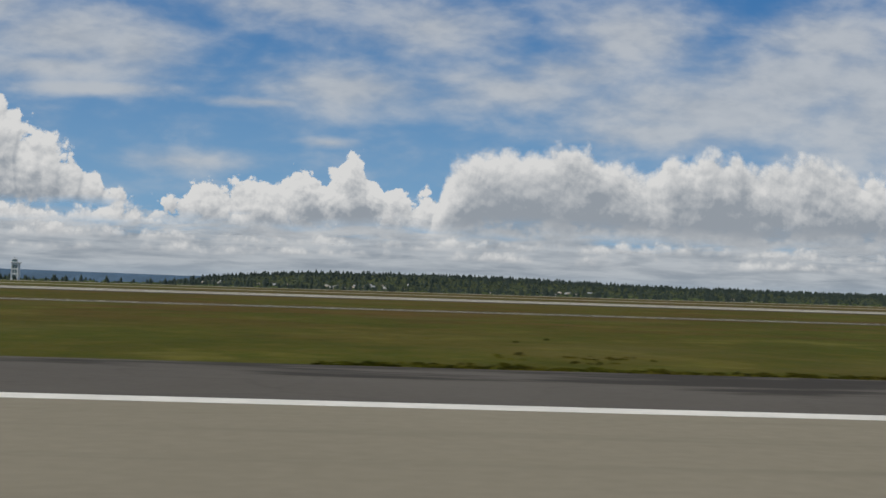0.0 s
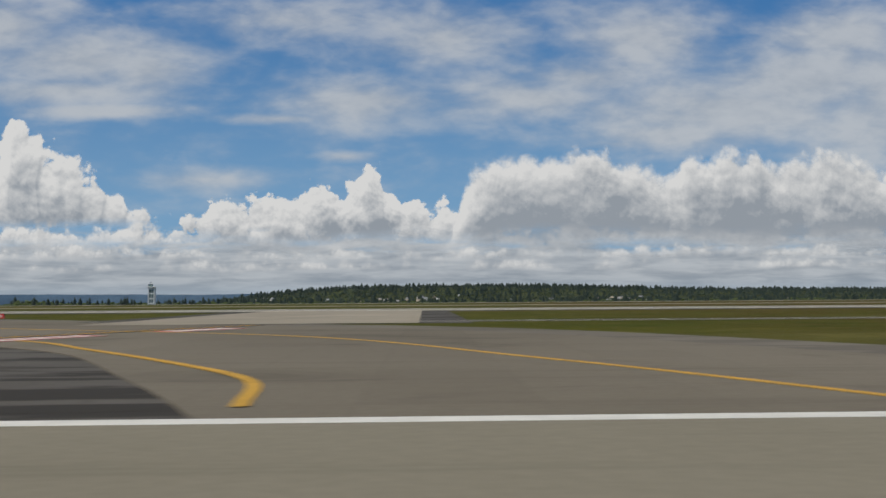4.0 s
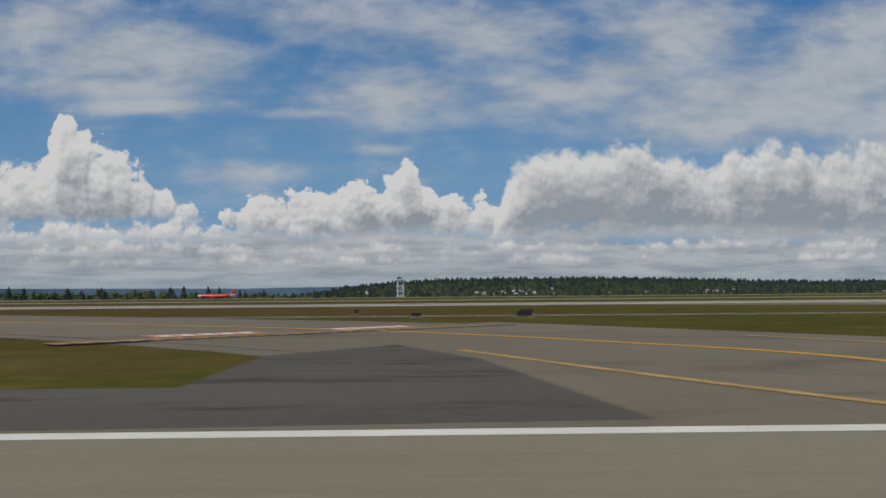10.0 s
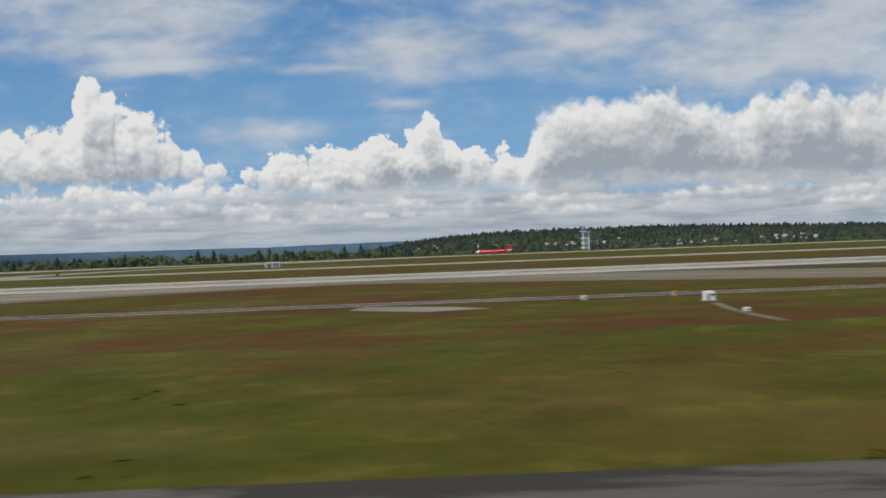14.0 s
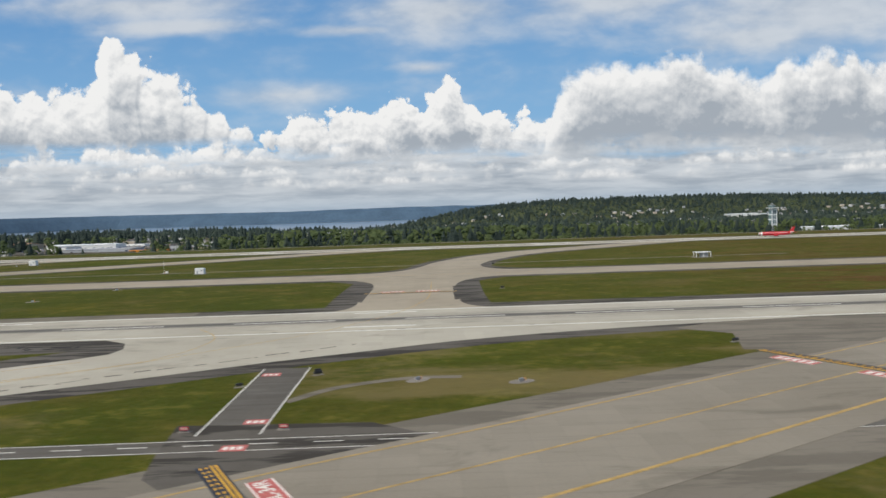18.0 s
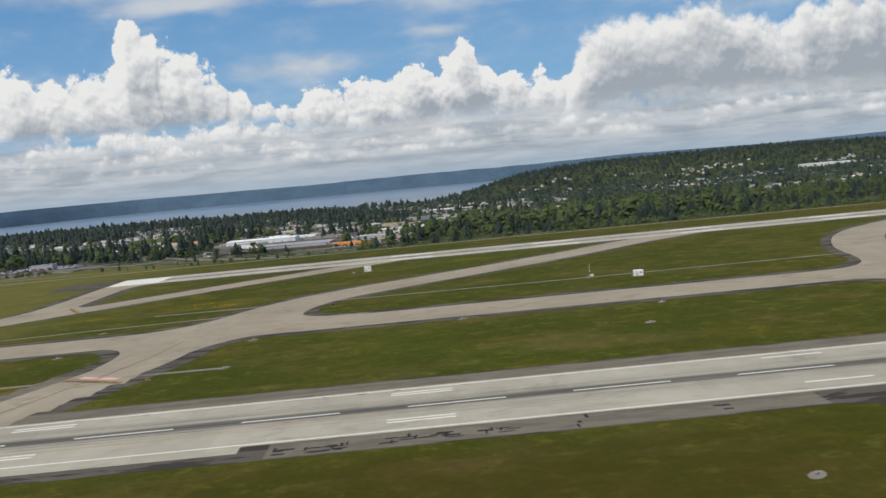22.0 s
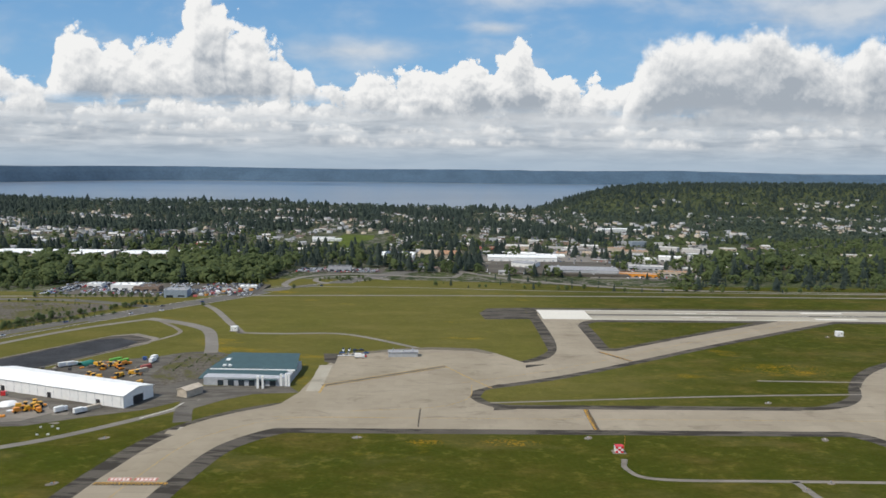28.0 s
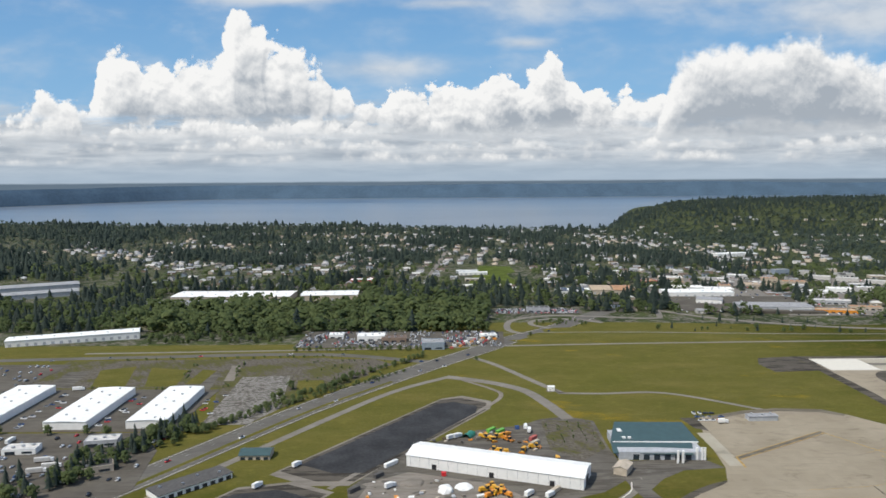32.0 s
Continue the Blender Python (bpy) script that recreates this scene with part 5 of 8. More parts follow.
# ---- airfield things ----
def sign(x, y, w, h, mat, label, turn=0.0, back="black"):
    base = empty("guidance_sign", pose(x, y, 0, 0, 0, turn), label, "sign", "airfield guidance signs")
    part("panel", one_box(w, 0.28, h, 0, 0, 0.35, 0.03), M[back], base)
    if mat != back:
        part("face", one_box(w * 0.96, 0.02, h * 0.92, 0, -0.148, 0.35 + h * 0.04), M[mat], base)
    part("back_cover", one_box(w * 0.97, 0.05, h * 0.92, 0, 0.18, 0.38), M[back], base)
    n = max(2, int(w / 1.3))
    for i in range(n):
        tb = bmesh.new()
        tube_bm(tb, (w * (-0.42 + 0.84 * i / (n - 1)), 0, 0.05), (w * (-0.42 + 0.84 * i / (n - 1)), 0, 0.38), 0.05)
        part("leg", tb, M["steel"], base)
    part("footing", one_box(w + 0.8, 1.4, 0.06, 0, 0, 0), M["gravel"], base)
    if mat in ("red_machine", "yellow_paint"):
        for i in range(4):
            part("white_bar" if mat == "red_machine" else "dark_bar", one_box(w * 0.13, 0.03, h * 0.5, w * (-0.3 + 0.2 * i), -0.165, 0.35 + h * 0.25), M["white_paint" if mat == "red_machine" else "black"], base)
    return base


for x, y, w, h, mat, label, turn in (
    (-325.7, 42.5, 1.2, 1.35, "black", "tall black-backed distance sign on a concrete footing", 70),
    (-388.6, 38.2, 1.2, 0.85, "red_machine", "square red and white sign with a dark back", -80),
    (-302, 77, 0.9, 0.8, "black", "small black-backed sign beside a service road", 60),
    (-289, 71, 0.95, 0.8, "black", "small black-backed sign beside a service road", 60),
    (-358, 125.6, 3.4, 0.95, "red_machine", "long red hold sign with white bars", 5),
    (-284, 150, 3.6, 0.95, "red_machine", "long red hold sign with white bars", 5),
    (-354.2, 38.0, 1.2, 0.85, "red_machine", "square red and white sign with a dark back", -80),
    (-554, 117, 2.4, 0.8, "black", "low dark-backed sign beside a taxiway", 10),
    (-571, 121, 1.6, 0.5, "black", "low dark-backed sign beside a taxiway", 10),
    (-582.5, 140, 0.8, 0.7, "black", "small dark-backed sign in the grass", 0),
    (-551, 138, 2.4, 0.6, "black", "low dark-backed sign in the grass", 0),
    (-695, 140, 4.2, 1.2, "yellow_paint", "broad yellow guidance sign with a dark back", -70),
    (-54, 43, 0.9, 1.25, "black", "tall black-backed distance sign on a concrete footing", 70),
    (-611.5, 45, 0.9, 1.25, "black", "tall black-backed distance sign on a concrete footing", 70),
    (-1200.2, 167, 1.6, 0.6, "black", "low dark-backed sign beside a service road", 20),
    (-1184.5, 180, 1.6, 0.6, "black", "low dark-backed sign beside a service road", 20),
    (-1201.5, 133, 1.5, 0.7, "red_machine", "low red hold sign with white bars", 0),
    (-1183.6, 132.5, 1.5, 0.7, "red_machine", "low red hold sign with white bars", 0),
    (-1305, 201.5, 2.6, 0.8, "red_machine", "low red hold sign with white bars", -55),
    (-1122, 357, 1.8, 0.8, "black", "low dark-backed sign in the grass", 0),
    (-1113, 515, 1.8, 0.8, "black", "low dark-backed sign in the grass", 0),
    (-1184, 177, 2.0, 0.7, "black", "low dark-backed sign in the grass", 30),
    (-1073.6, 201, 2.4, 0.7, "black", "low dark-backed sign in the grass", 30),
    (-1528, 507, 2.2, 0.8, "black", "low dark-backed sign in the grass", 0),
    (-1595, 345, 2.2, 0.8, "yellow_paint", "low yellow guidance sign with dark bars", 0),
):
    sign(x, y, w, h, mat, label, turn)


def hut(name, x, y, w, d, h, label, wall="white_metal", roof="roof_white", turn=0.0, open_front=False):
    """A small equipment hut: walls, an overhanging roof, a door, a vent and a slab."""
    base = empty(name, pose(x, y, 0, 0, 0, turn), label, "hut")
    part("slab", one_box(w + min(2.5, w * 0.5), d + min(2.5, d * 0.5), 0.12), M["gravel"], base)
    if open_front:
        for sx in (-1, 0, 1):
            for sy in (-1, 1):
                part("post", one_box(0.35, 0.35, h, sx * (w / 2 - 0.3), sy * (d / 2 - 0.3), 0.1), M[wall], base)
        part("back_room", one_box(w * 0.45, d * 0.7, h * 0.85, w * 0.12, 0, 0.1), M["wall_grey"], base)
    else:
        part("wall", one_box(w, d, h, 0, 0, 0.1, 0.05), M[wall], base)
        door = part("door", one_box(min(1.0, w * 0.4), 0.08, min(2.05, h * 0.8), -w * 0.22, -d / 2 - 0.03, 0.12), M["wall_grey"], base)
        part("handle", one_box(0.06, 0.08, min(0.2, h * 0.1), -w * 0.22 + min(0.36, w * 0.13), -d / 2 - 0.1, min(1.1, h * 0.45)), M["steel"], door)
        part("vent", one_box(min(0.9, w * 0.3), 0.06, min(0.6, h * 0.25), w * 0.22, -d / 2 - 0.03, h * 0.6), M["black"], base)
    part("roof", one_box(w + min(0.5, w * 0.06), d + min(0.5, d * 0.06), min(0.28, h * 0.07), 0, 0, h + 0.1, 0.03), M[roof], base)
    return base


hut("equipment_hut", -1314.5, 514, 6.0, 4.2, 3.6, "white metal equipment hut in the grass between runways")
hut("equipment_shelter", -966, 518, 10.5, 6.5, 3.4, "white open-sided shelter on posts in the grass", open_front=True)
hut("equipment_hut", -1517, 684, 6.0, 4.5, 4.2, "small white equipment hut near the far runway")
hut("gate_house", -2085, 688, 6.0, 4.5, 4.0, "small white gate house at a road fork")
hut("equipment_box", -811.5, 117, 1.5, 1.4, 1.35, "white cubic equipment box in the grass")
hut("equipment_box", -813.6, 97.7, 0.8, 0.6, 0.5, "small white equipment box in the grass")
hut("marker_box", -812.9, 129.6, 0.6, 0.6, 0.7, "bright orange marker box in the grass", "orange", "orange")
paving("gravel_pad", slab_bm([(-869, 124), (-867, 131), (-852, 124), (-846, 118), (-856, 116)], 0, 0.03), "gravel", "pale gravel pad beside a service road", "pad")
service_road("road_29", [(-812, 113), (-814, 100), (-814, 86)], 1.4, "asphalt_worn", "narrow pale gravel path")
hut("equipment_box", -829, 128, 0.8, 0.8, 0.6, "small white equipment box in the grass")
hut("equipment_box", -1065, 95.6, 1.2, 1.2, 1.0, "bright orange equipment box on a paved pad", "orange", "orange")
for x, y in ((-1068.5, 97.5), (-1067, 91.8), (-1070, 94)):
    ob = link_bm("cover_slab", one_box(1.1, 0.5, 0.14, 0, 0, 0.1, 0.03), M["roof_pale"])
    ob.matrix_basis = pose(x, y, 0, 0, 0, x % 40)
    tagged(ob, "white concrete cover slab lying on the pad", "slab", "cover slabs on the pad")
paving("pad", slab_bm([(-1074, 90), (-1061, 89), (-1060, 99), (-1066, 101), (-1074, 99)], 0, 0.1), "asphalt", "dark paved equipment pad", "pad")


def checker_hut(x, y):
    base = empty("checkered_hut", pose(x, y, 0) @ Matrix.Scale(0.82, 4), "red and white chequered equipment hut with a mast", "hut")
    part("slab", one_box(9, 7, 0.12), M["gravel"], base)
    part("wall", one_box(5.4, 4.2, 4.4, 0, 0, 0.1), M["white_metal"], base)
    for i in range(3):
        for j in range(3):
            if (i + j) % 2 == 0:
                part("red_panel", one_box(1.78, 0.06, 1.45, -1.8 + 1.8 * i, -2.12, 0.12 + 1.46 * j), M["red_machine"], base)
    part("roof", one_box(5.6, 4.4, 0.2, 0, 0, 4.5), M["red_machine"], base)
    tb = bmesh.new()
    tube_bm(tb, (4, 1.2, 0.1), (4, 1.2, 11), 0.14, 0.07)
    part("mast", tb, M["orange"], base)


checker_hut(-1797.5, 396)


def mast(x, y, h, label):
    base = empty("antenna_mast", pose(x, y, 0), label, "mast")
    tb = bmesh.new()
    tube_bm(tb, (0, 0, 0), (0, 0, h), 0.09, 0.05)
    part("pole", tb, M["white_metal"], base)
    for i in range(3):
        tb = bmesh.new()
        tube_bm(tb, (-0.6, 0, h - 0.4 - 0.9 * i), (0.6, 0, h - 0.4 - 0.9 * i), 0.03)
        part("crossarm", tb, M["white_metal"], base)
    part("cabinet", one_box(1.6, 1.0, 1.5, 1.8, 0, 0, 0.05), M["white_metal"], base)


mast(-1345, 531, 9, "thin white antenna mast with a cabinet in the grass")
mast(-1235.5, 116, 8, "thin grey approach-light mast on a concrete pad")


def sensor_mast(x, y, h):
    """A pole with a dark ring drum and white aerial boxes."""
    base = empty("sensor_mast", pose(x, y, 0, 0, 0, 25), "white aerial boxes over a dark drum on a pole", "mast", "sensor masts by the service road")
    tb = bmesh.new()
    for a in (0, 2.1, 4.2):
        tube_bm(tb, (0.7 * math.cos(a), 0.7 * math.sin(a), 0), (0.3 * math.cos(a), 0.3 * math.sin(a), h * 0.55), 0.09)
    part("pole", tb, M["steel"], base)
    tb = bmesh.new()
    tube_bm(tb, (0, 0, h * 0.5), (0, 0, h * 0.68), 1.5, 1.5, 16)
    part("drum", tb, M["black"], base, "dark ring drum")
    part("aerial_box", one_box(2.2, 1.4, 1.5, 0.6, 0, h * 0.68, 0.12), M["white_metal"], base)
    part("aerial_box", one_box(1.3, 1.2, 2.0, -0.1, 0, h * 0.68 + 1.4, 0.15), M["white_metal"], base)
    part("arm", one_box(3.6, 0.5, 0.5, 0, 0.3, h * 0.68 + 0.9, 0.08), M["white_metal"], base)


sensor_mast(-1364.4, 118, 9.6)
sensor_mast(-1392, 116, 9.6)


def tower(x, y):
    """The lookout tower: a glazed block of banded storeys, a pale stair shaft, a broad roof and a small cab."""
    base = empty("control_tower", pose(x, y, 0, 0, 0, 18), "pale green glazed tower block with white bands and broad roof", "tower")
    part("glazed_body", one_box(8.0, 7.6, 38, 0, 0, -13), M["tower_glass"], base)
    for i in range(5):
        part("band", one_box(8.8, 8.4, 1.9, 0, 0, -8 + 7.6 * i), M["white_metal"], base)
        for k in range(3):
            part("mullion", one_box(0.5, 0.3, 5.7, -3.4 + 3.4 * k, -3.9, -6.1 + 7.6 * i if i < 4 else 19.0), M["white_metal"], base)
    for sx in (-1, 1):
        part("corner_column", one_box(1.3, 1.3, 39, sx * 4.2, -3.9, -13, 0.1), M["white_metal"], base)
    part("stair_shaft", one_box(2.4, 3.6, 39, 5.6, -1, -14, 0.1), M["white_metal"], base)
    part("roof", one_box(14.5, 12, 1.0, 0.4, 0, 25.6, 0.15), M["white_metal"], base)
    part("cab", one_box(6.6, 6.6, 3.6, -1.2, 0, 26.6, 0.3), M["tower_glass"], base)
    part("cab_roof", one_box(7.6, 7.6, 0.5, -1.2, 0, 30.2, 0.15), M["white_metal"], base)
    tb = bmesh.new()
    tube_bm(tb, (-1.2, 0, 30.7), (-1.2, 0, 35), 0.35, 0.15)
    part("aerial", tb, M["steel"], base)
    part("antenna", one_box(3.4, 0.7, 1.3, -1.2, 0, 32, 0.15), M["wall_grey"], base)


M["tower_glass"] = plain("pale_green_panel", (0.15, 0.22, 0.22), 0.3)
tower(-619, 1158)


def aircraft(x, y, turn):
    """A red jet on its wheels: fuselage, swept wings, fin and engines."""
    base = empty("airliner", pose(x, y, 0.22, 0, 0, turn), "red jet airliner with a white belly standing on the far runway", "aircraft")
    bm = bmesh.new()
    last = None
    for px, r, z in ((-19, 0.15, 3.3), (-18, 1.0, 3.2), (-15, 1.8, 3.1), (-10, 2.0, 3.1), (8, 2.0, 3.1), (14, 1.3, 3.6), (19, 0.35, 4.2)):
        ring = [bm.verts.new((px, r * math.cos(a), z + r * math.sin(a))) for a in np.linspace(0, 2 * math.pi, 14, endpoint=False)]
        if last:
            for i in range(14):
                bm.faces.new((last[i], last[(i + 1) % 14], ring[(i + 1) % 14], ring[i]))
        last = ring
    bmesh.ops.recalc_face_normals(bm, faces=bm.faces[:])
    part("fuselage", bm, M["red_machine"], base)
    for s in (-1, 1):
        for name, root, tip, z, thick in (("wing", ((-4, 1.5), (3, 1.5)), ((4, 17), (6, 17)), 2.4, 0.35), ("tailplane", ((14, 0.6), (18, 0.6)), ((17, 6.5), (19, 6.5)), 4.2, 0.2)):
            q = [(root[0][0], root[0][1] * s), (root[1][0], root[1][1] * s), (tip[1][0], tip[1][1] * s), (tip[0][0], tip[0][1] * s)]
            part(name, slab_bm(q, z, z + thick), M["red_machine"], base)
        tb = bmesh.new()
        tube_bm(tb, (-5, 5.5 * s, 1.5), (-1, 5.5 * s, 1.6), 1.0, 0.8, 12)
        part("engine", tb, M["red_machine"], base)
        for k in (0.6, -12):
            tb = bmesh.new()
            tube_bm(tb, (k, 2.5 * s * (k > 0), 0.45), (k, 2.5 * s * (k > 0) + 0.35 * s, 0.45), 0.48, sides=12)
            part("wheel", tb, M["tyre"], base)
            tb = bmesh.new()
            tube_bm(tb, (k, 2.5 * s * (k > 0), 0.45), (k, 2.5 * s * (k > 0), 2.3), 0.13)
            part("gear_leg", tb, M["steel"], base)
    bm = slab_bm([(13.5, 4.2), (18.5, 4.2), (20, 9.6), (18.2, 9.6)], -0.2, 0.2)
    bmesh.ops.transform(bm, matrix=Matrix(((1, 0, 0, 0), (0, 0, 1, 0), (0, 1, 0, 0), (0, 0, 0, 1))), verts=bm.verts[:])
    part("fin", bm, M["red_machine"], base)
    for name, x0, x1, r0, r1, z0, z1 in (("nose", -19.1, -15.6, 0.5, 1.84, 3.28, 3.12), ("tail_cone", 14.5, 19.1, 1.32, 0.42, 3.65, 4.2)):
        tb = bmesh.new()
        tube_bm(tb, (x0, 0, z0), (x1, 0, z1), r0, r1, 14)
        part(name, tb, M["white_metal"], base, "white painted " + name.replace("_", " "))
    part("window_strip", one_box(25, 4.04, 0.4, -2, 0, 3.6), M["white_metal"], base)


aircraft(-792, 777, 2)


# ---- buildings ----
def gable(length, depth, height, rise, over=0.5, thick=0.35):
    bm = bmesh.new()
    prof = [(-over, height - 0.05), (depth / 2, height + rise), (depth + over, height - 0.05), (depth + over, height - thick), (depth / 2, height + rise - thick), (-over, height - thick)]
    a, b = [[bm.verts.new((x, y, z)) for y, z in prof] for x in (-over, length + over)]
    bm.faces.new(a[:2] + a[4:])
    bm.faces.new(a[1:5])
    bm.faces.new((b[:2] + b[4:])[::-1])
    bm.faces.new(b[1:5][::-1])
    for i in range(6):
        j = (i + 1) % 6
        bm.faces.new((a[i], b[i], b[j], a[j]))
    bmesh.ops.recalc_face_normals(bm, faces=bm.faces[:])
    return bm


def walls_gabled(length, depth, height, rise):
    bm = bmesh.new()
    prof = [(0, -1.5), (depth, -1.5), (depth, height - 0.3), (depth / 2, height + rise - 0.36), (0, height - 0.3)]
    a, b = [[bm.verts.new((x, y, z)) for y, z in prof] for x in (0, length)]
    bm.faces.new(a)
    bm.faces.new(b[::-1])
    for i in range(5):
        j = (i + 1) % 5
        bm.faces.new((a[i], b[i], b[j], a[j]))
    bmesh.ops.recalc_face_normals(bm, faces=bm.faces[:])
    return bm


def shed(name, x, y, along, length, depth, height, rise, wall, roof, label, category="warehouse", doors=0, vents=0, door_mat="wall_grey"):
    """A long building on its corner (x, y), its length along the bearing; walls, roof, dock doors, roof vents."""
    base = empty(name, pose(x, y, land(x, y), 0, 0, along), label, category)
    part("wall", walls_gabled(length, depth, height, rise), M[wall], base)
    part("roof", gable(length, depth, height, rise), M[roof], base)
    for i in range(doors):
        at = length * (i + 0.5) / doors
        part("dock_door", one_box(min(3.4, length / doors * 0.6), 0.12, min(3.6, height * 0.6), at, -0.05, 0), M[door_mat], base)
    for i in range(vents):
        at = length * (i + 0.5) / vents
        part("roof_vent", one_box(1.6, 1.6, 1.0, at, depth * (0.32 if i % 2 else 0.66), height + rise * 0.6, 0.1), M["steel"], base)
    return base


hangar = shed("hangar", -2213, 508, -20.6, 124, 27, 8.2, 2.8, "white_metal", "roof_white", "long white metal maintenance hangar with a low gabled roof", "hangar", 3, 0, "black")
for i in range(18):
    part("wall_rib", one_box(0.16, 0.1, 7.6, 3 + 7 * i, -0.05, 0), M["wall_grey"], hangar)
part("end_door", one_box(0.2, 9, 5.5, 124.05, 13, 0), M["black"], hangar)


def fire_station():
    base = empty("fire_station", pose(-2062, 512, 0, 0, 0, -2), "green-roofed station building with white pillars and glazed front", "station")
    part("wall", one_box(60, 46, 6.4, 30, 27, -0.5), M["wall_grey"], base)
    bm = bmesh.new()
    quad = [bm.verts.new(p) for p in ((-3, 22, 6.6), (62, 22, 6.6), (58, 54, 11.0), (6, 54, 11.0))]
    low = [bm.verts.new((v.co.x, v.co.y, v.co.z - 0.5)) for v in quad]
    bm.faces.new(quad)
    bm.faces.new(low[::-1])
    for i in range(4):
        bm.faces.new((quad[i], low[i], low[(i + 1) % 4], quad[(i + 1) % 4]))
    bmesh.ops.recalc_face_normals(bm, faces=bm.faces[:])
    part("main_roof", bm, M["roof_green"], base, "broad green standing-seam roof")
    bm = bmesh.new()
    quad = [bm.verts.new(p) for p in ((-4, 5, 4.7), (52, 2, 5.0), (56, 20, 6.9), (-3, 20, 6.9))]
    low = [bm.verts.new((v.co.x, v.co.y, v.co.z - 0.5)) for v in quad]
    bm.faces.new(quad)
    bm.faces.new(low[::-1])
    for i in range(4):
        bm.faces.new((quad[i], low[i], low[(i + 1) % 4], quad[(i + 1) % 4]))
    bmesh.ops.recalc_face_normals(bm, faces=bm.faces[:])
    part("front_roof", bm, M["roof_green"], base, "lower green standing-seam roof")
    part("fascia", one_box(62, 0.7, 1.0, 30, 21.6, 6.2), M["white_metal"], base)
    for x in (40, 43.5, 55, 58.5, 60.5):
        part("pillar", one_box(1.4, 1.4, 9.0, x, -1.5 + (x > 50) * 6, 0, 0.1), M["white_metal"], base)
    for i in range(6):
        if i > 3:
            part("rooftop_unit", one_box(2.4, 2.0, 1.3, 8 + 4 * (i - 4), 27, 7.6, 0.1), M["white_metal"], base)
        part("bay_door", one_box(4.2, 0.15, 4.2, 12 + 7.4 * i, 3.9, -0.2), M["glass"], base)
    for i in range(14):
        part("roof_seam", one_box(0.14, 0.1, 0.1, 2 + 4.4 * i, 22.2, 6.6), M["steel"], base)
    part("skylight", one_box(3.0, 6.0, 0.5, 7, 40, 9.0), M["white_metal"], base)


fire_station()
shed("carport", -2064, 486, 60, 14, 9, 5.0, 1.6, "wall_tan", "wall_tan", "tan open-ended vehicle shed with a gabled roof", "shed", 0)
shed("apron_office", -1936, 596, 2, 24, 8, 4.2, 0.5, "wall_grey", "roof_grey", "grey prefabricated office at the apron's edge", "office", 6, 3)
shed("warehouse", -2444, 590, 90, 98, -33, 7, 0.6, "white_metal", "roof_white", "white flat-roofed warehouse with dock doors", "warehouse", 10, 9)
shed("warehouse", -2510, 588, 90, 98, -35, 7, 0.6, "white_metal", "roof_white", "white flat-roofed warehouse with dock doors", "warehouse", 10, 9)
shed("warehouse", -2590, 590, 90, 105, -36, 7, 0.6, "white_metal", "roof_white", "white flat-roofed warehouse with dock doors", "warehouse", 10, 9)
shed("warehouse", -2712, 884, 20, 150, 26, 8, 0.8, "white_metal", "roof_white", "long white warehouse with a row of loading doors", "warehouse", 16, 10)
shed("warehouse", -2640, 1235, -1, 200, 62, 10, 1.0, "wall_tan", "roof_white", "very long cream warehouse behind trees", "warehouse", 14, 10)
shed("warehouse", -2668, 1196, -1, 228, 26, 7, 0.6, "wall_grey", "roof_grey", "long low grey warehouse behind trees", "warehouse", 14, 8)
shed("warehouse", -2425, 1246, 3, 96, 50, 9, 0.9, "wall_tan", "roof_white", "cream warehouse behind trees", "warehouse", 8, 6)
shed("warehouse", -3000, 1230, 28, 190, 40, 9, 0.9, "wall_grey", "roof_grey", "long grey-roofed warehouse among conifers", "warehouse", 10, 6)
shed("warehouse", -3060, 1310, 28, 210, 46, 9, 0.9, "wall_grey", "roof_grey", "long grey-roofed warehouse among conifers", "warehouse", 10, 6)
shed("office_block", -2366, 452, 46, 52, 17, 4.2, 0.3, "white_metal", "roof_dark", "low white office block with a dark flat roof", "office", 9, 4, "black")
shed("office_pavilion", -2334, 521, 0, 22, 15, 3.6, 2.4, "wall_tan", "roof_green", "small office with a hipped blue-green roof", "office", 4, 0, "glass")
solar = shed("solar_hall", -1990, 1262, -4, 58, 46, 9, 1.0, "white_metal", "roof_white", "white hall with dark solar panels on its roof", "hall", 5, 0)
for k in range(3):
    part("solar_array", box_bm(bmesh.new(), 14 + 15 * k, 23, 10.1, 11, 40, 0.25), M["solar"], solar, "dark blue solar panels")
shed("store", -1925, 1290, -6, 34, 60, 8, 3.0, "wall_tan", "roof_tan", "tan gabled store building", "store", 3)
shed("store", -1886, 1290, -6, 34, 60, 8, 3.0, "wall_tan", "roof_rust", "store building with a rust-coloured gabled roof", "store", 3)
shed("white_plant", -1803, 1270, -2, 118, 40, 8, 0.8, "white_metal", "roof_white", "white low industrial plant with loading doors", "plant", 8, 6)
shed("white_plant", -1770, 1210, -24, 40, 30, 8, 1.5, "white_metal", "roof_grey", "grey-roofed metal industrial shed among plants", "plant", 4, 2)
shed("plant", -1720, 1150, -6, 110, 44, 7, 0.6, "wall_grey", "roof_grey", "grey flat-roofed industrial plant", "plant", 8, 6)
shed("school_hall", -1450, 1975, 12, 90, 30, 9, 0.6, "white_metal", "roof_white", "long white school block on a wooded rise", "school", 10, 2)
shed("school_hall", -1370, 1990, 12, 40, 26, 7, 0.6, "wall_tan", "roof_white", "cream school block on a wooded rise", "school", 4, 2)
shed("school_hall", -2150, 1560, 0, 60, 16, 6, 0.5, "white_metal", "roof_white", "white school block beside a playing field", "school", 6, 2)
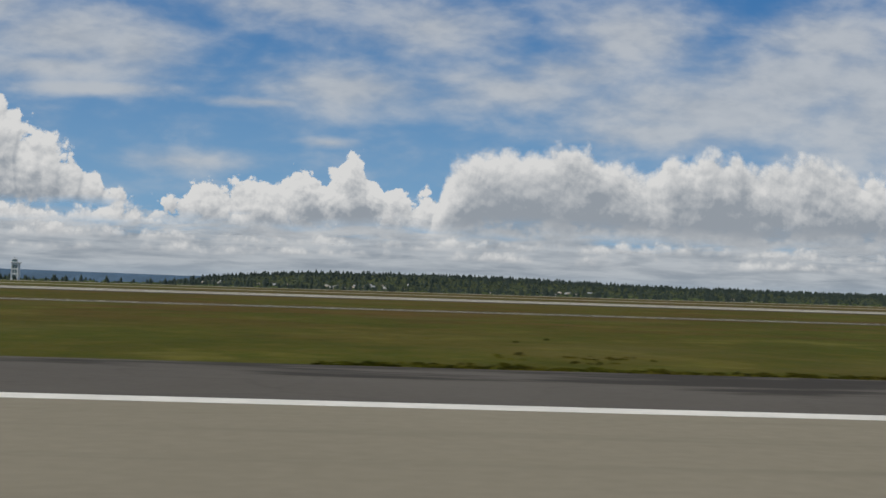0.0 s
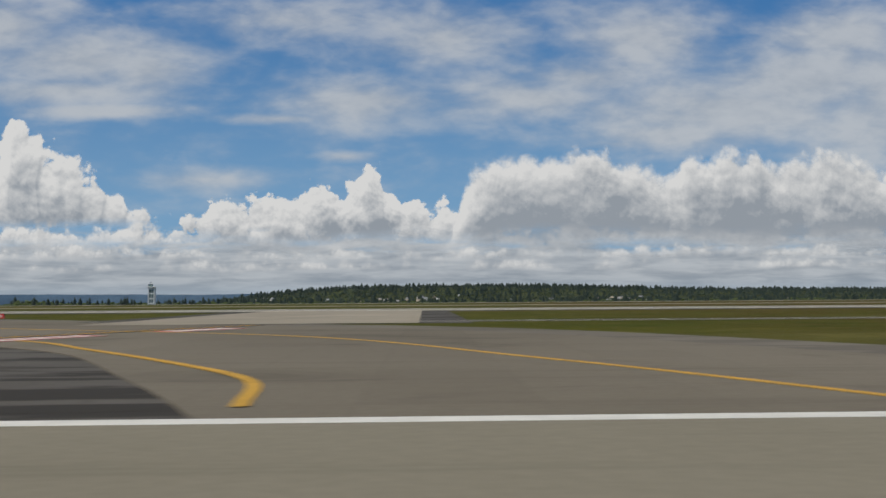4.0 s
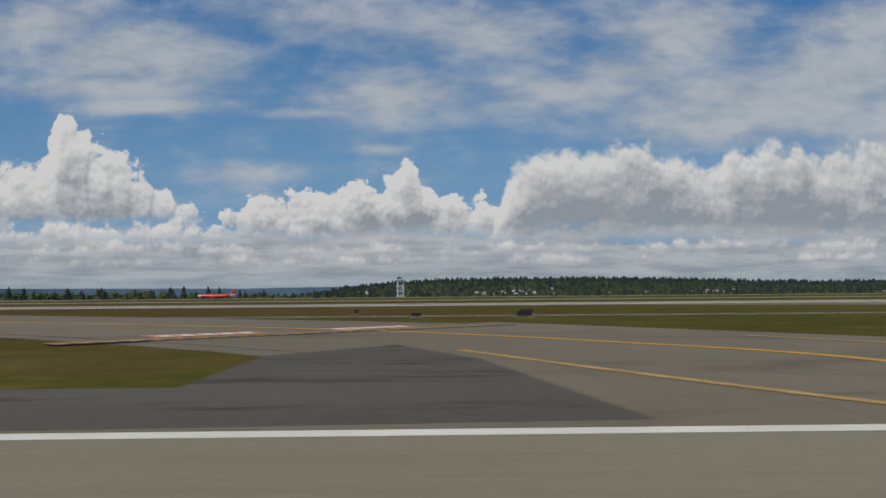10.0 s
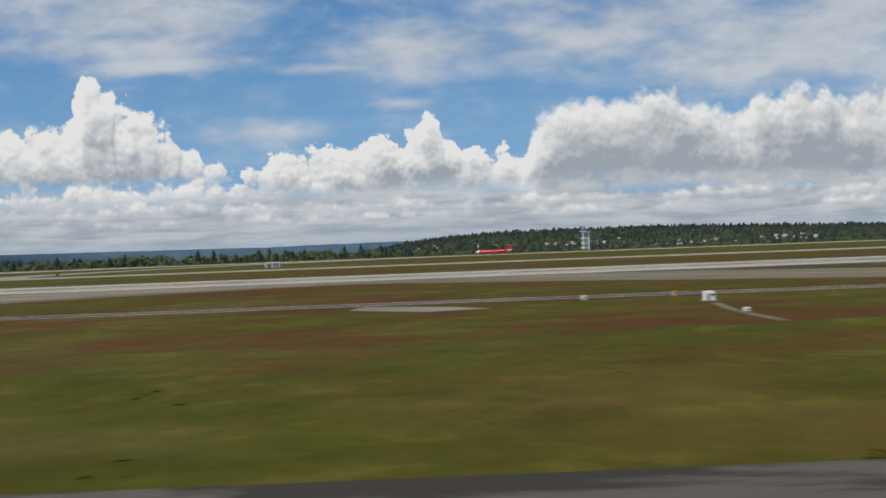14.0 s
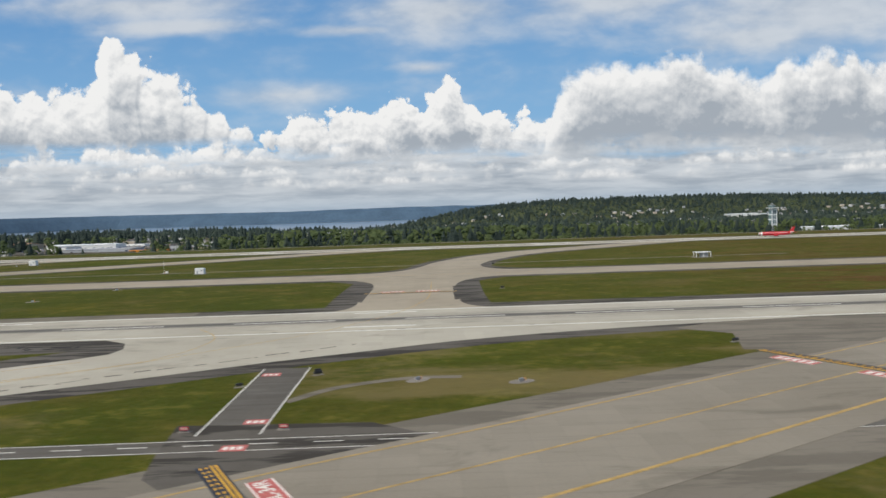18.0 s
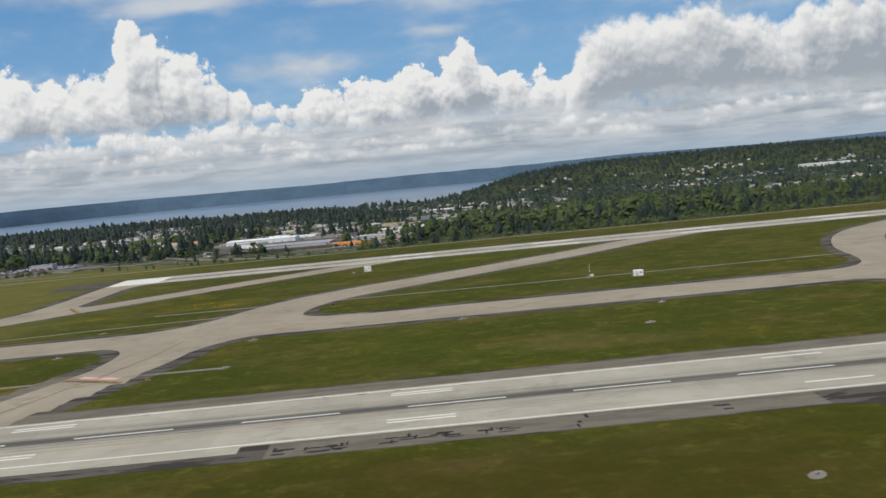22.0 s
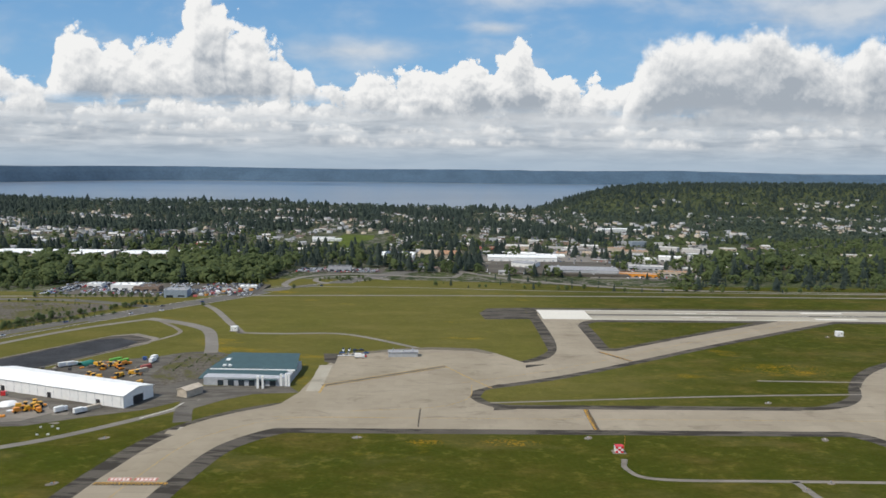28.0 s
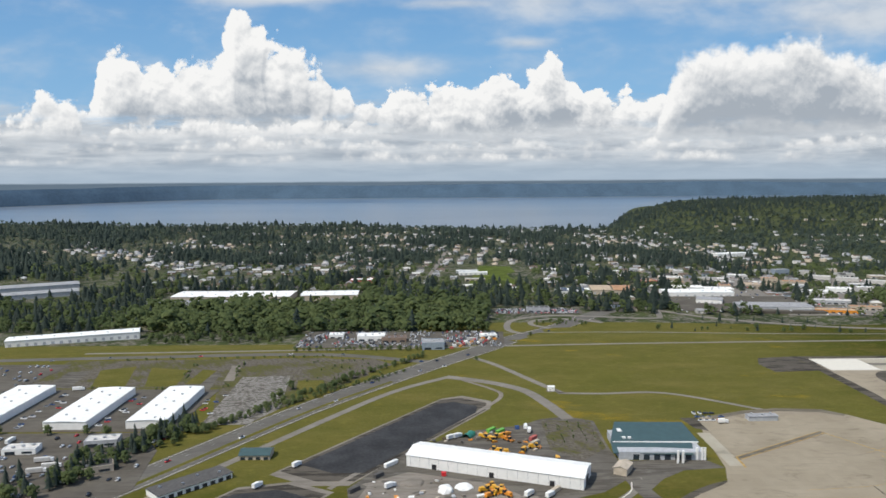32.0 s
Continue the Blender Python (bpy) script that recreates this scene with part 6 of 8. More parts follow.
shed("school_hall", -2155, 1590, 0, 46, 14, 6, 0.5, "wall_grey", "roof_white", "white school block beside a playing field", "school", 6, 2)
shed("hall", -20, 2820, -3, 120, 40, 16, 1.0, "white_metal", "roof_white", "large white institutional block on a wooded hillside", "hall", 12, 4, "glass")
shed("hall", 120, 2850, -3, 60, 30, 12, 1.0, "white_metal", "roof_white", "white institutional block on a wooded hillside", "hall", 6, 2, "glass")
shed("terminal_shed", -560, 1190, 2, 90, 26, 6, 1.0, "white_metal", "roof_white", "long low white-roofed building beside the tower", "shed", 6, 2)
shed("depot", -430, 1180, -2, 60, 24, 6, 1.0, "wall_grey", "roof_white", "low white-roofed depot behind the far runway", "depot", 4, 2)


# ---- vehicles ----
def car(mat, name="car", label="parked car", long=4.5, tall=1.45):
    base = empty(name, pose(0, 0, 0), label, "car", "parked cars")
    bm = one_box(long, 1.8, tall * 0.5, 0, 0, 0.32, 0.12)
    part("body", bm, M[mat], base)
    bm = one_box(long * 0.52, 1.62, tall * 0.42, -long * 0.04, 0, 0.32 + tall * 0.5)
    for v in bm.verts:
        if v.co.z > 0.5 + tall * 0.5:
            v.co.x *= 0.76
            v.co.y *= 0.86
    part("cabin", bm, M["glass"], base)
    for sx in (-1, 1):
        for sy in (-1, 1):
            tb = bmesh.new()
            tube_bm(tb, (sx * long * 0.31, sy * 0.72, 0.33), (sx * long * 0.31, sy * 0.92, 0.33), 0.33, sides=8)
            part("wheel", tb, M["tyre"], base)
    return base


def truck(mat, box_mat, label, long=9.0, name="truck"):
    base = empty(name, pose(0, 0, 0), label, "truck")
    part("cab", one_box(2.2, 2.4, 2.5, long / 2 - 1.1, 0, 0.7, 0.15), M[mat], base)
    part("windscreen", one_box(0.08, 2.1, 0.9, long / 2 + 0.02, 0, 2.0), M["glass"], base)
    part("box", one_box(long - 2.6, 2.5, 2.9, -1.3, 0, 0.95, 0.06), M[box_mat], base)
    part("chassis", one_box(long - 0.6, 1.2, 0.35, -0.2, 0, 0.55), M["black"], base)
    for x in (long / 2 - 1.3, -long / 2 + 2.6, -long / 2 + 1.3):
        for s in (-1, 1):
            tb = bmesh.new()
            tube_bm(tb, (x, s * 0.85, 0.5), (x, s * 1.2, 0.5), 0.5, sides=10)
            part("wheel", tb, M["tyre"], base)
    return base


def plough(mat, label, name="snow_plough"):
    """A yellow airfield machine: chassis, cab, hopper, broad blade, big wheels."""
    base = empty(name, pose(0, 0, 0), label, "machine", "yellow machines in the yard")
    part("chassis", one_box(8.2, 2.2, 0.8, 0, 0, 0.9, 0.1), M[mat], base)
    part("cab", one_box(2.0, 2.3, 2.2, 2.2, 0, 1.6, 0.15), M["glass"], base)
    part("cab_roof", one_box(2.2, 2.4, 0.25, 2.2, 0, 3.8, 0.05), M[mat], base)
    part("hopper", one_box(3.6, 2.4, 1.7, -1.8, 0, 1.7, 0.2), M[mat], base)
    bm = one_box(0.35, 4.6, 1.5, 5.2, 0, 0.2, 0.1)
    bmesh.ops.rotate(bm, verts=bm.verts[:], cent=(5.2, 0, 0.9), matrix=Matrix.Rotation(radians(18), 3, "Y"))
    part("blade", bm, M["orange"], base)
    part("push_arm", one_box(1.6, 0.7, 0.4, 4.4, 0, 0.8), M["steel"], base)
    for x in (2.4, -2.6):
        for s in (-1, 1):
            tb = bmesh.new()
            tube_bm(tb, (x, s * 0.9, 0.75), (x, s * 1.4, 0.75), 0.75, sides=12)
            part("wheel", tb, M["tyre"], base)
    return base


M["car_white"] = plain("white_car_paint", (0.75, 0.75, 0.75), 0.25)
M["car_silver"] = plain("silver_car_paint", (0.45, 0.46, 0.48), 0.25, 0.4)
M["car_dark"] = plain("dark_car_paint", (0.03, 0.03, 0.04), 0.25)
M["car_blue"] = plain("blue_car_paint", (0.05, 0.10, 0.25), 0.25)
M["container_green"] = plain("green_container_paint", (0.03, 0.20, 0.14), 0.5)
M["lime"] = plain("lime_green_paint", (0.14, 0.42, 0.05), 0.5)
rng = random.Random(7)
FLEET = [car("car_white", label="white car parked on grey asphalt"), car("car_silver", label="silver car parked on grey asphalt"), car("car_dark", label="dark car parked on grey asphalt"), car("red_machine", label="red car parked on grey asphalt"), car("car_blue", label="blue car parked on grey asphalt"), car("car_white", "van", "white van parked on grey asphalt", 5.2, 2.1)]


def drop(template, x, y, turn, first={}):
    m = pose(x, y, land(x, y) + 0.1, 0, 0, turn)
    if id(template) not in first:
        first[id(template)] = True
        template.matrix_basis = m
        return template
    return copy_thing(template, m)


# cars on the roads and in the nearest lots
for t, lane in ((0.10, 6), (0.18, -6), (0.26, 7), (0.33, -5), (0.40, 6), (0.45, -7), (0.52, 5), (0.60, -6), (0.66, 6), (0.72, -5), (0.8, 6), (0.9, -6)):
    knots = curve_points([(-2470, 380), (-2405, 470), (-2308, 635), (-2215, 765), (-2120, 885), (-1975, 1083)], 10)
    i = min(len(knots) - 2, int(t * (len(knots) - 1)))
    d = (knots[i + 1] - knots[i]).normalized()
    p = knots[i] + Vector((-d.y, d.x)) * lane
    drop(rng.choice(FLEET), p.x, p.y, math.degrees(math.atan2(d.y, d.x)))
for x, y in ((-2300, 839), (-2360, 836), (-2460, 834), (-2560, 829), (-2210, 797), (-2185, 782), (-2620, 818)):
    drop(rng.choice(FLEET), x, y + rng.choice((-3, 3)), 4)
for i in range(13):
    drop(FLEET[i % 6], -1975 + 5 * (i % 5), 598 + 9 * (i % 3), 4 + 90 * (i % 2))
for i in range(20):
    for x in (-2470, -2400, -2540):
        if rng.random() < 0.55:
            drop(rng.choice(FLEET), x + rng.uniform(-2, 14), 592 + 4.8 * i, rng.choice((0, 4, 178)))
tanker = truck("car_white", "white_metal", "white box truck parked by the pond", 8)
for x, y, a in ((-2290, 508, 60), (-2309, 473, 60), (-2222, 471, 40), (-2133, 457, 50), (-2120, 455, 50), (-1959, 592, 0), (-2121, 583, 80), (-2119, 575, 80), (-2176, 563, 40), (-2181, 560, 40)):
    drop(tanker, x, y, a)
yellow, orange_m = plough("yellow_machine", "yellow airfield snow plough with a broad blade"), plough("orange", "orange airfield sweeper with a broad blade", "sweeper")
for i, (x, y) in enumerate(((-2158, 456), (-2154, 460), (-2150, 463), (-2155, 468), (-2147, 457), (-2148, 533), (-2143, 530), (-2144, 562), (-2139, 565), (-2128, 533), (-2106, 514), (-2150, 556), (-2138, 556), (-2156, 562), (-2120, 540), (-2161, 464))):
    drop(yellow if i % 4 else orange_m, x, y, 40 + 23 * i)


def tank_drum(x, y, mat, label):
    """A half-round shelter."""
    bm = bmesh.new()
    n = 12
    for r, flip in ((3.4, 1), (3.2, -1)):
        rows = [[bm.verts.new((px, r * math.cos(a), r * math.sin(a))) for a in np.linspace(0, math.pi, n)] for px in (-5, 5)]
        for i in range(n - 1):
            bm.faces.new((rows[0][i], rows[0][i + 1], rows[1][i + 1], rows[1][i]))
    ob = empty("arched_shelter", pose(x, y, 0, 0, 0, 60), label, "shelter")
    part("shell", bm, M[mat], ob)
    part("back_wall", one_box(0.2, 6.2, 3.0, 4.9, 0, 0), M[mat], ob)


tank_drum(-2167, 566, "container_green", "dark green half-round shelter in the yard")


def heap(x, y, r, h, mat, label, name="mound"):
    bm = bmesh.new()
    bmesh.ops.create_icosphere(bm, subdivisions=3, radius=1.0)
    for v in bm.verts:
        k = 1 + 0.22 * noise.noise(v.co * 2.1 + Vector((x, y, 0)))
        v.co = Vector((v.co.x * r * k, v.co.y * r * k, max(-0.2, v.co.z) * h * k))
    ob = link_bm(name, bm, M[mat])
    ob.matrix_basis = pose(x, y, 0.03)
    return tagged(ob, label, "heap")


heap(-2186, 465, 5.0, 4.2, "white_metal", "white sheeted heap in the works yard")
heap(-2174, 471, 6.0, 2.0, "white_metal", "low white sheeted heap in the works yard")
heap(-2208, 479, 8.0, 1.6, "gravel", "low heap of pale gravel in the works yard")
heap(-2195, 470, 7.0, 0.9, "gravel", "low heap of pale gravel in the works yard")
CARGO = ((-2224, 509, 12, "white_metal", "white site container standing in the works yard"), (-2231, 489, 8, "roof_dark", "dark grey site cabin beside a works yard"), (-2245, 466, 9, "roof_dark", "dark grey site cabin beside a works yard"), (-2117, 461, 14, "wall_tan", "tan site container standing in the works yard"), (-2187, 490, 3, "red_machine", "red machine by the hangar wall"), (-2142, 574, 9, "lime", "lime green boom lift folded in the yard"), (-2149, 577, 9, "lime", "lime green boom lift folded in the yard"), (-2128, 582, 3, "car_blue", "blue skip in the yard"), (-2180, 540, 6, "roof_dark", "dark site cabin standing in the yard"), (-2118, 548, 10, "wall_tan", "stack of tan planks in the yard"), (-2118, 558, 8, "red_paint", "stack of red barriers in the yard"))
for x, y, w, mat, label in CARGO:
    base = empty("site_container", pose(x, y, 0.04, 0, 0, 50 if w > 5 else 10), label, "container")
    part("body", one_box(w, 2.6, 2.7, 0, 0, 0.1, 0.08), M[mat], base)
    part("door", one_box(0.08, 2.2, 2.3, w / 2 + 0.03, 0, 0.25), M["steel"], base)
    for s in (-1, 1):
        part("skid", one_box(w, 0.25, 0.12, 0, s * 1.0, 0), M["black"], base)
for i in range(9):
    ob = link_bm("concrete_block", one_box(4.5, 1.0, 1.0, 0, 0, 0.04, 0.1), M["gravel"])
    ob.matrix_basis = pose(-2232 + 6.5 * i, 447 - 1.9 * i + (i % 2), 0.02, 0, 0, -16 + 5 * (i % 3))
    tagged(ob, "pale concrete barrier block lying in a row", "block", "row of barrier blocks")

for x, y in ((-2131, 429), (-2125, 430.5), (-2120, 427), (-2127, 417), (-2121, 417.5)):
    ob = link_bm("marker_block", one_box(1.3, 1.0, 0.8, 0, 0, 0, 0.12), M["roof_pale"])
    ob.matrix_basis = pose(x, y, 0, 0, 0, x * 7 % 50)
    tagged(ob, "small white concrete block lying in the grass", "block", "white blocks in the grass")

# the ponds below the highway
for name, pts in (("pond", [(-2300, 500), (-2272, 482), (-2247, 482), (-2150, 632), (-2148, 652), (-2172, 668), (-2190, 660)]), ("pond", [(-2400, 350), (-2340, 330), (-2262, 462), (-2290, 478), (-2322, 470)])):
    rim = paving(name, slab_bm(pts, 0, 0.03), "asphalt", "dark lined storm-water basin beside the highway", "pond")
    c = sum((Vector(p) for p in pts), Vector((0, 0))) / len(pts)
    part("rim_track", slab_bm([tuple(c + (Vector(p) - c) * 1.07) for p in pts], 0, 0.024), M["gravel"], rim, "pale gravel track round the basin")
    part("water_sheet", slab_bm([tuple(c + (Vector(p) - c) * 0.86) for p in pts], 0, 0.06), M["pond_water"], rim, "dark still water")

# dirt, tracks and rubble in the works yard
yard_dice = random.Random(41)
for k in range(30):
    cx, cy = yard_dice.uniform(-2236, -2120), yard_dice.uniform(436, 482)
    if cy > 496 - 0.37 * (cx + 2211) - 8:
        continue
    size = yard_dice.uniform(2.5, 9)
    ring = [(cx + size * yard_dice.uniform(0.6, 1.2) * math.cos(a), cy + 0.6 * size * yard_dice.uniform(0.6, 1.2) * math.sin(a)) for a in np.arange(0, 6.2, 0.7)]
    part("dirt_patch", slab_bm(ring, 0, 0.040 + 0.0012 * k), M[yard_dice.choice(("gravel", "yard", "road", "asphalt_worn", "gravel"))], W["work_area"])
for k in range(34):
    s = yard_dice.uniform(0.5, 1.6)
    ob = link_bm("rubble_block", one_box(s * yard_dice.uniform(0.8, 2.2), s, s * 0.7, 0, 0, 0, 0.06), M[yard_dice.choice(("gravel", "roof_pale", "white_metal", "road"))])
    ob.matrix_basis = pose(yard_dice.uniform(-2238, -2180), yard_dice.uniform(430, 444) if k % 2 else yard_dice.uniform(446, 486), 0.07, 0, 0, yard_dice.uniform(0, 180))
    tagged(ob, "pale lump of broken concrete in the yard", "rubble", "rubble in the works yard")


# ---- trees ----
def tri_mesh(name, verts, tris, mat):
    mesh = bpy.data.meshes.new(name)
    verts, tris = np.asarray(verts, np.float32), np.asarray(tris, np.int32)
    mesh.vertices.add(len(verts))
    mesh.vertices.foreach_set("co", verts.ravel())
    mesh.loops.add(tris.size)
    mesh.loops.foreach_set("vertex_index", tris.ravel())
    mesh.polygons.add(len(tris))
    mesh.polygons.foreach_set("loop_start", np.arange(0, tris.size, 3, dtype=np.int32))
    mesh.update(calc_edges=True)
    mesh.materials.append(M[mat])
    return mesh


def conifer_shape(seed, tiers=6, sides=7):
    """A unit conifer crown: ragged drooping tiers of branches, wider below."""
    r = random.Random(seed)
    verts, tris = [], []
    for k in range(tiers):
        low, high = 0.10 + 0.78 * k / tiers, 0.10 + 0.78 * (k + 1.75) / tiers
        rad = 0.19 * (1 - k / tiers) ** 0.85 + 0.018
        top = len(verts)
        lean = r.uniform(-0.012, 0.012)
        verts.append((lean, -lean, min(1.0, high)))
        turn = r.uniform(0, 6.28)
        for i in range(sides * 2):
            a = turn + math.pi * i / sides
            q = rad * (r.uniform(0.85, 1.25) if i % 2 == 0 else r.uniform(0.42, 0.62))
            verts.append((q * math.cos(a), q * math.sin(a), low + (0.0 if i % 2 == 0 else 0.05) + r.uniform(-0.02, 0.02)))
        for i in range(sides * 2):
            tris.append((top, top + 1 + i, top + 1 + (i + 1) % (sides * 2)))
    return np.array(verts), np.array(tris)


def broad_shape(seed, clumps=24, size=(0.07, 0.15)):
    """A unit broadleaf crown: uneven clumps of leaves round the limbs, with gaps."""
    r = random.Random(seed)
    verts, tris = [], []
    for k in range(clumps):
        a, h = r.uniform(0, 6.28), 0.22 + 0.74 * r.random() ** 0.8
        d = r.uniform(0.12, 0.40) * math.sin(math.pi * min(0.97, max(0.15, h * 0.93))) ** 0.7
        c = np.array((d * math.cos(a), d * math.sin(a), h))
        s = r.uniform(*size)
        out = Vector((math.cos(a) * 0.8, math.sin(a) * 0.8, 0.25 + h)).normalized()
        turn = out.to_track_quat("Z", "Y").to_matrix()
        spin = r.uniform(0, 6.28)
        n = len(verts)
        sides = r.choice((4, 5))
        for q in range(sides):
            g = s * r.uniform(0.75, 1.35)
            p = turn @ Vector((g * math.cos(spin + 6.283 * q / sides), g * math.sin(spin + 6.283 * q / sides), -0.45 * s))
            verts.append(tuple(c + np.array(p)))
        verts.append(tuple(c + np.array(turn @ Vector((0, 0, s * r.uniform(0.5, 0.9))))))
        tris += [(n + q, n + (q + 1) % sides, n + sides) for q in range(sides)]
    return np.array(verts), np.array(tris)


CONES = [conifer_shape(i) for i in range(5)]
LOW_CONES = [conifer_shape(20 + i, 4, 4) for i in range(4)]
CROWNS = [broad_shape(40 + i) for i in range(5)]
LOW_CROWNS = [broad_shape(60 + i, 13, (0.11, 0.19)) for i in range(4)]


def trunk_bm(h, r, limbs=0):
    bm = bmesh.new()
    tube_bm(bm, (0, 0, -0.3), (0, 0, h), r, r * 0.45, 7)
    for i in range(limbs):
        a = i * 2.4
        tube_bm(bm, (0, 0, h * (0.5 + 0.1 * i)), (h * 0.35 * math.cos(a), h * 0.35 * math.sin(a), h * (0.95 + 0.08 * i)), r * 0.4, r * 0.15, 5)
    return bm


def tree(kind, seed, label):
    base = empty("conifer" if kind == "cone" else "broadleaf_tree", pose(0, 0, 0), label, "tree", "trees along the highway")
    shape = (CONES if kind == "cone" else [broad_shape(100 + seed, 70, (0.05, 0.12))])[seed % 5 if kind == "cone" else 0]
    part("trunk", trunk_bm(4.0 if kind == "cone" else 5.0, 0.3, 0 if kind == "cone" else 4), M["bark"], base)
    crown = new("crown", tri_mesh("crown", shape[0] * (14, 14, 14) if kind == "cone" else shape[0] * (11, 11, 10), shape[1], "conifer" if kind == "cone" else "leaf"))
    crown.parent = base
    return base


TREES = [tree("cone", i, "dark green conifer with drooping branches") for i in range(3)] + [tree("broad", i, "leafy green broadleaf tree") for i in range(4)]
rng = random.Random(11)
placed = {}


SHRUBS = []


def plant(i, x, y, size):
    if i > 2 and size < 0.46:       # low bushes grow into one another
        SHRUBS.append((x, y, size))
        return
    m = pose(x, y, land(x, y), 0, 0, rng.uniform(0, 360)) @ Matrix.Scale(size, 4)
    if i not in placed:
        placed[i] = True
        TREES[i].matrix_basis = m
    else:
        made = copy_thing(TREES[i], m)
        made.matrix_basis = m


hw = curve_points([(-2470, 380), (-2405, 470), (-2308, 635), (-2215, 765), (-2120, 885), (-1975, 1083)], 40)
for k, p in enumerate(hw):
    if 18 < k < 135 and rng.random() < 0.85:
        near = 1 - smooth(20, 80, k)
        plant(rng.choice((0, 1, 3, 4, 5, 6)) if near > 0.4 else rng.choice((3, 4, 5, 6)), p.x - 22 - rng.uniform(0, 6 + 22 * near), p.y + 14 + rng.uniform(0, 10), rng.uniform(0.42, 0.66) + 0.75 * near * rng.uniform(0.5, 1.0))
for i in range(62):
    u = rng.random()
    plant(rng.choice((0, 1, 2, 5, 3)), -2452 + 66 * u + rng.uniform(-12, 6), 470 + 118 * u + rng.uniform(-6, 22), rng.uniform(0.7, 1.3))
for x, y, s in ((-2278, 735, 0.9), (-2284, 720, 1.0), (-2291, 700, 0.9), (-2300, 690, 0.7), (-2262, 762, 0.6), (-2150, 806, 0.5), (-2075, 935, 0.6)):
    plant(3, x, y, s)
for i in range(34):
    plant(rng.choice((3, 1, 5, 4)), -1900 + 15 * i + rng.uniform(-6, 6), 985 + rng.uniform(-14, 40), rng.uniform(0.35, 0.9))

shrub_rng = random.Random(8)
for k in range(46):
    u = k / 45
    x, y = -2381 + (-2224 + 2381) * u + shrub_rng.uniform(-2, 2), 573 + (757 - 573) * (u ** 0.92) + shrub_rng.uniform(-2, 2)
    plant(shrub_rng.choice((3, 4, 5, 6)), x - 2, y + 4, shrub_rng.uniform(0.30, 0.46) + 0.35 * (1 - u) * shrub_rng.random())
for x, y, s in ((-2337, 672, 0.95), (-2332, 698, 1.0), (-2341, 664, 0.8), (-2470, 484, 1.3), (-2476, 478, 1.1), (-2421, 522, 1.15), (-2412, 548, 1.2), (-2409, 538, 1.1), (-2404, 586, 1.1), (-2402, 606, 1.2), (-2396, 598, 1.0), (-2408, 570, 1.25), (-2414, 562, 0.9), (-2390, 590, 0.9), (-2386, 578, 0.85), (-2452, 574, 0.9), (-2470, 578, 0.8), (-2500, 576, 0.9), (-2540, 578, 0.8)):
    plant(shrub_rng.choice((0, 1, 2)) if s > 1.05 else shrub_rng.choice((3, 5)), x, y, s)
for k in range(40):
    plant(shrub_rng.choice((3, 4, 5, 6)), shrub_rng.uniform(-2330, -2250), shrub_rng.uniform(720, 812), shrub_rng.uniform(0.16, 0.36))
for k in range(26):
    plant(shrub_rng.choice((3, 4, 5, 6)), -2360 + 6 * k + shrub_rng.uniform(-3, 3), 856 + shrub_rng.uniform(-4, 4), shrub_rng.uniform(0.4, 0.7))
for k in range(30):
    plant(shrub_rng.choice((3, 4, 5, 6)), shrub_rng.uniform(-2060, -1985), shrub_rng.uniform(1012, 1056), shrub_rng.uniform(0.25, 0.6))

for k in range(22):
    plant(shrub_rng.choice((3, 4, 5, 6)), -1850 + shrub_rng.uniform(-34, 34), 1155 + shrub_rng.uniform(-22, 22), shrub_rng.uniform(0.6, 1.05))
for x, y, s in ((-1790, 1052, 1.3), (-1808, 1070, 0.7), (-1762, 1060, 0.8), (-1735, 1066, 0.6), (-1700, 1052, 0.75), (-1660, 1060, 0.6), (-1630, 1048, 0.5)):
    plant(shrub_rng.choice((0, 1, 2)), x, y, s)

for k in range(70):
    plant(shrub_rng.choice((3, 4, 5, 6)), shrub_rng.uniform(-2552, -2378), shrub_rng.uniform(898, 960), shrub_rng.uniform(0.55, 1.0))
KEEP_CLEAR = []      # rectangles where no tree stands: x0, y0, x1, y1
for r in ((-2145, 1400, -2010, 1720), (-2000, 1255, -1830, 1360), (-1815, 1140, -1600, 1320), (-2110, 1100, -1970, 1155), (-2370, 868, -2105, 962), (-2670, 1190, -2320, 1305), (-2720, 870, -2560, 985), (-2120, 880, -1900, 1110), (-2160, 1540, -2085, 1615), (-1470, 1960, -1320, 2025), (-650, 1080, -590, 1120), (-580, 1150, -360, 1225), (-3080, 1225, -2800, 1480)):
    KEEP_CLEAR.append(r)
KEEP_CLEAR += [(-1760, 1330, -1655, 1365), (-1670, 1115, -1490, 1180), (-1580, 1195, -1510, 1235), (-1560, 1280, -1405, 1345), (-1625, 1370, -1480, 1455), (-1440, 1380, -1290, 1520), (-1520, 1580, -1390, 1615), (-1210, 1385, -975, 1425), (-1780, 1415, -1700, 1500)]


def clear_here(x, y, m=4):
    return any(a - m < x < c + m and b - m < y < d + m for a, b, c, d in KEEP_CLEAR)


HOUSES = []
rng = random.Random(23)
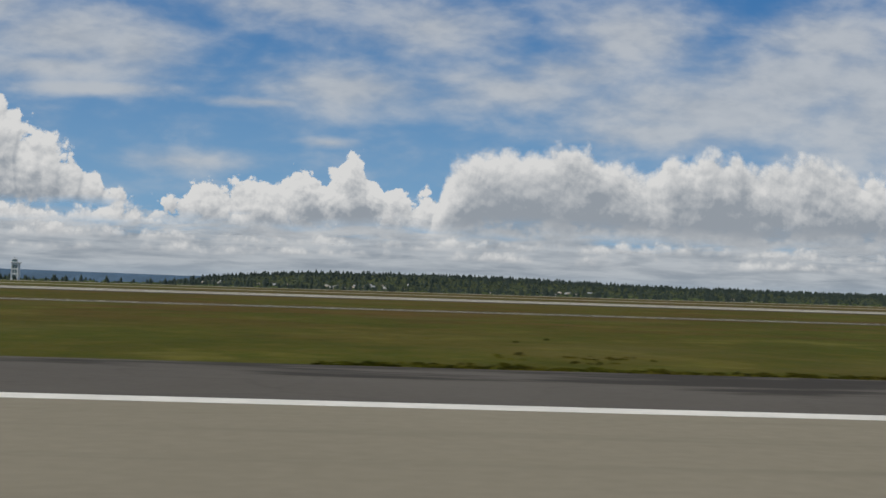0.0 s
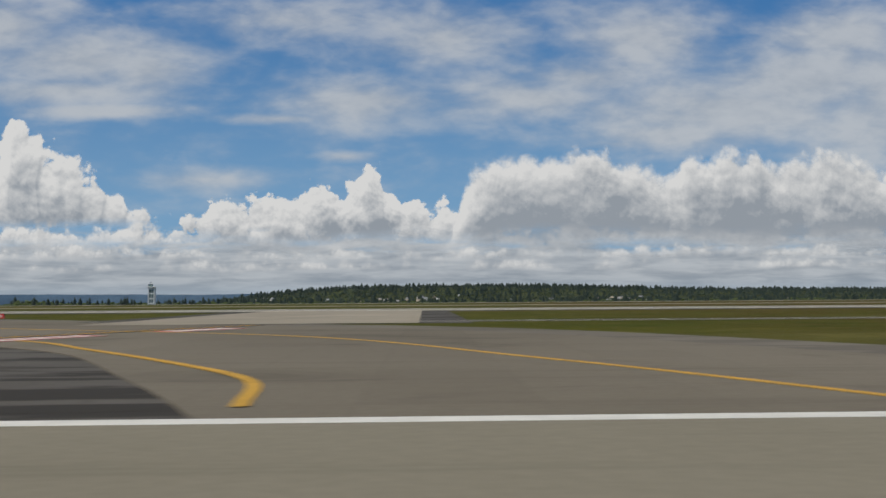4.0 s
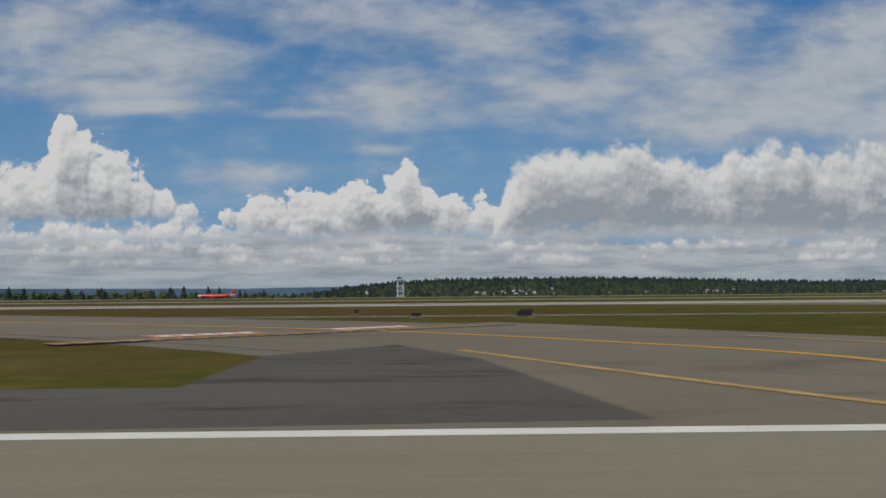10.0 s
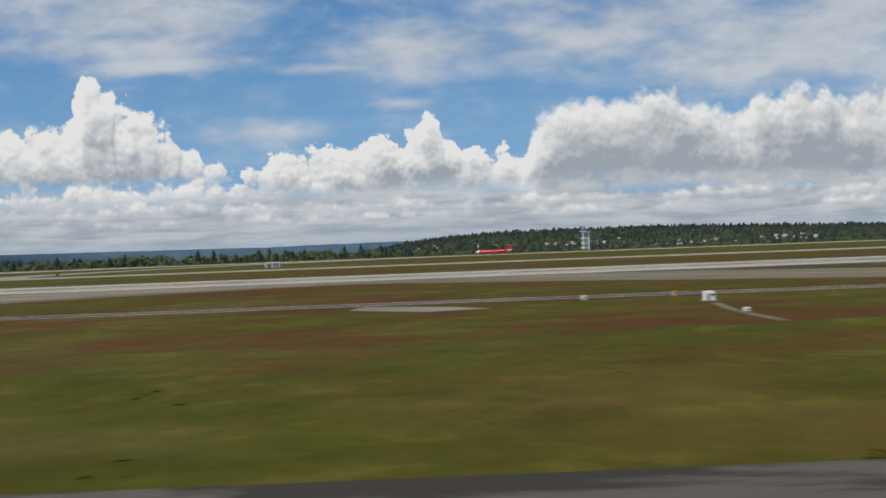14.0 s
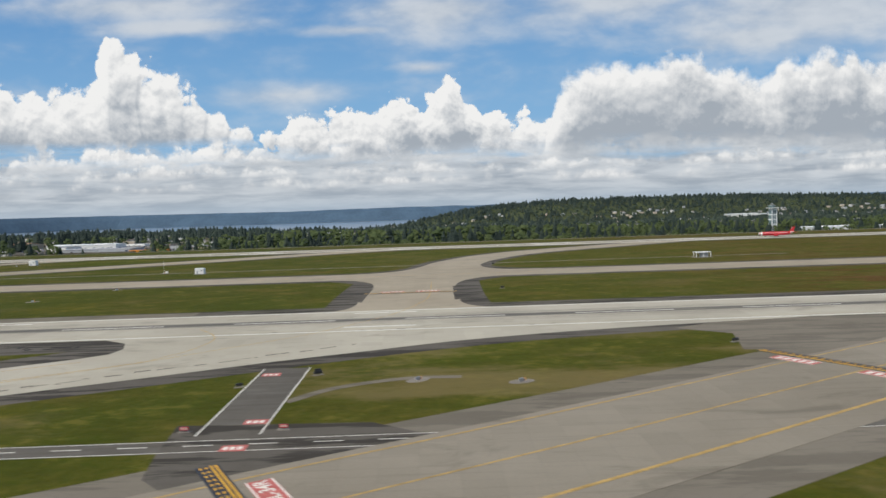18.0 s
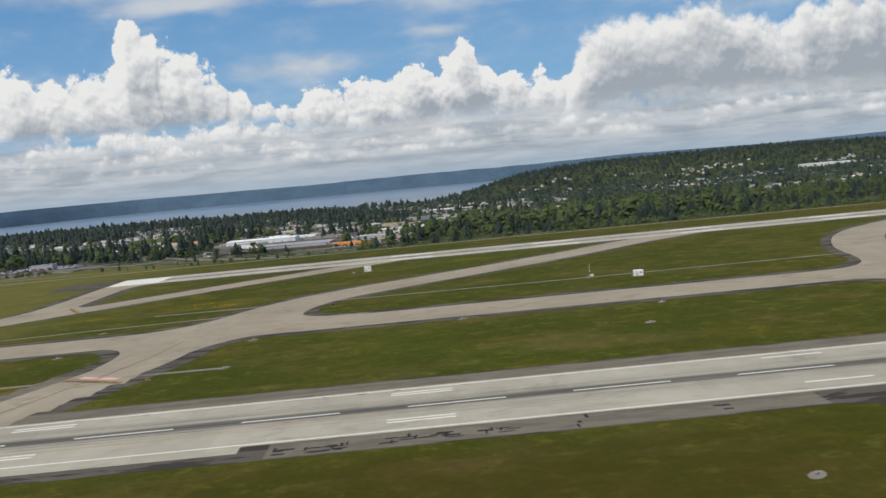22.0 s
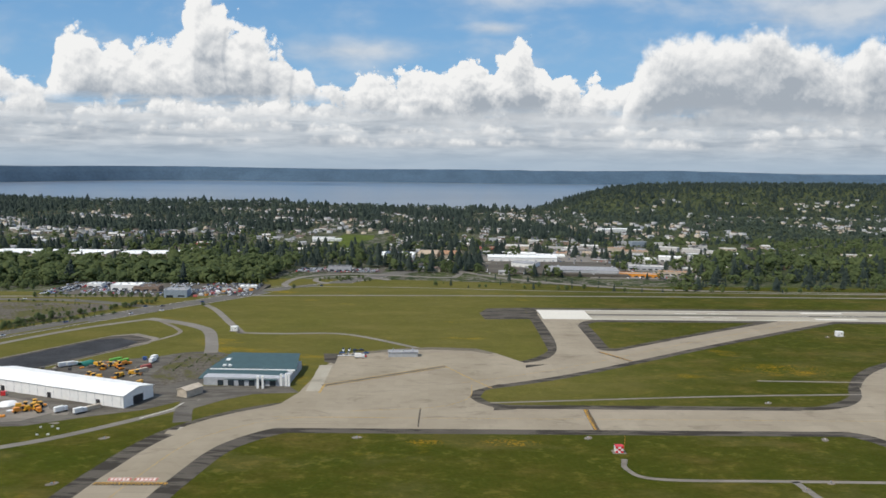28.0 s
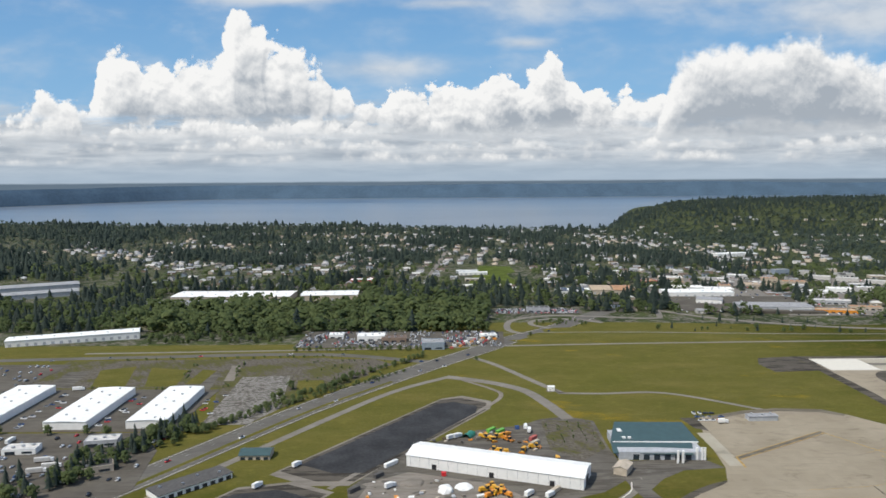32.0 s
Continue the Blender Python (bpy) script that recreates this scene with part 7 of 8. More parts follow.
# streets of the suburb: rows of plots on a slightly turned grid
for i in range(118):
    for j in range(48):
        u, v = -3500 + 40 * i, 1330 + 42 * j
        wood = noise.noise((u * 0.004, v * 0.004, 2.0)) + 0.4 * noise.noise((u * 0.012, v * 0.012, 7.0))
        if wood > (0.14 if u > -2750 else -0.05) if u < -1450 else noise.noise((u * 0.0035, v * 0.005, 8.0)) < (0.02 if v > 2300 else 0.12):
            continue
        x, y = u + 0.1 * (v - 1330) + rng.uniform(-6, 6) * (1 if v < 2400 else 2.6), v - 0.06 * (u + 2000) + rng.uniform(-6, 6) * (1 if v < 2400 else 2.6)
        keep = 0.74 if y < 2300 else 0.5
        if x > -1450:
            keep = (0.34 if x > -650 else 0.15) if y > 2500 else (0.12 if y < 1500 else 0.5)
        if y > shore(x) - 120 or clear_here(x, y, 14) or rng.random() > keep:
            continue
        HOUSES.append((x, y, rng.choice((0, 90, 6, 96, 3))))
for i in range(60):
    x, y = rng.uniform(-1980, -1420), rng.uniform(1100, 1560)
    if not clear_here(x, y, 12) and y > 1090 + 0.35 * max(0, x + 1700):
        HOUSES.append((x, y, rng.choice((0, 90, -12))))
rng.shuffle(HOUSES)
HOUSES = sorted(HOUSES, key=lambda h: h[1])
FAR_HOUSES = HOUSES[300:]
HOUSES = HOUSES[:300]


def crowded(x, y, d=11):
    return any(abs(x - h[0]) < d and abs(y - h[1]) < d for h in NEAR.get((int(x // 60), int(y // 60)), ()))


NEAR = {}
for h in HOUSES + FAR_HOUSES:
    for a in (-1, 0, 1):
        for b in (-1, 0, 1):
            NEAR.setdefault((int(h[0] // 60) + a, int(h[1] // 60) + b), []).append(h)


def thick(x, y):
    """How thickly trees stand, 0 to 1; the share of conifers; and how tall they grow."""
    if y < 955 or clear_here(x, y) or y > shore(x) - 15:
        return 0, 0, 1
    stand = noise.noise((x * 0.0045, y * 0.006, 12.0)) + 0.5 * noise.noise((x * 0.013, y * 0.017, 4.0))
    if -2640 < x < -2112 and 958 < y < 1195:
        return 1.0, 0.03 + 0.35 * smooth(0.25, 0.5, stand), 1.25 + 0.5 * smooth(-0.2, 0.3, noise.noise((x * 0.02, y * 0.02, 6.0)))
    if x < -2112 and y < 1195:
        return (0.9, 0.3, 1.0) if (x < -2640 and y > 985) else (0, 0, 1)
    if x > -1560 and y < 1330:
        open_land = smooth(0.0, 0.3, stand) if y < 1180 else 0.8
        tall = 1.0 - smooth(-1000, -750, x)
        gaps = smooth(-0.25, 0.15, noise.noise((x * 0.011, y * 0.014, 15.0)))
        share = 0.14 + 0.5 * smooth(0.0, 0.35, noise.noise((x * 0.008, y * 0.011, 21.0)))
        return 0.0 if y < 1000 else (0.35 + 0.5 * max(open_land, 0.7 * tall)) * (0.35 + 0.65 * gaps), share, 0.58 + (0.35 + 0.45 * tall) * smooth(1040, 1220, y) + 0.25 * tall * gaps
    if x < -1560 and y < 1110:
        return 0, 0, 1
    if x < -1560 and y < 1430:
        return 0.62, 0.5, 1.2
    if y > 2650 and x > -1500:
        return 0.92, 0.12 + 0.45 * smooth(0.0, 0.4, stand) + 0.45 * smooth(3100, 3500, y), 0.72
    if x > -1500:
        plots = smooth(0.05, 0.2, noise.noise((x * 0.0035, (y + 0.06 * (x + 2000)) * 0.005, 8.0)))
        return (0.72 + 0.25 * smooth(-0.3, 0.2, stand)) * (1 - 0.55 * plots), 0.08 + 0.4 * smooth(0.1, 0.45, stand), 0.85 - 0.2 * plots
    n = noise.noise((x * 0.004, y * 0.004, 2.0)) + 0.4 * noise.noise((x * 0.012, y * 0.012, 7.0))
    return min(1.0, 0.26 + 0.72 * smooth(-0.06, 0.2, n) + 0.5 * smooth(2750, 3100, y)), 0.26 + 0.5 * smooth(-0.05, 0.3, n), 0.85 + 0.3 * smooth(0.0, 0.3, n)


def scatter():
    r = random.Random(5)
    packs = {}
    for y0, y1, gap, scale in ((955, 1450, 11.5, 1.0), (1450, 2200, 16.5, 1.08), (2200, 3000, 20.0, 1.25), (3000, 4300, 25.0, 1.4)):
        y = y0
        while y < y1:
            lo, hi = -2300 - 0.72 * y, 100 + 0.72 * y
            x = lo
            while x < hi:
                px, py = x + r.uniform(-0.6, 0.6) * gap, y + r.uniform(-0.6, 0.6) * gap
                x += gap
                density, share, grown = thick(px, py)
                if r.random() > density or crowded(px, py):
                    continue
                cone = r.random() < share
                h = ((9 + 19 * r.random() ** 1.6) if cone else (5 + 12 * r.random())) * scale ** 0.5 * (min(max(grown, 0.85), 1.25) if cone else grown)
                near = y < 1500
                shapes = (CONES if near else LOW_CONES) if cone else (CROWNS if near else LOW_CROWNS)
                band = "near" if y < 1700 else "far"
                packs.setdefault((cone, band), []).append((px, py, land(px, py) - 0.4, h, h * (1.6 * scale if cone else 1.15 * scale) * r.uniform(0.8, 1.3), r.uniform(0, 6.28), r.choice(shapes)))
            y += gap
    for (cone, band), items in packs.items():
        vs, ts, n = [], [], 0
        for px, py, pz, h, w, turn, (v, t) in items:
            c, s = math.cos(turn), math.sin(turn)
            q = np.stack([px + w * (v[:, 0] * c - v[:, 1] * s), py + w * (v[:, 0] * s + v[:, 1] * c), pz + h * v[:, 2]], 1)
            vs.append(q)
            ts.append(t + n)
            n += len(v)
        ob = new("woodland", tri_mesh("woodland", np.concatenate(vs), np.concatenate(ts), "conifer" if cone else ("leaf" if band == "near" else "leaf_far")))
        tagged(ob, "dark conifer woods between the houses" if cone else "pale green broadleaf woods and hedges", "woods", kind="stuff")


scatter()


# ---- houses ----
M["wall_white"] = plain("white_siding", (0.50, 0.485, 0.455), 0.7, scale=0.4)
M["wall_blue"] = plain("blue_grey_siding", (0.28, 0.33, 0.38), 0.7, scale=0.4)
M["wall_brown"] = plain("brown_siding", (0.26, 0.19, 0.14), 0.7, scale=0.4)


def house(wall, roof, w, d, h, label):
    base = empty("house", pose(0, 0, 0), label, "house", "suburban houses")
    bm = walls_gabled(w, d, h, d * 0.24)
    bmesh.ops.translate(bm, verts=bm.verts[:], vec=(-w / 2, -d / 2, 0))
    part("wall", bm, M[wall], base)
    bm = gable(w, d, h, d * 0.24, 0.6, 0.3)
    bmesh.ops.translate(bm, verts=bm.verts[:], vec=(-w / 2, -d / 2, 0))
    part("roof", bm, M[roof], base)
    for x in (-w * 0.3, w * 0.25):
        part("window", one_box(1.8, 0.1, 1.3, x, -d / 2 - 0.04, 1.1), M["glass"], base)
    part("garage_door", one_box(2.6, 0.1, 2.2, 0, -d / 2 - 0.05, 0), M["white_metal"], base)
    return base


KINDS = [house("wall_white", "roof_grey", 15, 10, 4.2, "white-sided house with a grey gabled roof"), house("wall_tan", "roof_brown", 17, 11, 3.6, "tan house with a brown gabled roof"), house("wall_blue", "roof_dark", 14, 10, 5.6, "blue-grey two-storey house with a dark roof"), house("wall_brown", "roof_grey", 16, 10, 3.6, "brown house with a weathered grey roof"), house("wall_white", "roof_dark", 13, 10, 6.0, "white two-storey house with a dark roof"), house("wall_tan", "roof_pale", 18, 11, 4.6, "tan house with a pale weathered roof")]
first = set()
for k, (x, y, a) in enumerate(HOUSES):
    i = (k * 5 + k // 7) % 6 if k > 5 else k
    m = pose(x, y, land(x, y) + 0.3, 0, 0, a)
    if i not in first:
        first.add(i)
        KINDS[i].matrix_basis = m
    else:
        copy_thing(KINDS[i], m)

def far_houses():
    vs, ts, mi = [], [], []
    r = random.Random(9)
    for x, y, a in FAR_HOUSES:
        c, s = math.cos(radians(a)), math.sin(radians(a))
        hw, hd, h, z = r.uniform(6, 10), r.uniform(4.5, 6.5), r.uniform(4.0, 7.5), land(x, y)
        n = len(vs)
        for px, py, pz in ((-hw, -hd, -1), (hw, -hd, -1), (hw, hd, -1), (-hw, hd, -1), (-hw, -hd, h), (hw, -hd, h), (hw, hd, h), (-hw, hd, h), (-hw - 0.5, 0, h + 2.4), (hw + 0.5, 0, h + 2.4)):
            vs.append((x + px * c - py * s, y + px * s + py * c, z + pz))
        wall, roof = r.choice((0, 1, 1, 2, 2)), r.choice((3, 3, 4, 5, 5))
        for f, k in (((0, 1, 5), wall), ((0, 5, 4), wall), ((1, 2, 6), wall), ((1, 6, 5), wall), ((2, 3, 7), wall), ((2, 7, 6), wall), ((3, 0, 4), wall), ((3, 4, 7), wall), ((4, 5, 9), roof), ((4, 9, 8), roof), ((6, 7, 8), roof), ((6, 8, 9), roof), ((7, 4, 8), wall), ((5, 6, 9), wall)):
            ts.append(tuple(n + i for i in f))
            mi.append(k)
    mesh = tri_mesh("distant_houses", vs, ts, "wall_white")
    for k in ("wall_grey", "wall_tan", "roof_grey", "roof_brown", "roof_dark"):
        mesh.materials.append(M[k])
    mesh.polygons.foreach_set("material_index", mi)
    tagged(new("distant_houses", mesh), "far suburban houses scattered among trees", "houses", kind="stuff")


far_houses()

# streets and lots of the suburb
for n, knots in enumerate(([(-2250, 1200), (-2200, 1700), (-2150, 2500)], [(-1990, 1180), (-1960, 1500), (-1900, 2400)], [(-2700, 1330), (-2300, 1345), (-1850, 1400)], [(-1850, 1210), (-1650, 1420), (-1480, 1800), (-1420, 2300)], [(-1900, 1195), (-1780, 1080), (-1550, 1010), (-1250, 985)], [(-1560, 1250), (-1200, 1500), (-700, 1900)])):
    service_road(f"road_{19 + n}", knots, 10, "road", "grey suburban street", 0.6)
loop = [(-2085, 955), (-2098, 1000), (-2085, 1060), (-2030, 1092), (-1960, 1085), (-1880, 1075), (-1860, 1110), (-1850, 1200)]
service_road("road_25", loop, 9, "road", "curving highway loop ramp", 0.35)
service_road("road_26", [(-2040, 1000), (-2062, 1030), (-2050, 1060), (-2000, 1066), (-1960, 1040)], 8, "road", "curving highway loop ramp", 0.4)


def lot(name, pts, label, mat="dark", z=0.25):
    low = min(land(*p) for p in pts)
    high = max(land(*p) for p in pts)
    return paving(name, slab_bm(pts, low - 0.5, high + z), mat, label, "parking lot")


LOTS = (
    ([(-2365, 872), (-2240, 868), (-2112, 885), (-2108, 955), (-2360, 962)], 420, "asphalt lot crowded with parked cars"),
    ([(-2108, 1112), (-1975, 1108), (-1972, 1152), (-2104, 1156)], 170, "asphalt lot crowded with parked cars"),
    ([(-2700, 640), (-2600, 640), (-2590, 800), (-2700, 800)], 60, "asphalt lot between warehouses"),
    ([(-2600, 585), (-2405, 582), (-2400, 700), (-2600, 705)], 0, "asphalt yard round three warehouses"),
    ([(-2640, 400), (-2450, 400), (-2390, 470), (-2400, 540), (-2425, 580), (-2640, 580)], 130, "worn asphalt lot among conifers"),
    ([(-1820, 1140), (-1600, 1120), (-1590, 1260), (-1815, 1262)], 24, "asphalt yard among industrial plants"),
    ([(-1835, 1268), (-1600, 1262), (-1590, 1335), (-1700, 1380), (-1830, 1360)], 90, "pale asphalt lot among stores"),
    ([(-1620, 1195), (-1420, 1200), (-1390, 1300), (-1440, 1360), (-1615, 1365)], 110, "pale asphalt lot among stores"),
    ([(-1800, 1390), (-1600, 1380), (-1560, 1440), (-1600, 1500), (-1800, 1500)], 70, "pale asphalt lot among stores"),
    ([(-1450, 1385), (-1290, 1370), (-1280, 1460), (-1400, 1530), (-1450, 1500)], 50, "pale asphalt lot among apartment blocks"),
    ([(-1660, 1112), (-1490, 1108), (-1480, 1182), (-1650, 1190)], 60, "pale asphalt lot among stores"),
    ([(-2000, 1240), (-1840, 1235), (-1835, 1258), (-2000, 1260)], 12, "asphalt forecourt with parked cars"),
)
rng = random.Random(3)
CAR_RING = ((-2.2, 0.3), (2.2, 0.3), (2.25, 0.85), (1.1, 0.95), (0.5, 1.45), (-1.3, 1.45), (-1.9, 0.95), (-2.25, 0.9))      # side view of a car


def parked_cars():
    """The crowded far lots: every car with bonnet, cabin and boot, joined."""
    vs, ts, mi = [], [], []
    for pts, count, label in LOTS:
        lot("parking_lot", pts, label, "road" if label.startswith("pale") else "dark")
        if not count:
            continue
        x0, x1, y0, y1 = min(p[0] for p in pts) + 5, max(p[0] for p in pts) - 5, min(p[1] for p in pts) + 6, max(p[1] for p in pts) - 4
        top = max(land(*p) for p in pts) + 0.25
        cols, lines = max(1, int((x1 - x0) / 2.9)), int((y1 - y0) / 8.0) + 1
        share = min(0.9, count / (cols * lines))
        for j in range(lines):
            for i in range(cols):
                if rng.random() > share * (1.5 if noise.noise((i * 0.11, j * 0.4, x0)) > -0.1 else 0.4):
                    continue
                cx, cy, a = x0 + 2.9 * i + rng.uniform(-0.3, 0.3), y0 + 8.0 * j + rng.uniform(-0.6, 0.6), math.pi / 2 + rng.uniform(-0.1, 0.1)
                if any(abs(cx - q[0]) < q[2] / 2 + 2 and abs(cy - q[1]) < q[3] / 2 + 3 for q in BLOCKS):
                    continue
                c, s, n, k, tall = math.cos(a), math.sin(a), len(vs), rng.choice((0, 0, 0, 0, 0, 1, 1, 1, 2, 2, 0, 0, 1, 3, 4)), rng.choice((1.0, 1.0, 1.2, 1.5))
                for side in (-0.88, 0.88):
                    for px, pz in CAR_RING:
                        py = side * (0.86 if pz > 1 else 1.0)
                        vs.append((cx + px * c - py * s, cy + px * s + py * c, top + pz * tall))
                for q in range(8):
                    p, r = n + q, n + (q + 1) % 8
                    ts += [(p, r, r + 8), (p, r + 8, p + 8)]
                    mi += [5 if q in (3, 5) else k] * 2
                for base, flip in ((n, 1), (n + 8, -1)):
                    for q in range(1, 7):
                        ts.append((base, base + q, base + q + 1)[::-flip])
                        mi.append(k)
    mesh = tri_mesh("parked_cars", vs, ts, "car_white")
    for key in ("car_silver", "car_dark", "red_machine", "car_blue", "glass"):
        mesh.materials.append(M[key])
    mesh.polygons.foreach_set("material_index", mi)
    tagged(new("parked_cars", mesh), "crowded rows of mostly white and silver parked cars", "cars", kind="stuff")


# the cleared plots west of the highway: cracked paving between rough grass
for k, pts in enumerate(([(-2600, 708), (-2404, 705), (-2378, 600), (-2352, 606), (-2262, 748), (-2272, 800), (-2320, 822), (-2600, 814)], [(-2318, 770), (-2262, 758), (-2240, 790), (-2262, 815), (-2318, 815)], [(-2900, 700), (-2720, 700), (-2715, 800), (-2900, 800)])):
    paving("cracked_paving", slab_bm(pts, 0, 0.035 + 0.006 * k), "cracked", "cracked weed-grown paving of a cleared plot", "paving")
for k, pts in enumerate(([(-2529, 712), (-2496, 712), (-2516, 790), (-2548, 776)], [(-2477, 712), (-2447, 712), (-2454, 773), (-2498, 785)], [(-2440, 720), (-2425, 720), (-2424, 770), (-2440, 776)])):
    paving("grass_plot", slab_bm(pts, 0, 0.07), "grass", "overgrown yellow-green grass plot between paving", "grass")


paving("rubble_lot", slab_bm([(-2386, 598), (-2348, 598), (-2330, 640), (-2342, 748), (-2390, 744)], 0, 0.060), "rubble", "pale rubble of a cleared car park", "paving")
for k, (x, y, w, d) in enumerate(((-2414, 716, 12, 86), (-2400, 760, 10, 60), (-2310, 700, 26, 60), (-2560, 740, 22, 60))):
    lane = [(x - w / 2, y - d / 2), (x + w / 2, y - d / 2), (x + w / 2 - 8, y + d / 2), (x - w / 2 - 8, y + d / 2)]
    paving("old_lane", slab_bm(lane, 0, 0.064 + 0.004 * k), ("yard", "gravel", "grass", "yard")[k], ("dark strip of old asphalt between weeds", "pale strip of old concrete between weeds", "rough grass between old paving", "dark strip of old asphalt between weeds")[k], "paving")
hedge_rng = random.Random(61)
for x0, y0, x1, y1, n in ((-2445, 712, -2452, 790, 12), (-2396, 700, -2404, 800, 12), (-2326, 640, -2300, 720, 16), (-2560, 816, -2300, 828, 30), (-2540, 706, -2420, 700, 10)):
    for k in range(n):
        u = hedge_rng.random()
        plant(hedge_rng.choice((3, 4, 5, 6)), x0 + (x1 - x0) * u + hedge_rng.uniform(-3, 3), y0 + (y1 - y0) * u + hedge_rng.uniform(-3, 3), hedge_rng.uniform(0.18, 0.45))


for k in range(58):      # weeds in rows over the old car park
    u = hedge_rng.random()
    plant(4, -2103 + 8.5 * (k % 5) + hedge_rng.uniform(-1.2, 1.2), 545 + 56 * u, hedge_rng.uniform(0.08, 0.2))


def shrubs():
    """Low leafy bushes along the roads and between the plots, grown together."""
    r = random.Random(15)
    vs, ts, n = [], [], 0
    for x, y, size in SHRUBS:
        v, t = r.choice(CROWNS)
        a, w, h = r.uniform(0, 6.28), 11 * size * r.uniform(0.9, 1.4), 10 * size
        c, sn = math.cos(a), math.sin(a)
        vs.append(np.stack([x + w * (v[:, 0] * c - v[:, 1] * sn), y + w * (v[:, 0] * sn + v[:, 1] * c), land(x, y) - 0.15 * h + h * v[:, 2]], 1))
        ts.append(t + n)
        n += len(v)
    tagged(new("shrubs", tri_mesh("shrubs", np.concatenate(vs), np.concatenate(ts), "leaf")), "low leafy green bushes along roads and plots", "shrubs", kind="stuff")


shrubs()


def block(x, y, w, d, h, turn, wall, roof, label, units=3):
    """A flat-roofed commercial building: walls, roof with a parapet, window bands, doors, units on the roof."""
    base = empty("commercial_building", pose(x, y, land(x, y) - 0.3, 0, 0, turn), label, "building", "commercial buildings")
    part("wall", one_box(w, d, h + 0.3, 0, 0, 0), M[wall], base)
    part("roof", one_box(w - 0.8, d - 0.8, 0.25, 0, 0, h + 0.302), M[roof], base)
    for s in (-1, 1):
        part("parapet", one_box(w + 0.1, 0.4, 0.7, 0, s * (d / 2 - 0.15), h + 0.304), M[wall], base)
        part("parapet", one_box(0.4, d - 0.7, 0.7, s * (w / 2 - 0.15), 0, h + 0.304), M[wall], base)
    n = max(2, int(w / 9))
    for i in range(n):
        part("window" if i % 3 else "door", one_box(w / n * 0.6, 0.12, 1.6 if i % 3 else 2.8, w * ((i + 0.5) / n - 0.5), -d / 2 - 0.05, 1.3 if i % 3 else 0.3), M["glass"], base)
    for i in range(units):
        part("rooftop_unit", one_box(2.2, 1.8, 1.2, w * (0.3 - 0.25 * i), d * (0.2 - 0.2 * (i % 3)), h + 0.55, 0.08), M["steel"], base)
    return base


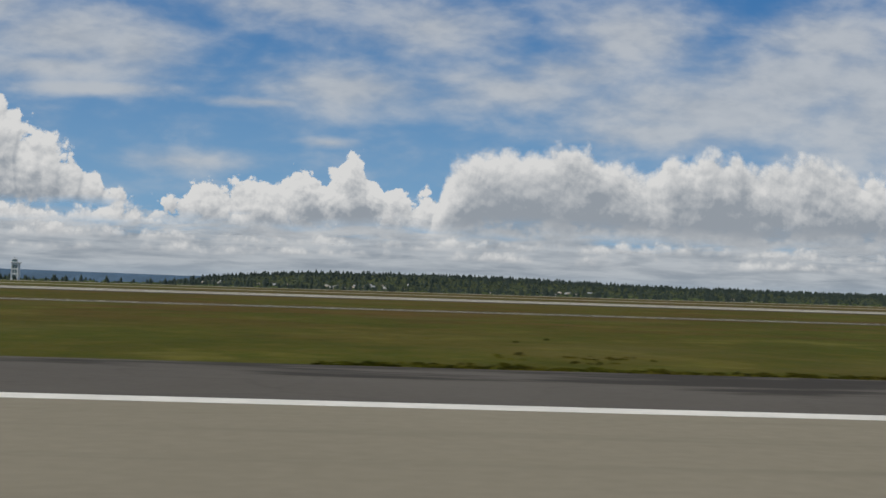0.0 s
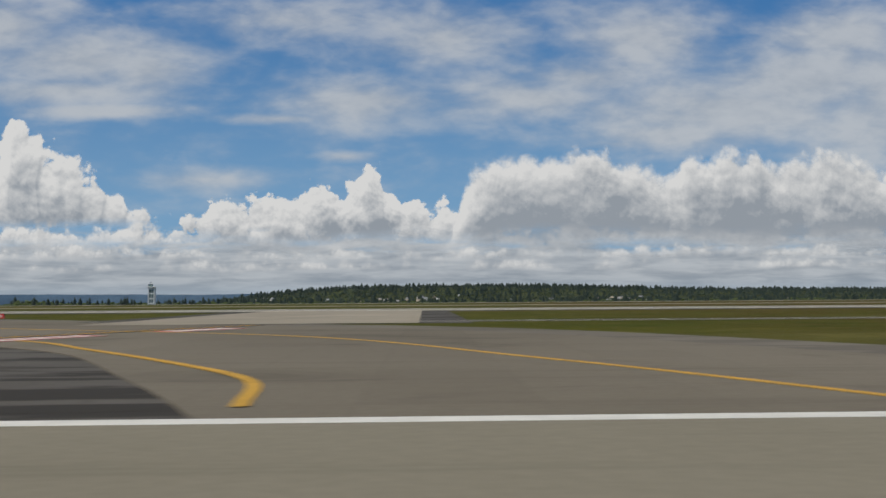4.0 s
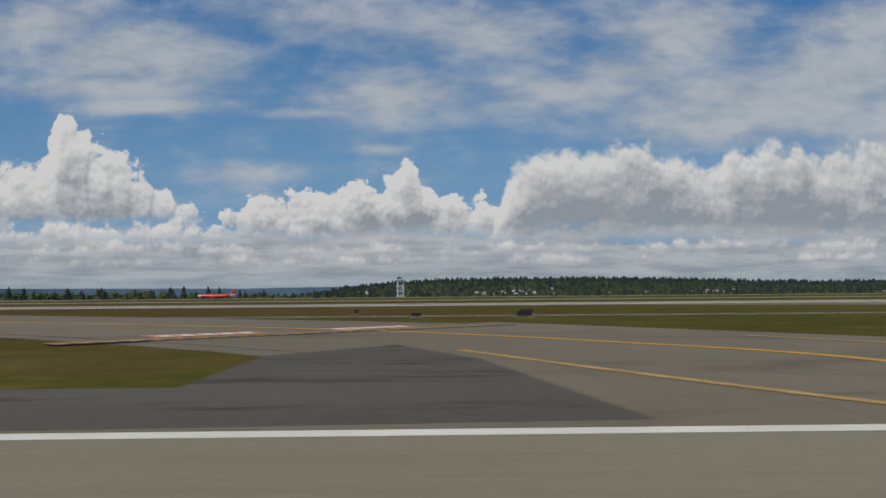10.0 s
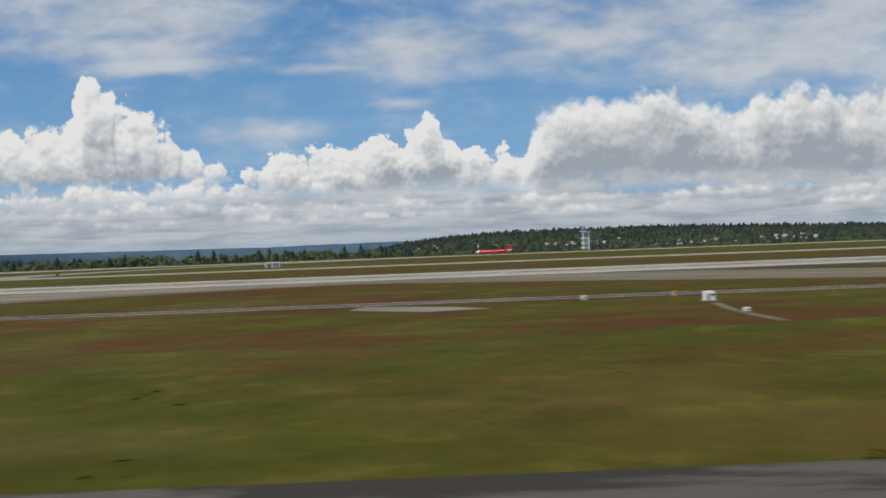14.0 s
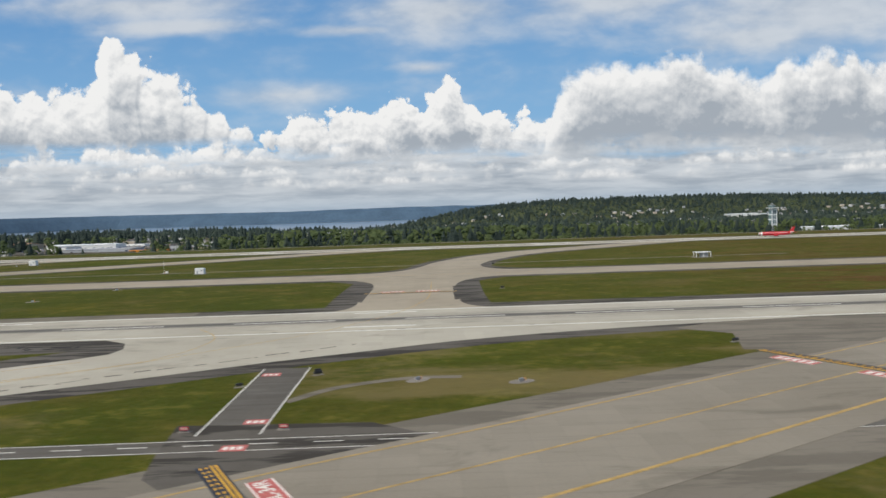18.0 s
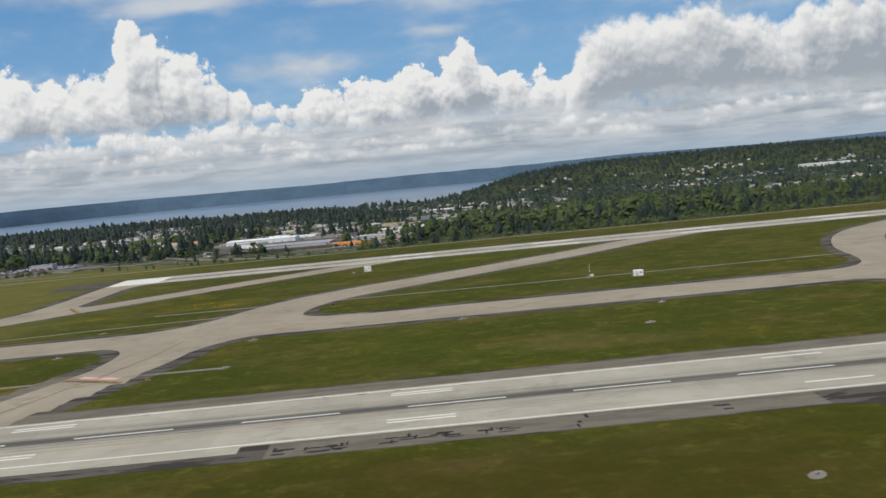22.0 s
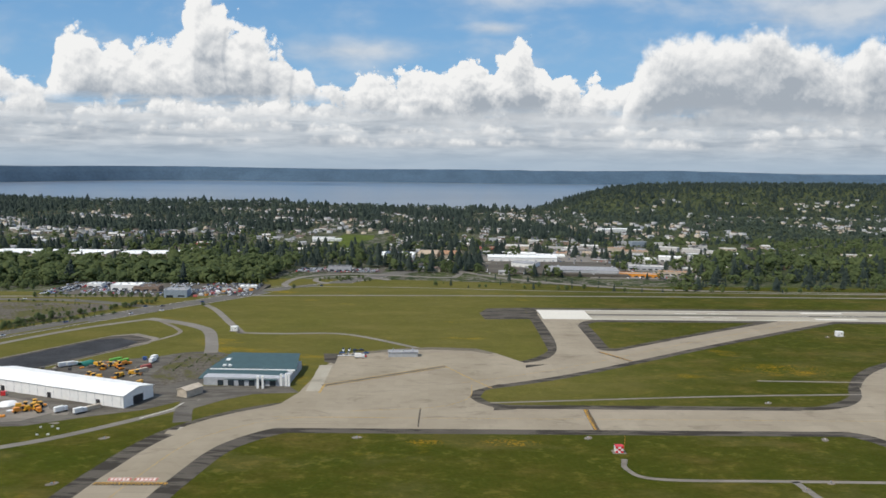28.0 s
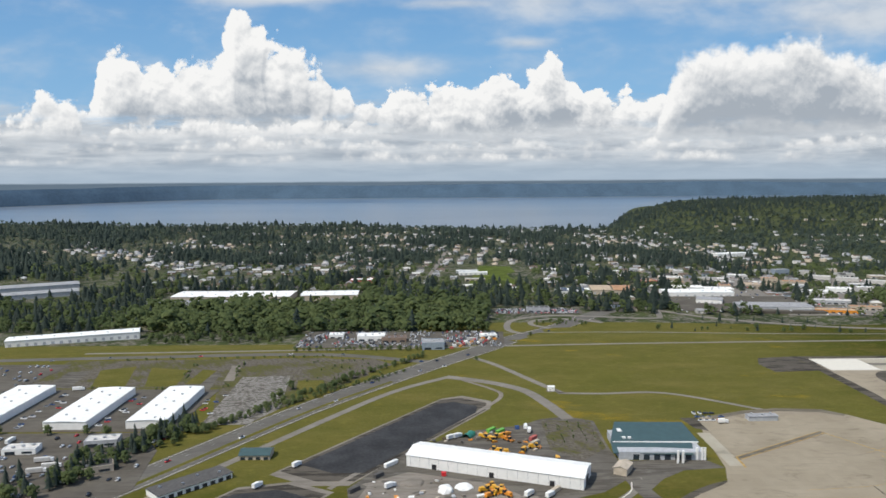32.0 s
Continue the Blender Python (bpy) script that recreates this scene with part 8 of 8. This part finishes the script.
BLOCKS = (
    (-1729, 1481, 46, 34, 7, -10, "wall_tan", "roof_pale", "tan commercial building with a pale flat roof"),
    (-1789, 1431, 30, 26, 6, 20, "red_paint", "roof_rust", "low red-walled commercial building"),
    (-1742, 1350, 62, 28, 7, -6, "white_metal", "roof_white", "white commercial building with a bright flat roof"),
    (-1685, 1345, 52, 26, 6, -6, "white_metal", "roof_white", "white commercial building with a bright flat roof"),
    (-1640, 1150, 54, 26, 6, -10, "wall_grey", "roof_pale", "grey commercial building with a pale flat roof"),
    (-1580, 1135, 60, 16, 5, -14, "orange", "roof_tan", "low orange-walled store with a tan roof"),
    (-1520, 1160, 46, 16, 5, -14, "wall_tan", "roof_rust", "low tan store with a rust-coloured roof"),
    (-1545, 1215, 60, 20, 6, -14, "wall_grey", "roof_pale", "grey commercial building with a pale flat roof"),
    (-1527, 1299, 44, 24, 8, -12, "white_metal", "roof_white", "white commercial building with a bright flat roof"),
    (-1470, 1330, 40, 24, 8, -12, "white_metal", "roof_white", "white commercial building with a bright flat roof"),
    (-1432, 1275, 44, 20, 6, -20, "wall_white", "roof_white", "white commercial building with a bright flat roof"),
    (-1503, 1436, 44, 22, 7, -8, "wall_tan", "roof_rust", "tan store with a rust-coloured flat roof"),
    (-1590, 1395, 50, 30, 7, -8, "wall_tan", "roof_tan", "broad tan store with a flat tan roof"),
    (-1640, 1440, 36, 24, 6, 4, "wall_white", "roof_pale", "white commercial building with a pale flat roof"),
    (-1600, 1290, 40, 22, 6, -10, "wall_brown", "roof_grey", "brown commercial building with a grey flat roof"),
    (-1420, 1500, 40, 20, 9, -30, "wall_white", "roof_pale", "white apartment block with a pale roof"),
    (-1380, 1470, 40, 16, 9, -30, "wall_white", "roof_pale", "white apartment block with a pale roof"),
    (-1345, 1430, 40, 16, 9, -30, "wall_white", "roof_pale", "white apartment block with a pale roof"),
    (-1310, 1395, 36, 16, 8, -30, "wall_white", "roof_white", "white apartment block with a bright roof"),
    (-1500, 1590, 34, 16, 10, 10, "wall_white", "roof_grey", "white apartment block with a grey roof"),
    (-1455, 1600, 34, 16, 10, 10, "wall_blue", "roof_grey", "blue-grey apartment block with a grey roof"),
    (-1410, 1575, 34, 16, 10, -20, "wall_white", "roof_grey", "white apartment block with a grey roof"),
    (-1490, 1690, 30, 20, 8, 0, "wall_brown", "roof_rust", "brown apartment block with a rust-coloured roof"),
    (-1430, 1760, 34, 20, 8, 10, "wall_tan", "roof_rust", "tan apartment block with a rust-coloured roof"),
    (-1180, 1400, 40, 18, 6, -8, "wall_white", "roof_pale", "white commercial building with a pale flat roof"),
    (-1080, 1410, 60, 20, 6, -6, "wall_tan", "roof_pale", "tan commercial building with a pale flat roof"),
    (-1000, 1400, 44, 20, 6, -6, "wall_tan", "roof_rust", "tan store with a rust-coloured flat roof"),
    (-2343, 1452, 44, 26, 7, 0, "red_paint", "roof_white", "red-fronted store with a white flat roof"),
    (-2675, 2295, 50, 34, 10, 0, "white_metal", "roof_white", "white hall with a bright roof among trees"),
    (-2275, 915, 34, 20, 6, 2, "white_metal", "roof_white", "white car-lot building with a bright roof"),
    (-2246, 905, 30, 18, 5, 2, "wall_brown", "roof_brown", "low brown-roofed building in a car lot"),
    (-2320, 930, 18, 14, 5, 2, "white_metal", "roof_white", "small white building in a car lot"),
    (-2198, 868, 26, 22, 8, 4, "wall_blue", "roof_grey", "blue-grey warehouse beside the highway"),
    (-2129, 925, 20, 12, 4, 10, "white_metal", "roof_white", "small white building beside the highway"),
    (-2040, 1128, 34, 14, 7, 0, "wall_grey", "roof_dark", "dark-roofed office among parked cars"),
    (-2430, 505, 24, 16, 4.4, 25, "wall_tan", "roof_dark", "tan shop with a dark flat roof"),
    (-2447, 556, 24, 14, 4.6, 10, "wall_grey", "roof_pale", "grey workshop with a pale green roof"),
    (-2500, 540, 24, 12, 4.0, 5, "white_metal", "roof_pale", "low white workshop in a lot"),
    (-2680, 560, 60, 24, 6, 2, "white_metal", "roof_white", "white flat-roofed workshop in an industrial lot"),
    (-2780, 660, 70, 30, 6, 2, "wall_grey", "roof_pale", "grey flat-roofed workshop in an industrial lot"),
    (-2760, 770, 60, 26, 6, 4, "wall_grey", "roof_grey", "grey flat-roofed workshop in an industrial lot"),
    (-2120, 1480, 40, 14, 4, 0, "wall_tan", "roof_pale", "low tan school annexe beside a field"),
    (-2080, 1385, 50, 16, 5, 0, "wall_tan", "roof_white", "low tan building with a white roof"),
)
shop_dice = random.Random(19)
SHOPS = []
while len(SHOPS) < 34:
    x, y = shop_dice.uniform(-1985, -1280), shop_dice.uniform(1130, 1640)
    if y < 1100 + 0.35 * max(0, x + 1700) or any(abs(x - q[0]) < q[2] / 2 + 24 and abs(y - q[1]) < q[3] / 2 + 18 for q in list(BLOCKS) + SHOPS) or (-2000 < x < -1600 and y < 1330):
        continue
    wall, roof, words = shop_dice.choice((("wall_white", "roof_white", "white store with a bright flat roof"), ("wall_tan", "roof_pale", "tan store with a pale flat roof"), ("wall_tan", "roof_rust", "tan store with a rust-coloured roof"), ("wall_grey", "roof_pale", "grey store with a pale flat roof"), ("wall_brown", "roof_grey", "brown store with a grey flat roof"), ("wall_white", "roof_grey", "white apartment block with a grey roof")))
    SHOPS.append((x, y, shop_dice.uniform(16, 38), shop_dice.uniform(12, 22), shop_dice.uniform(4, 9), shop_dice.choice((-12, 0, 78, -8)), wall, roof, words, 2))
for spec in BLOCKS:
    block(*spec)
for spec in SHOPS:
    block(*spec)
parked_cars()
# stores of coloured goods, trailers and trucks in the lots
lorry = truck("car_white", "roof_pale", "box truck with a pale grey trailer in a lot", 13)
pale_lorry = truck("car_white", "white_metal", "white box truck standing in a lot", 11)
for x, y, a in ((-2473, 520, 12), (-2462, 509, 12), (-2468, 500, 14), (-2440, 482, 20), (-2520, 560, 90), (-2535, 700, 10), (-2412, 596, 80), (-2150, 905, 15)):
    drop(lorry if (x + y) % 3 < 1 else pale_lorry, x, y, a)
for k in range(16):
    x, y = -2176 + 3.6 * k, 862 + 3.1 * k + 7 * (k % 3)
    mat, tone = (("red_paint", "rust-red"), ("orange", "orange"), ("wall_tan", "tan"), ("white_metal", "white"))[(k * 7) % 4]
    crate = empty("stock_crate", pose(x, y, land(x, y) + 0.05, 0, 0, 20 * (k % 5)), f"{tone} stack of goods in a roadside yard", "crate", "goods in a roadside yard")
    part("body", one_box(4.5, 2.4, 2.2 + 0.4 * (k % 3), 0, 0, 0.15, 0.06), M[mat], crate)
    for s in (-1, 1):
        part("skid", one_box(4.3, 0.25, 0.15, 0, s * 0.8, 0), M["bark"], crate)
for k in range(46):
    u = rng.random()
    if k < 26:
        x, y = -2196 + 78 * u + rng.uniform(-3, 3), 540 + 30 * u * (1 - u) * 3 + rng.uniform(-8, 14)
    else:
        x, y = -2236 + 100 * u, 452 + rng.uniform(-14, 12) + 10 * u
    mat, tone = (("wall_tan", "tan"), ("roof_dark", "dark grey"), ("orange", "orange"), ("white_metal", "white"), ("gravel", "pale concrete"), ("bark", "brown wooden"), ("wall_grey", "grey"))[k % 7]
    crate = empty("stock_crate", pose(x, y, 0.04, 0, 0, rng.uniform(0, 180)), f"{tone} stack of stores in the works yard", "crate", "stores in the works yard")
    part("body", one_box(rng.uniform(1.6, 5.0), rng.uniform(1.2, 2.4), rng.uniform(0.5, 1.8), 0, 0, 0.14, 0.05), M[mat], crate)
    part("skid", one_box(1.5, 0.9, 0.14, 0, 0, 0), M["bark"], crate)
sports = slab_bm([(-2137, 1412), (-2022, 1428), (-2030, 1700), (-2100, 1712)], -40, max(land(-2080, 1430), land(-2080, 1600), land(-2060, 1700)) + 0.4)
paving("sports_field", sports, "field", "bright green school playing field", "field")


# ---- everything to the drawn scale ----
for ob in list(scene.objects):
    if ob.parent is None and ob.type in ("MESH", "EMPTY", "FONT"):
        ob.matrix_basis = Matrix.Scale(SCALE, 4) @ ob.matrix_basis
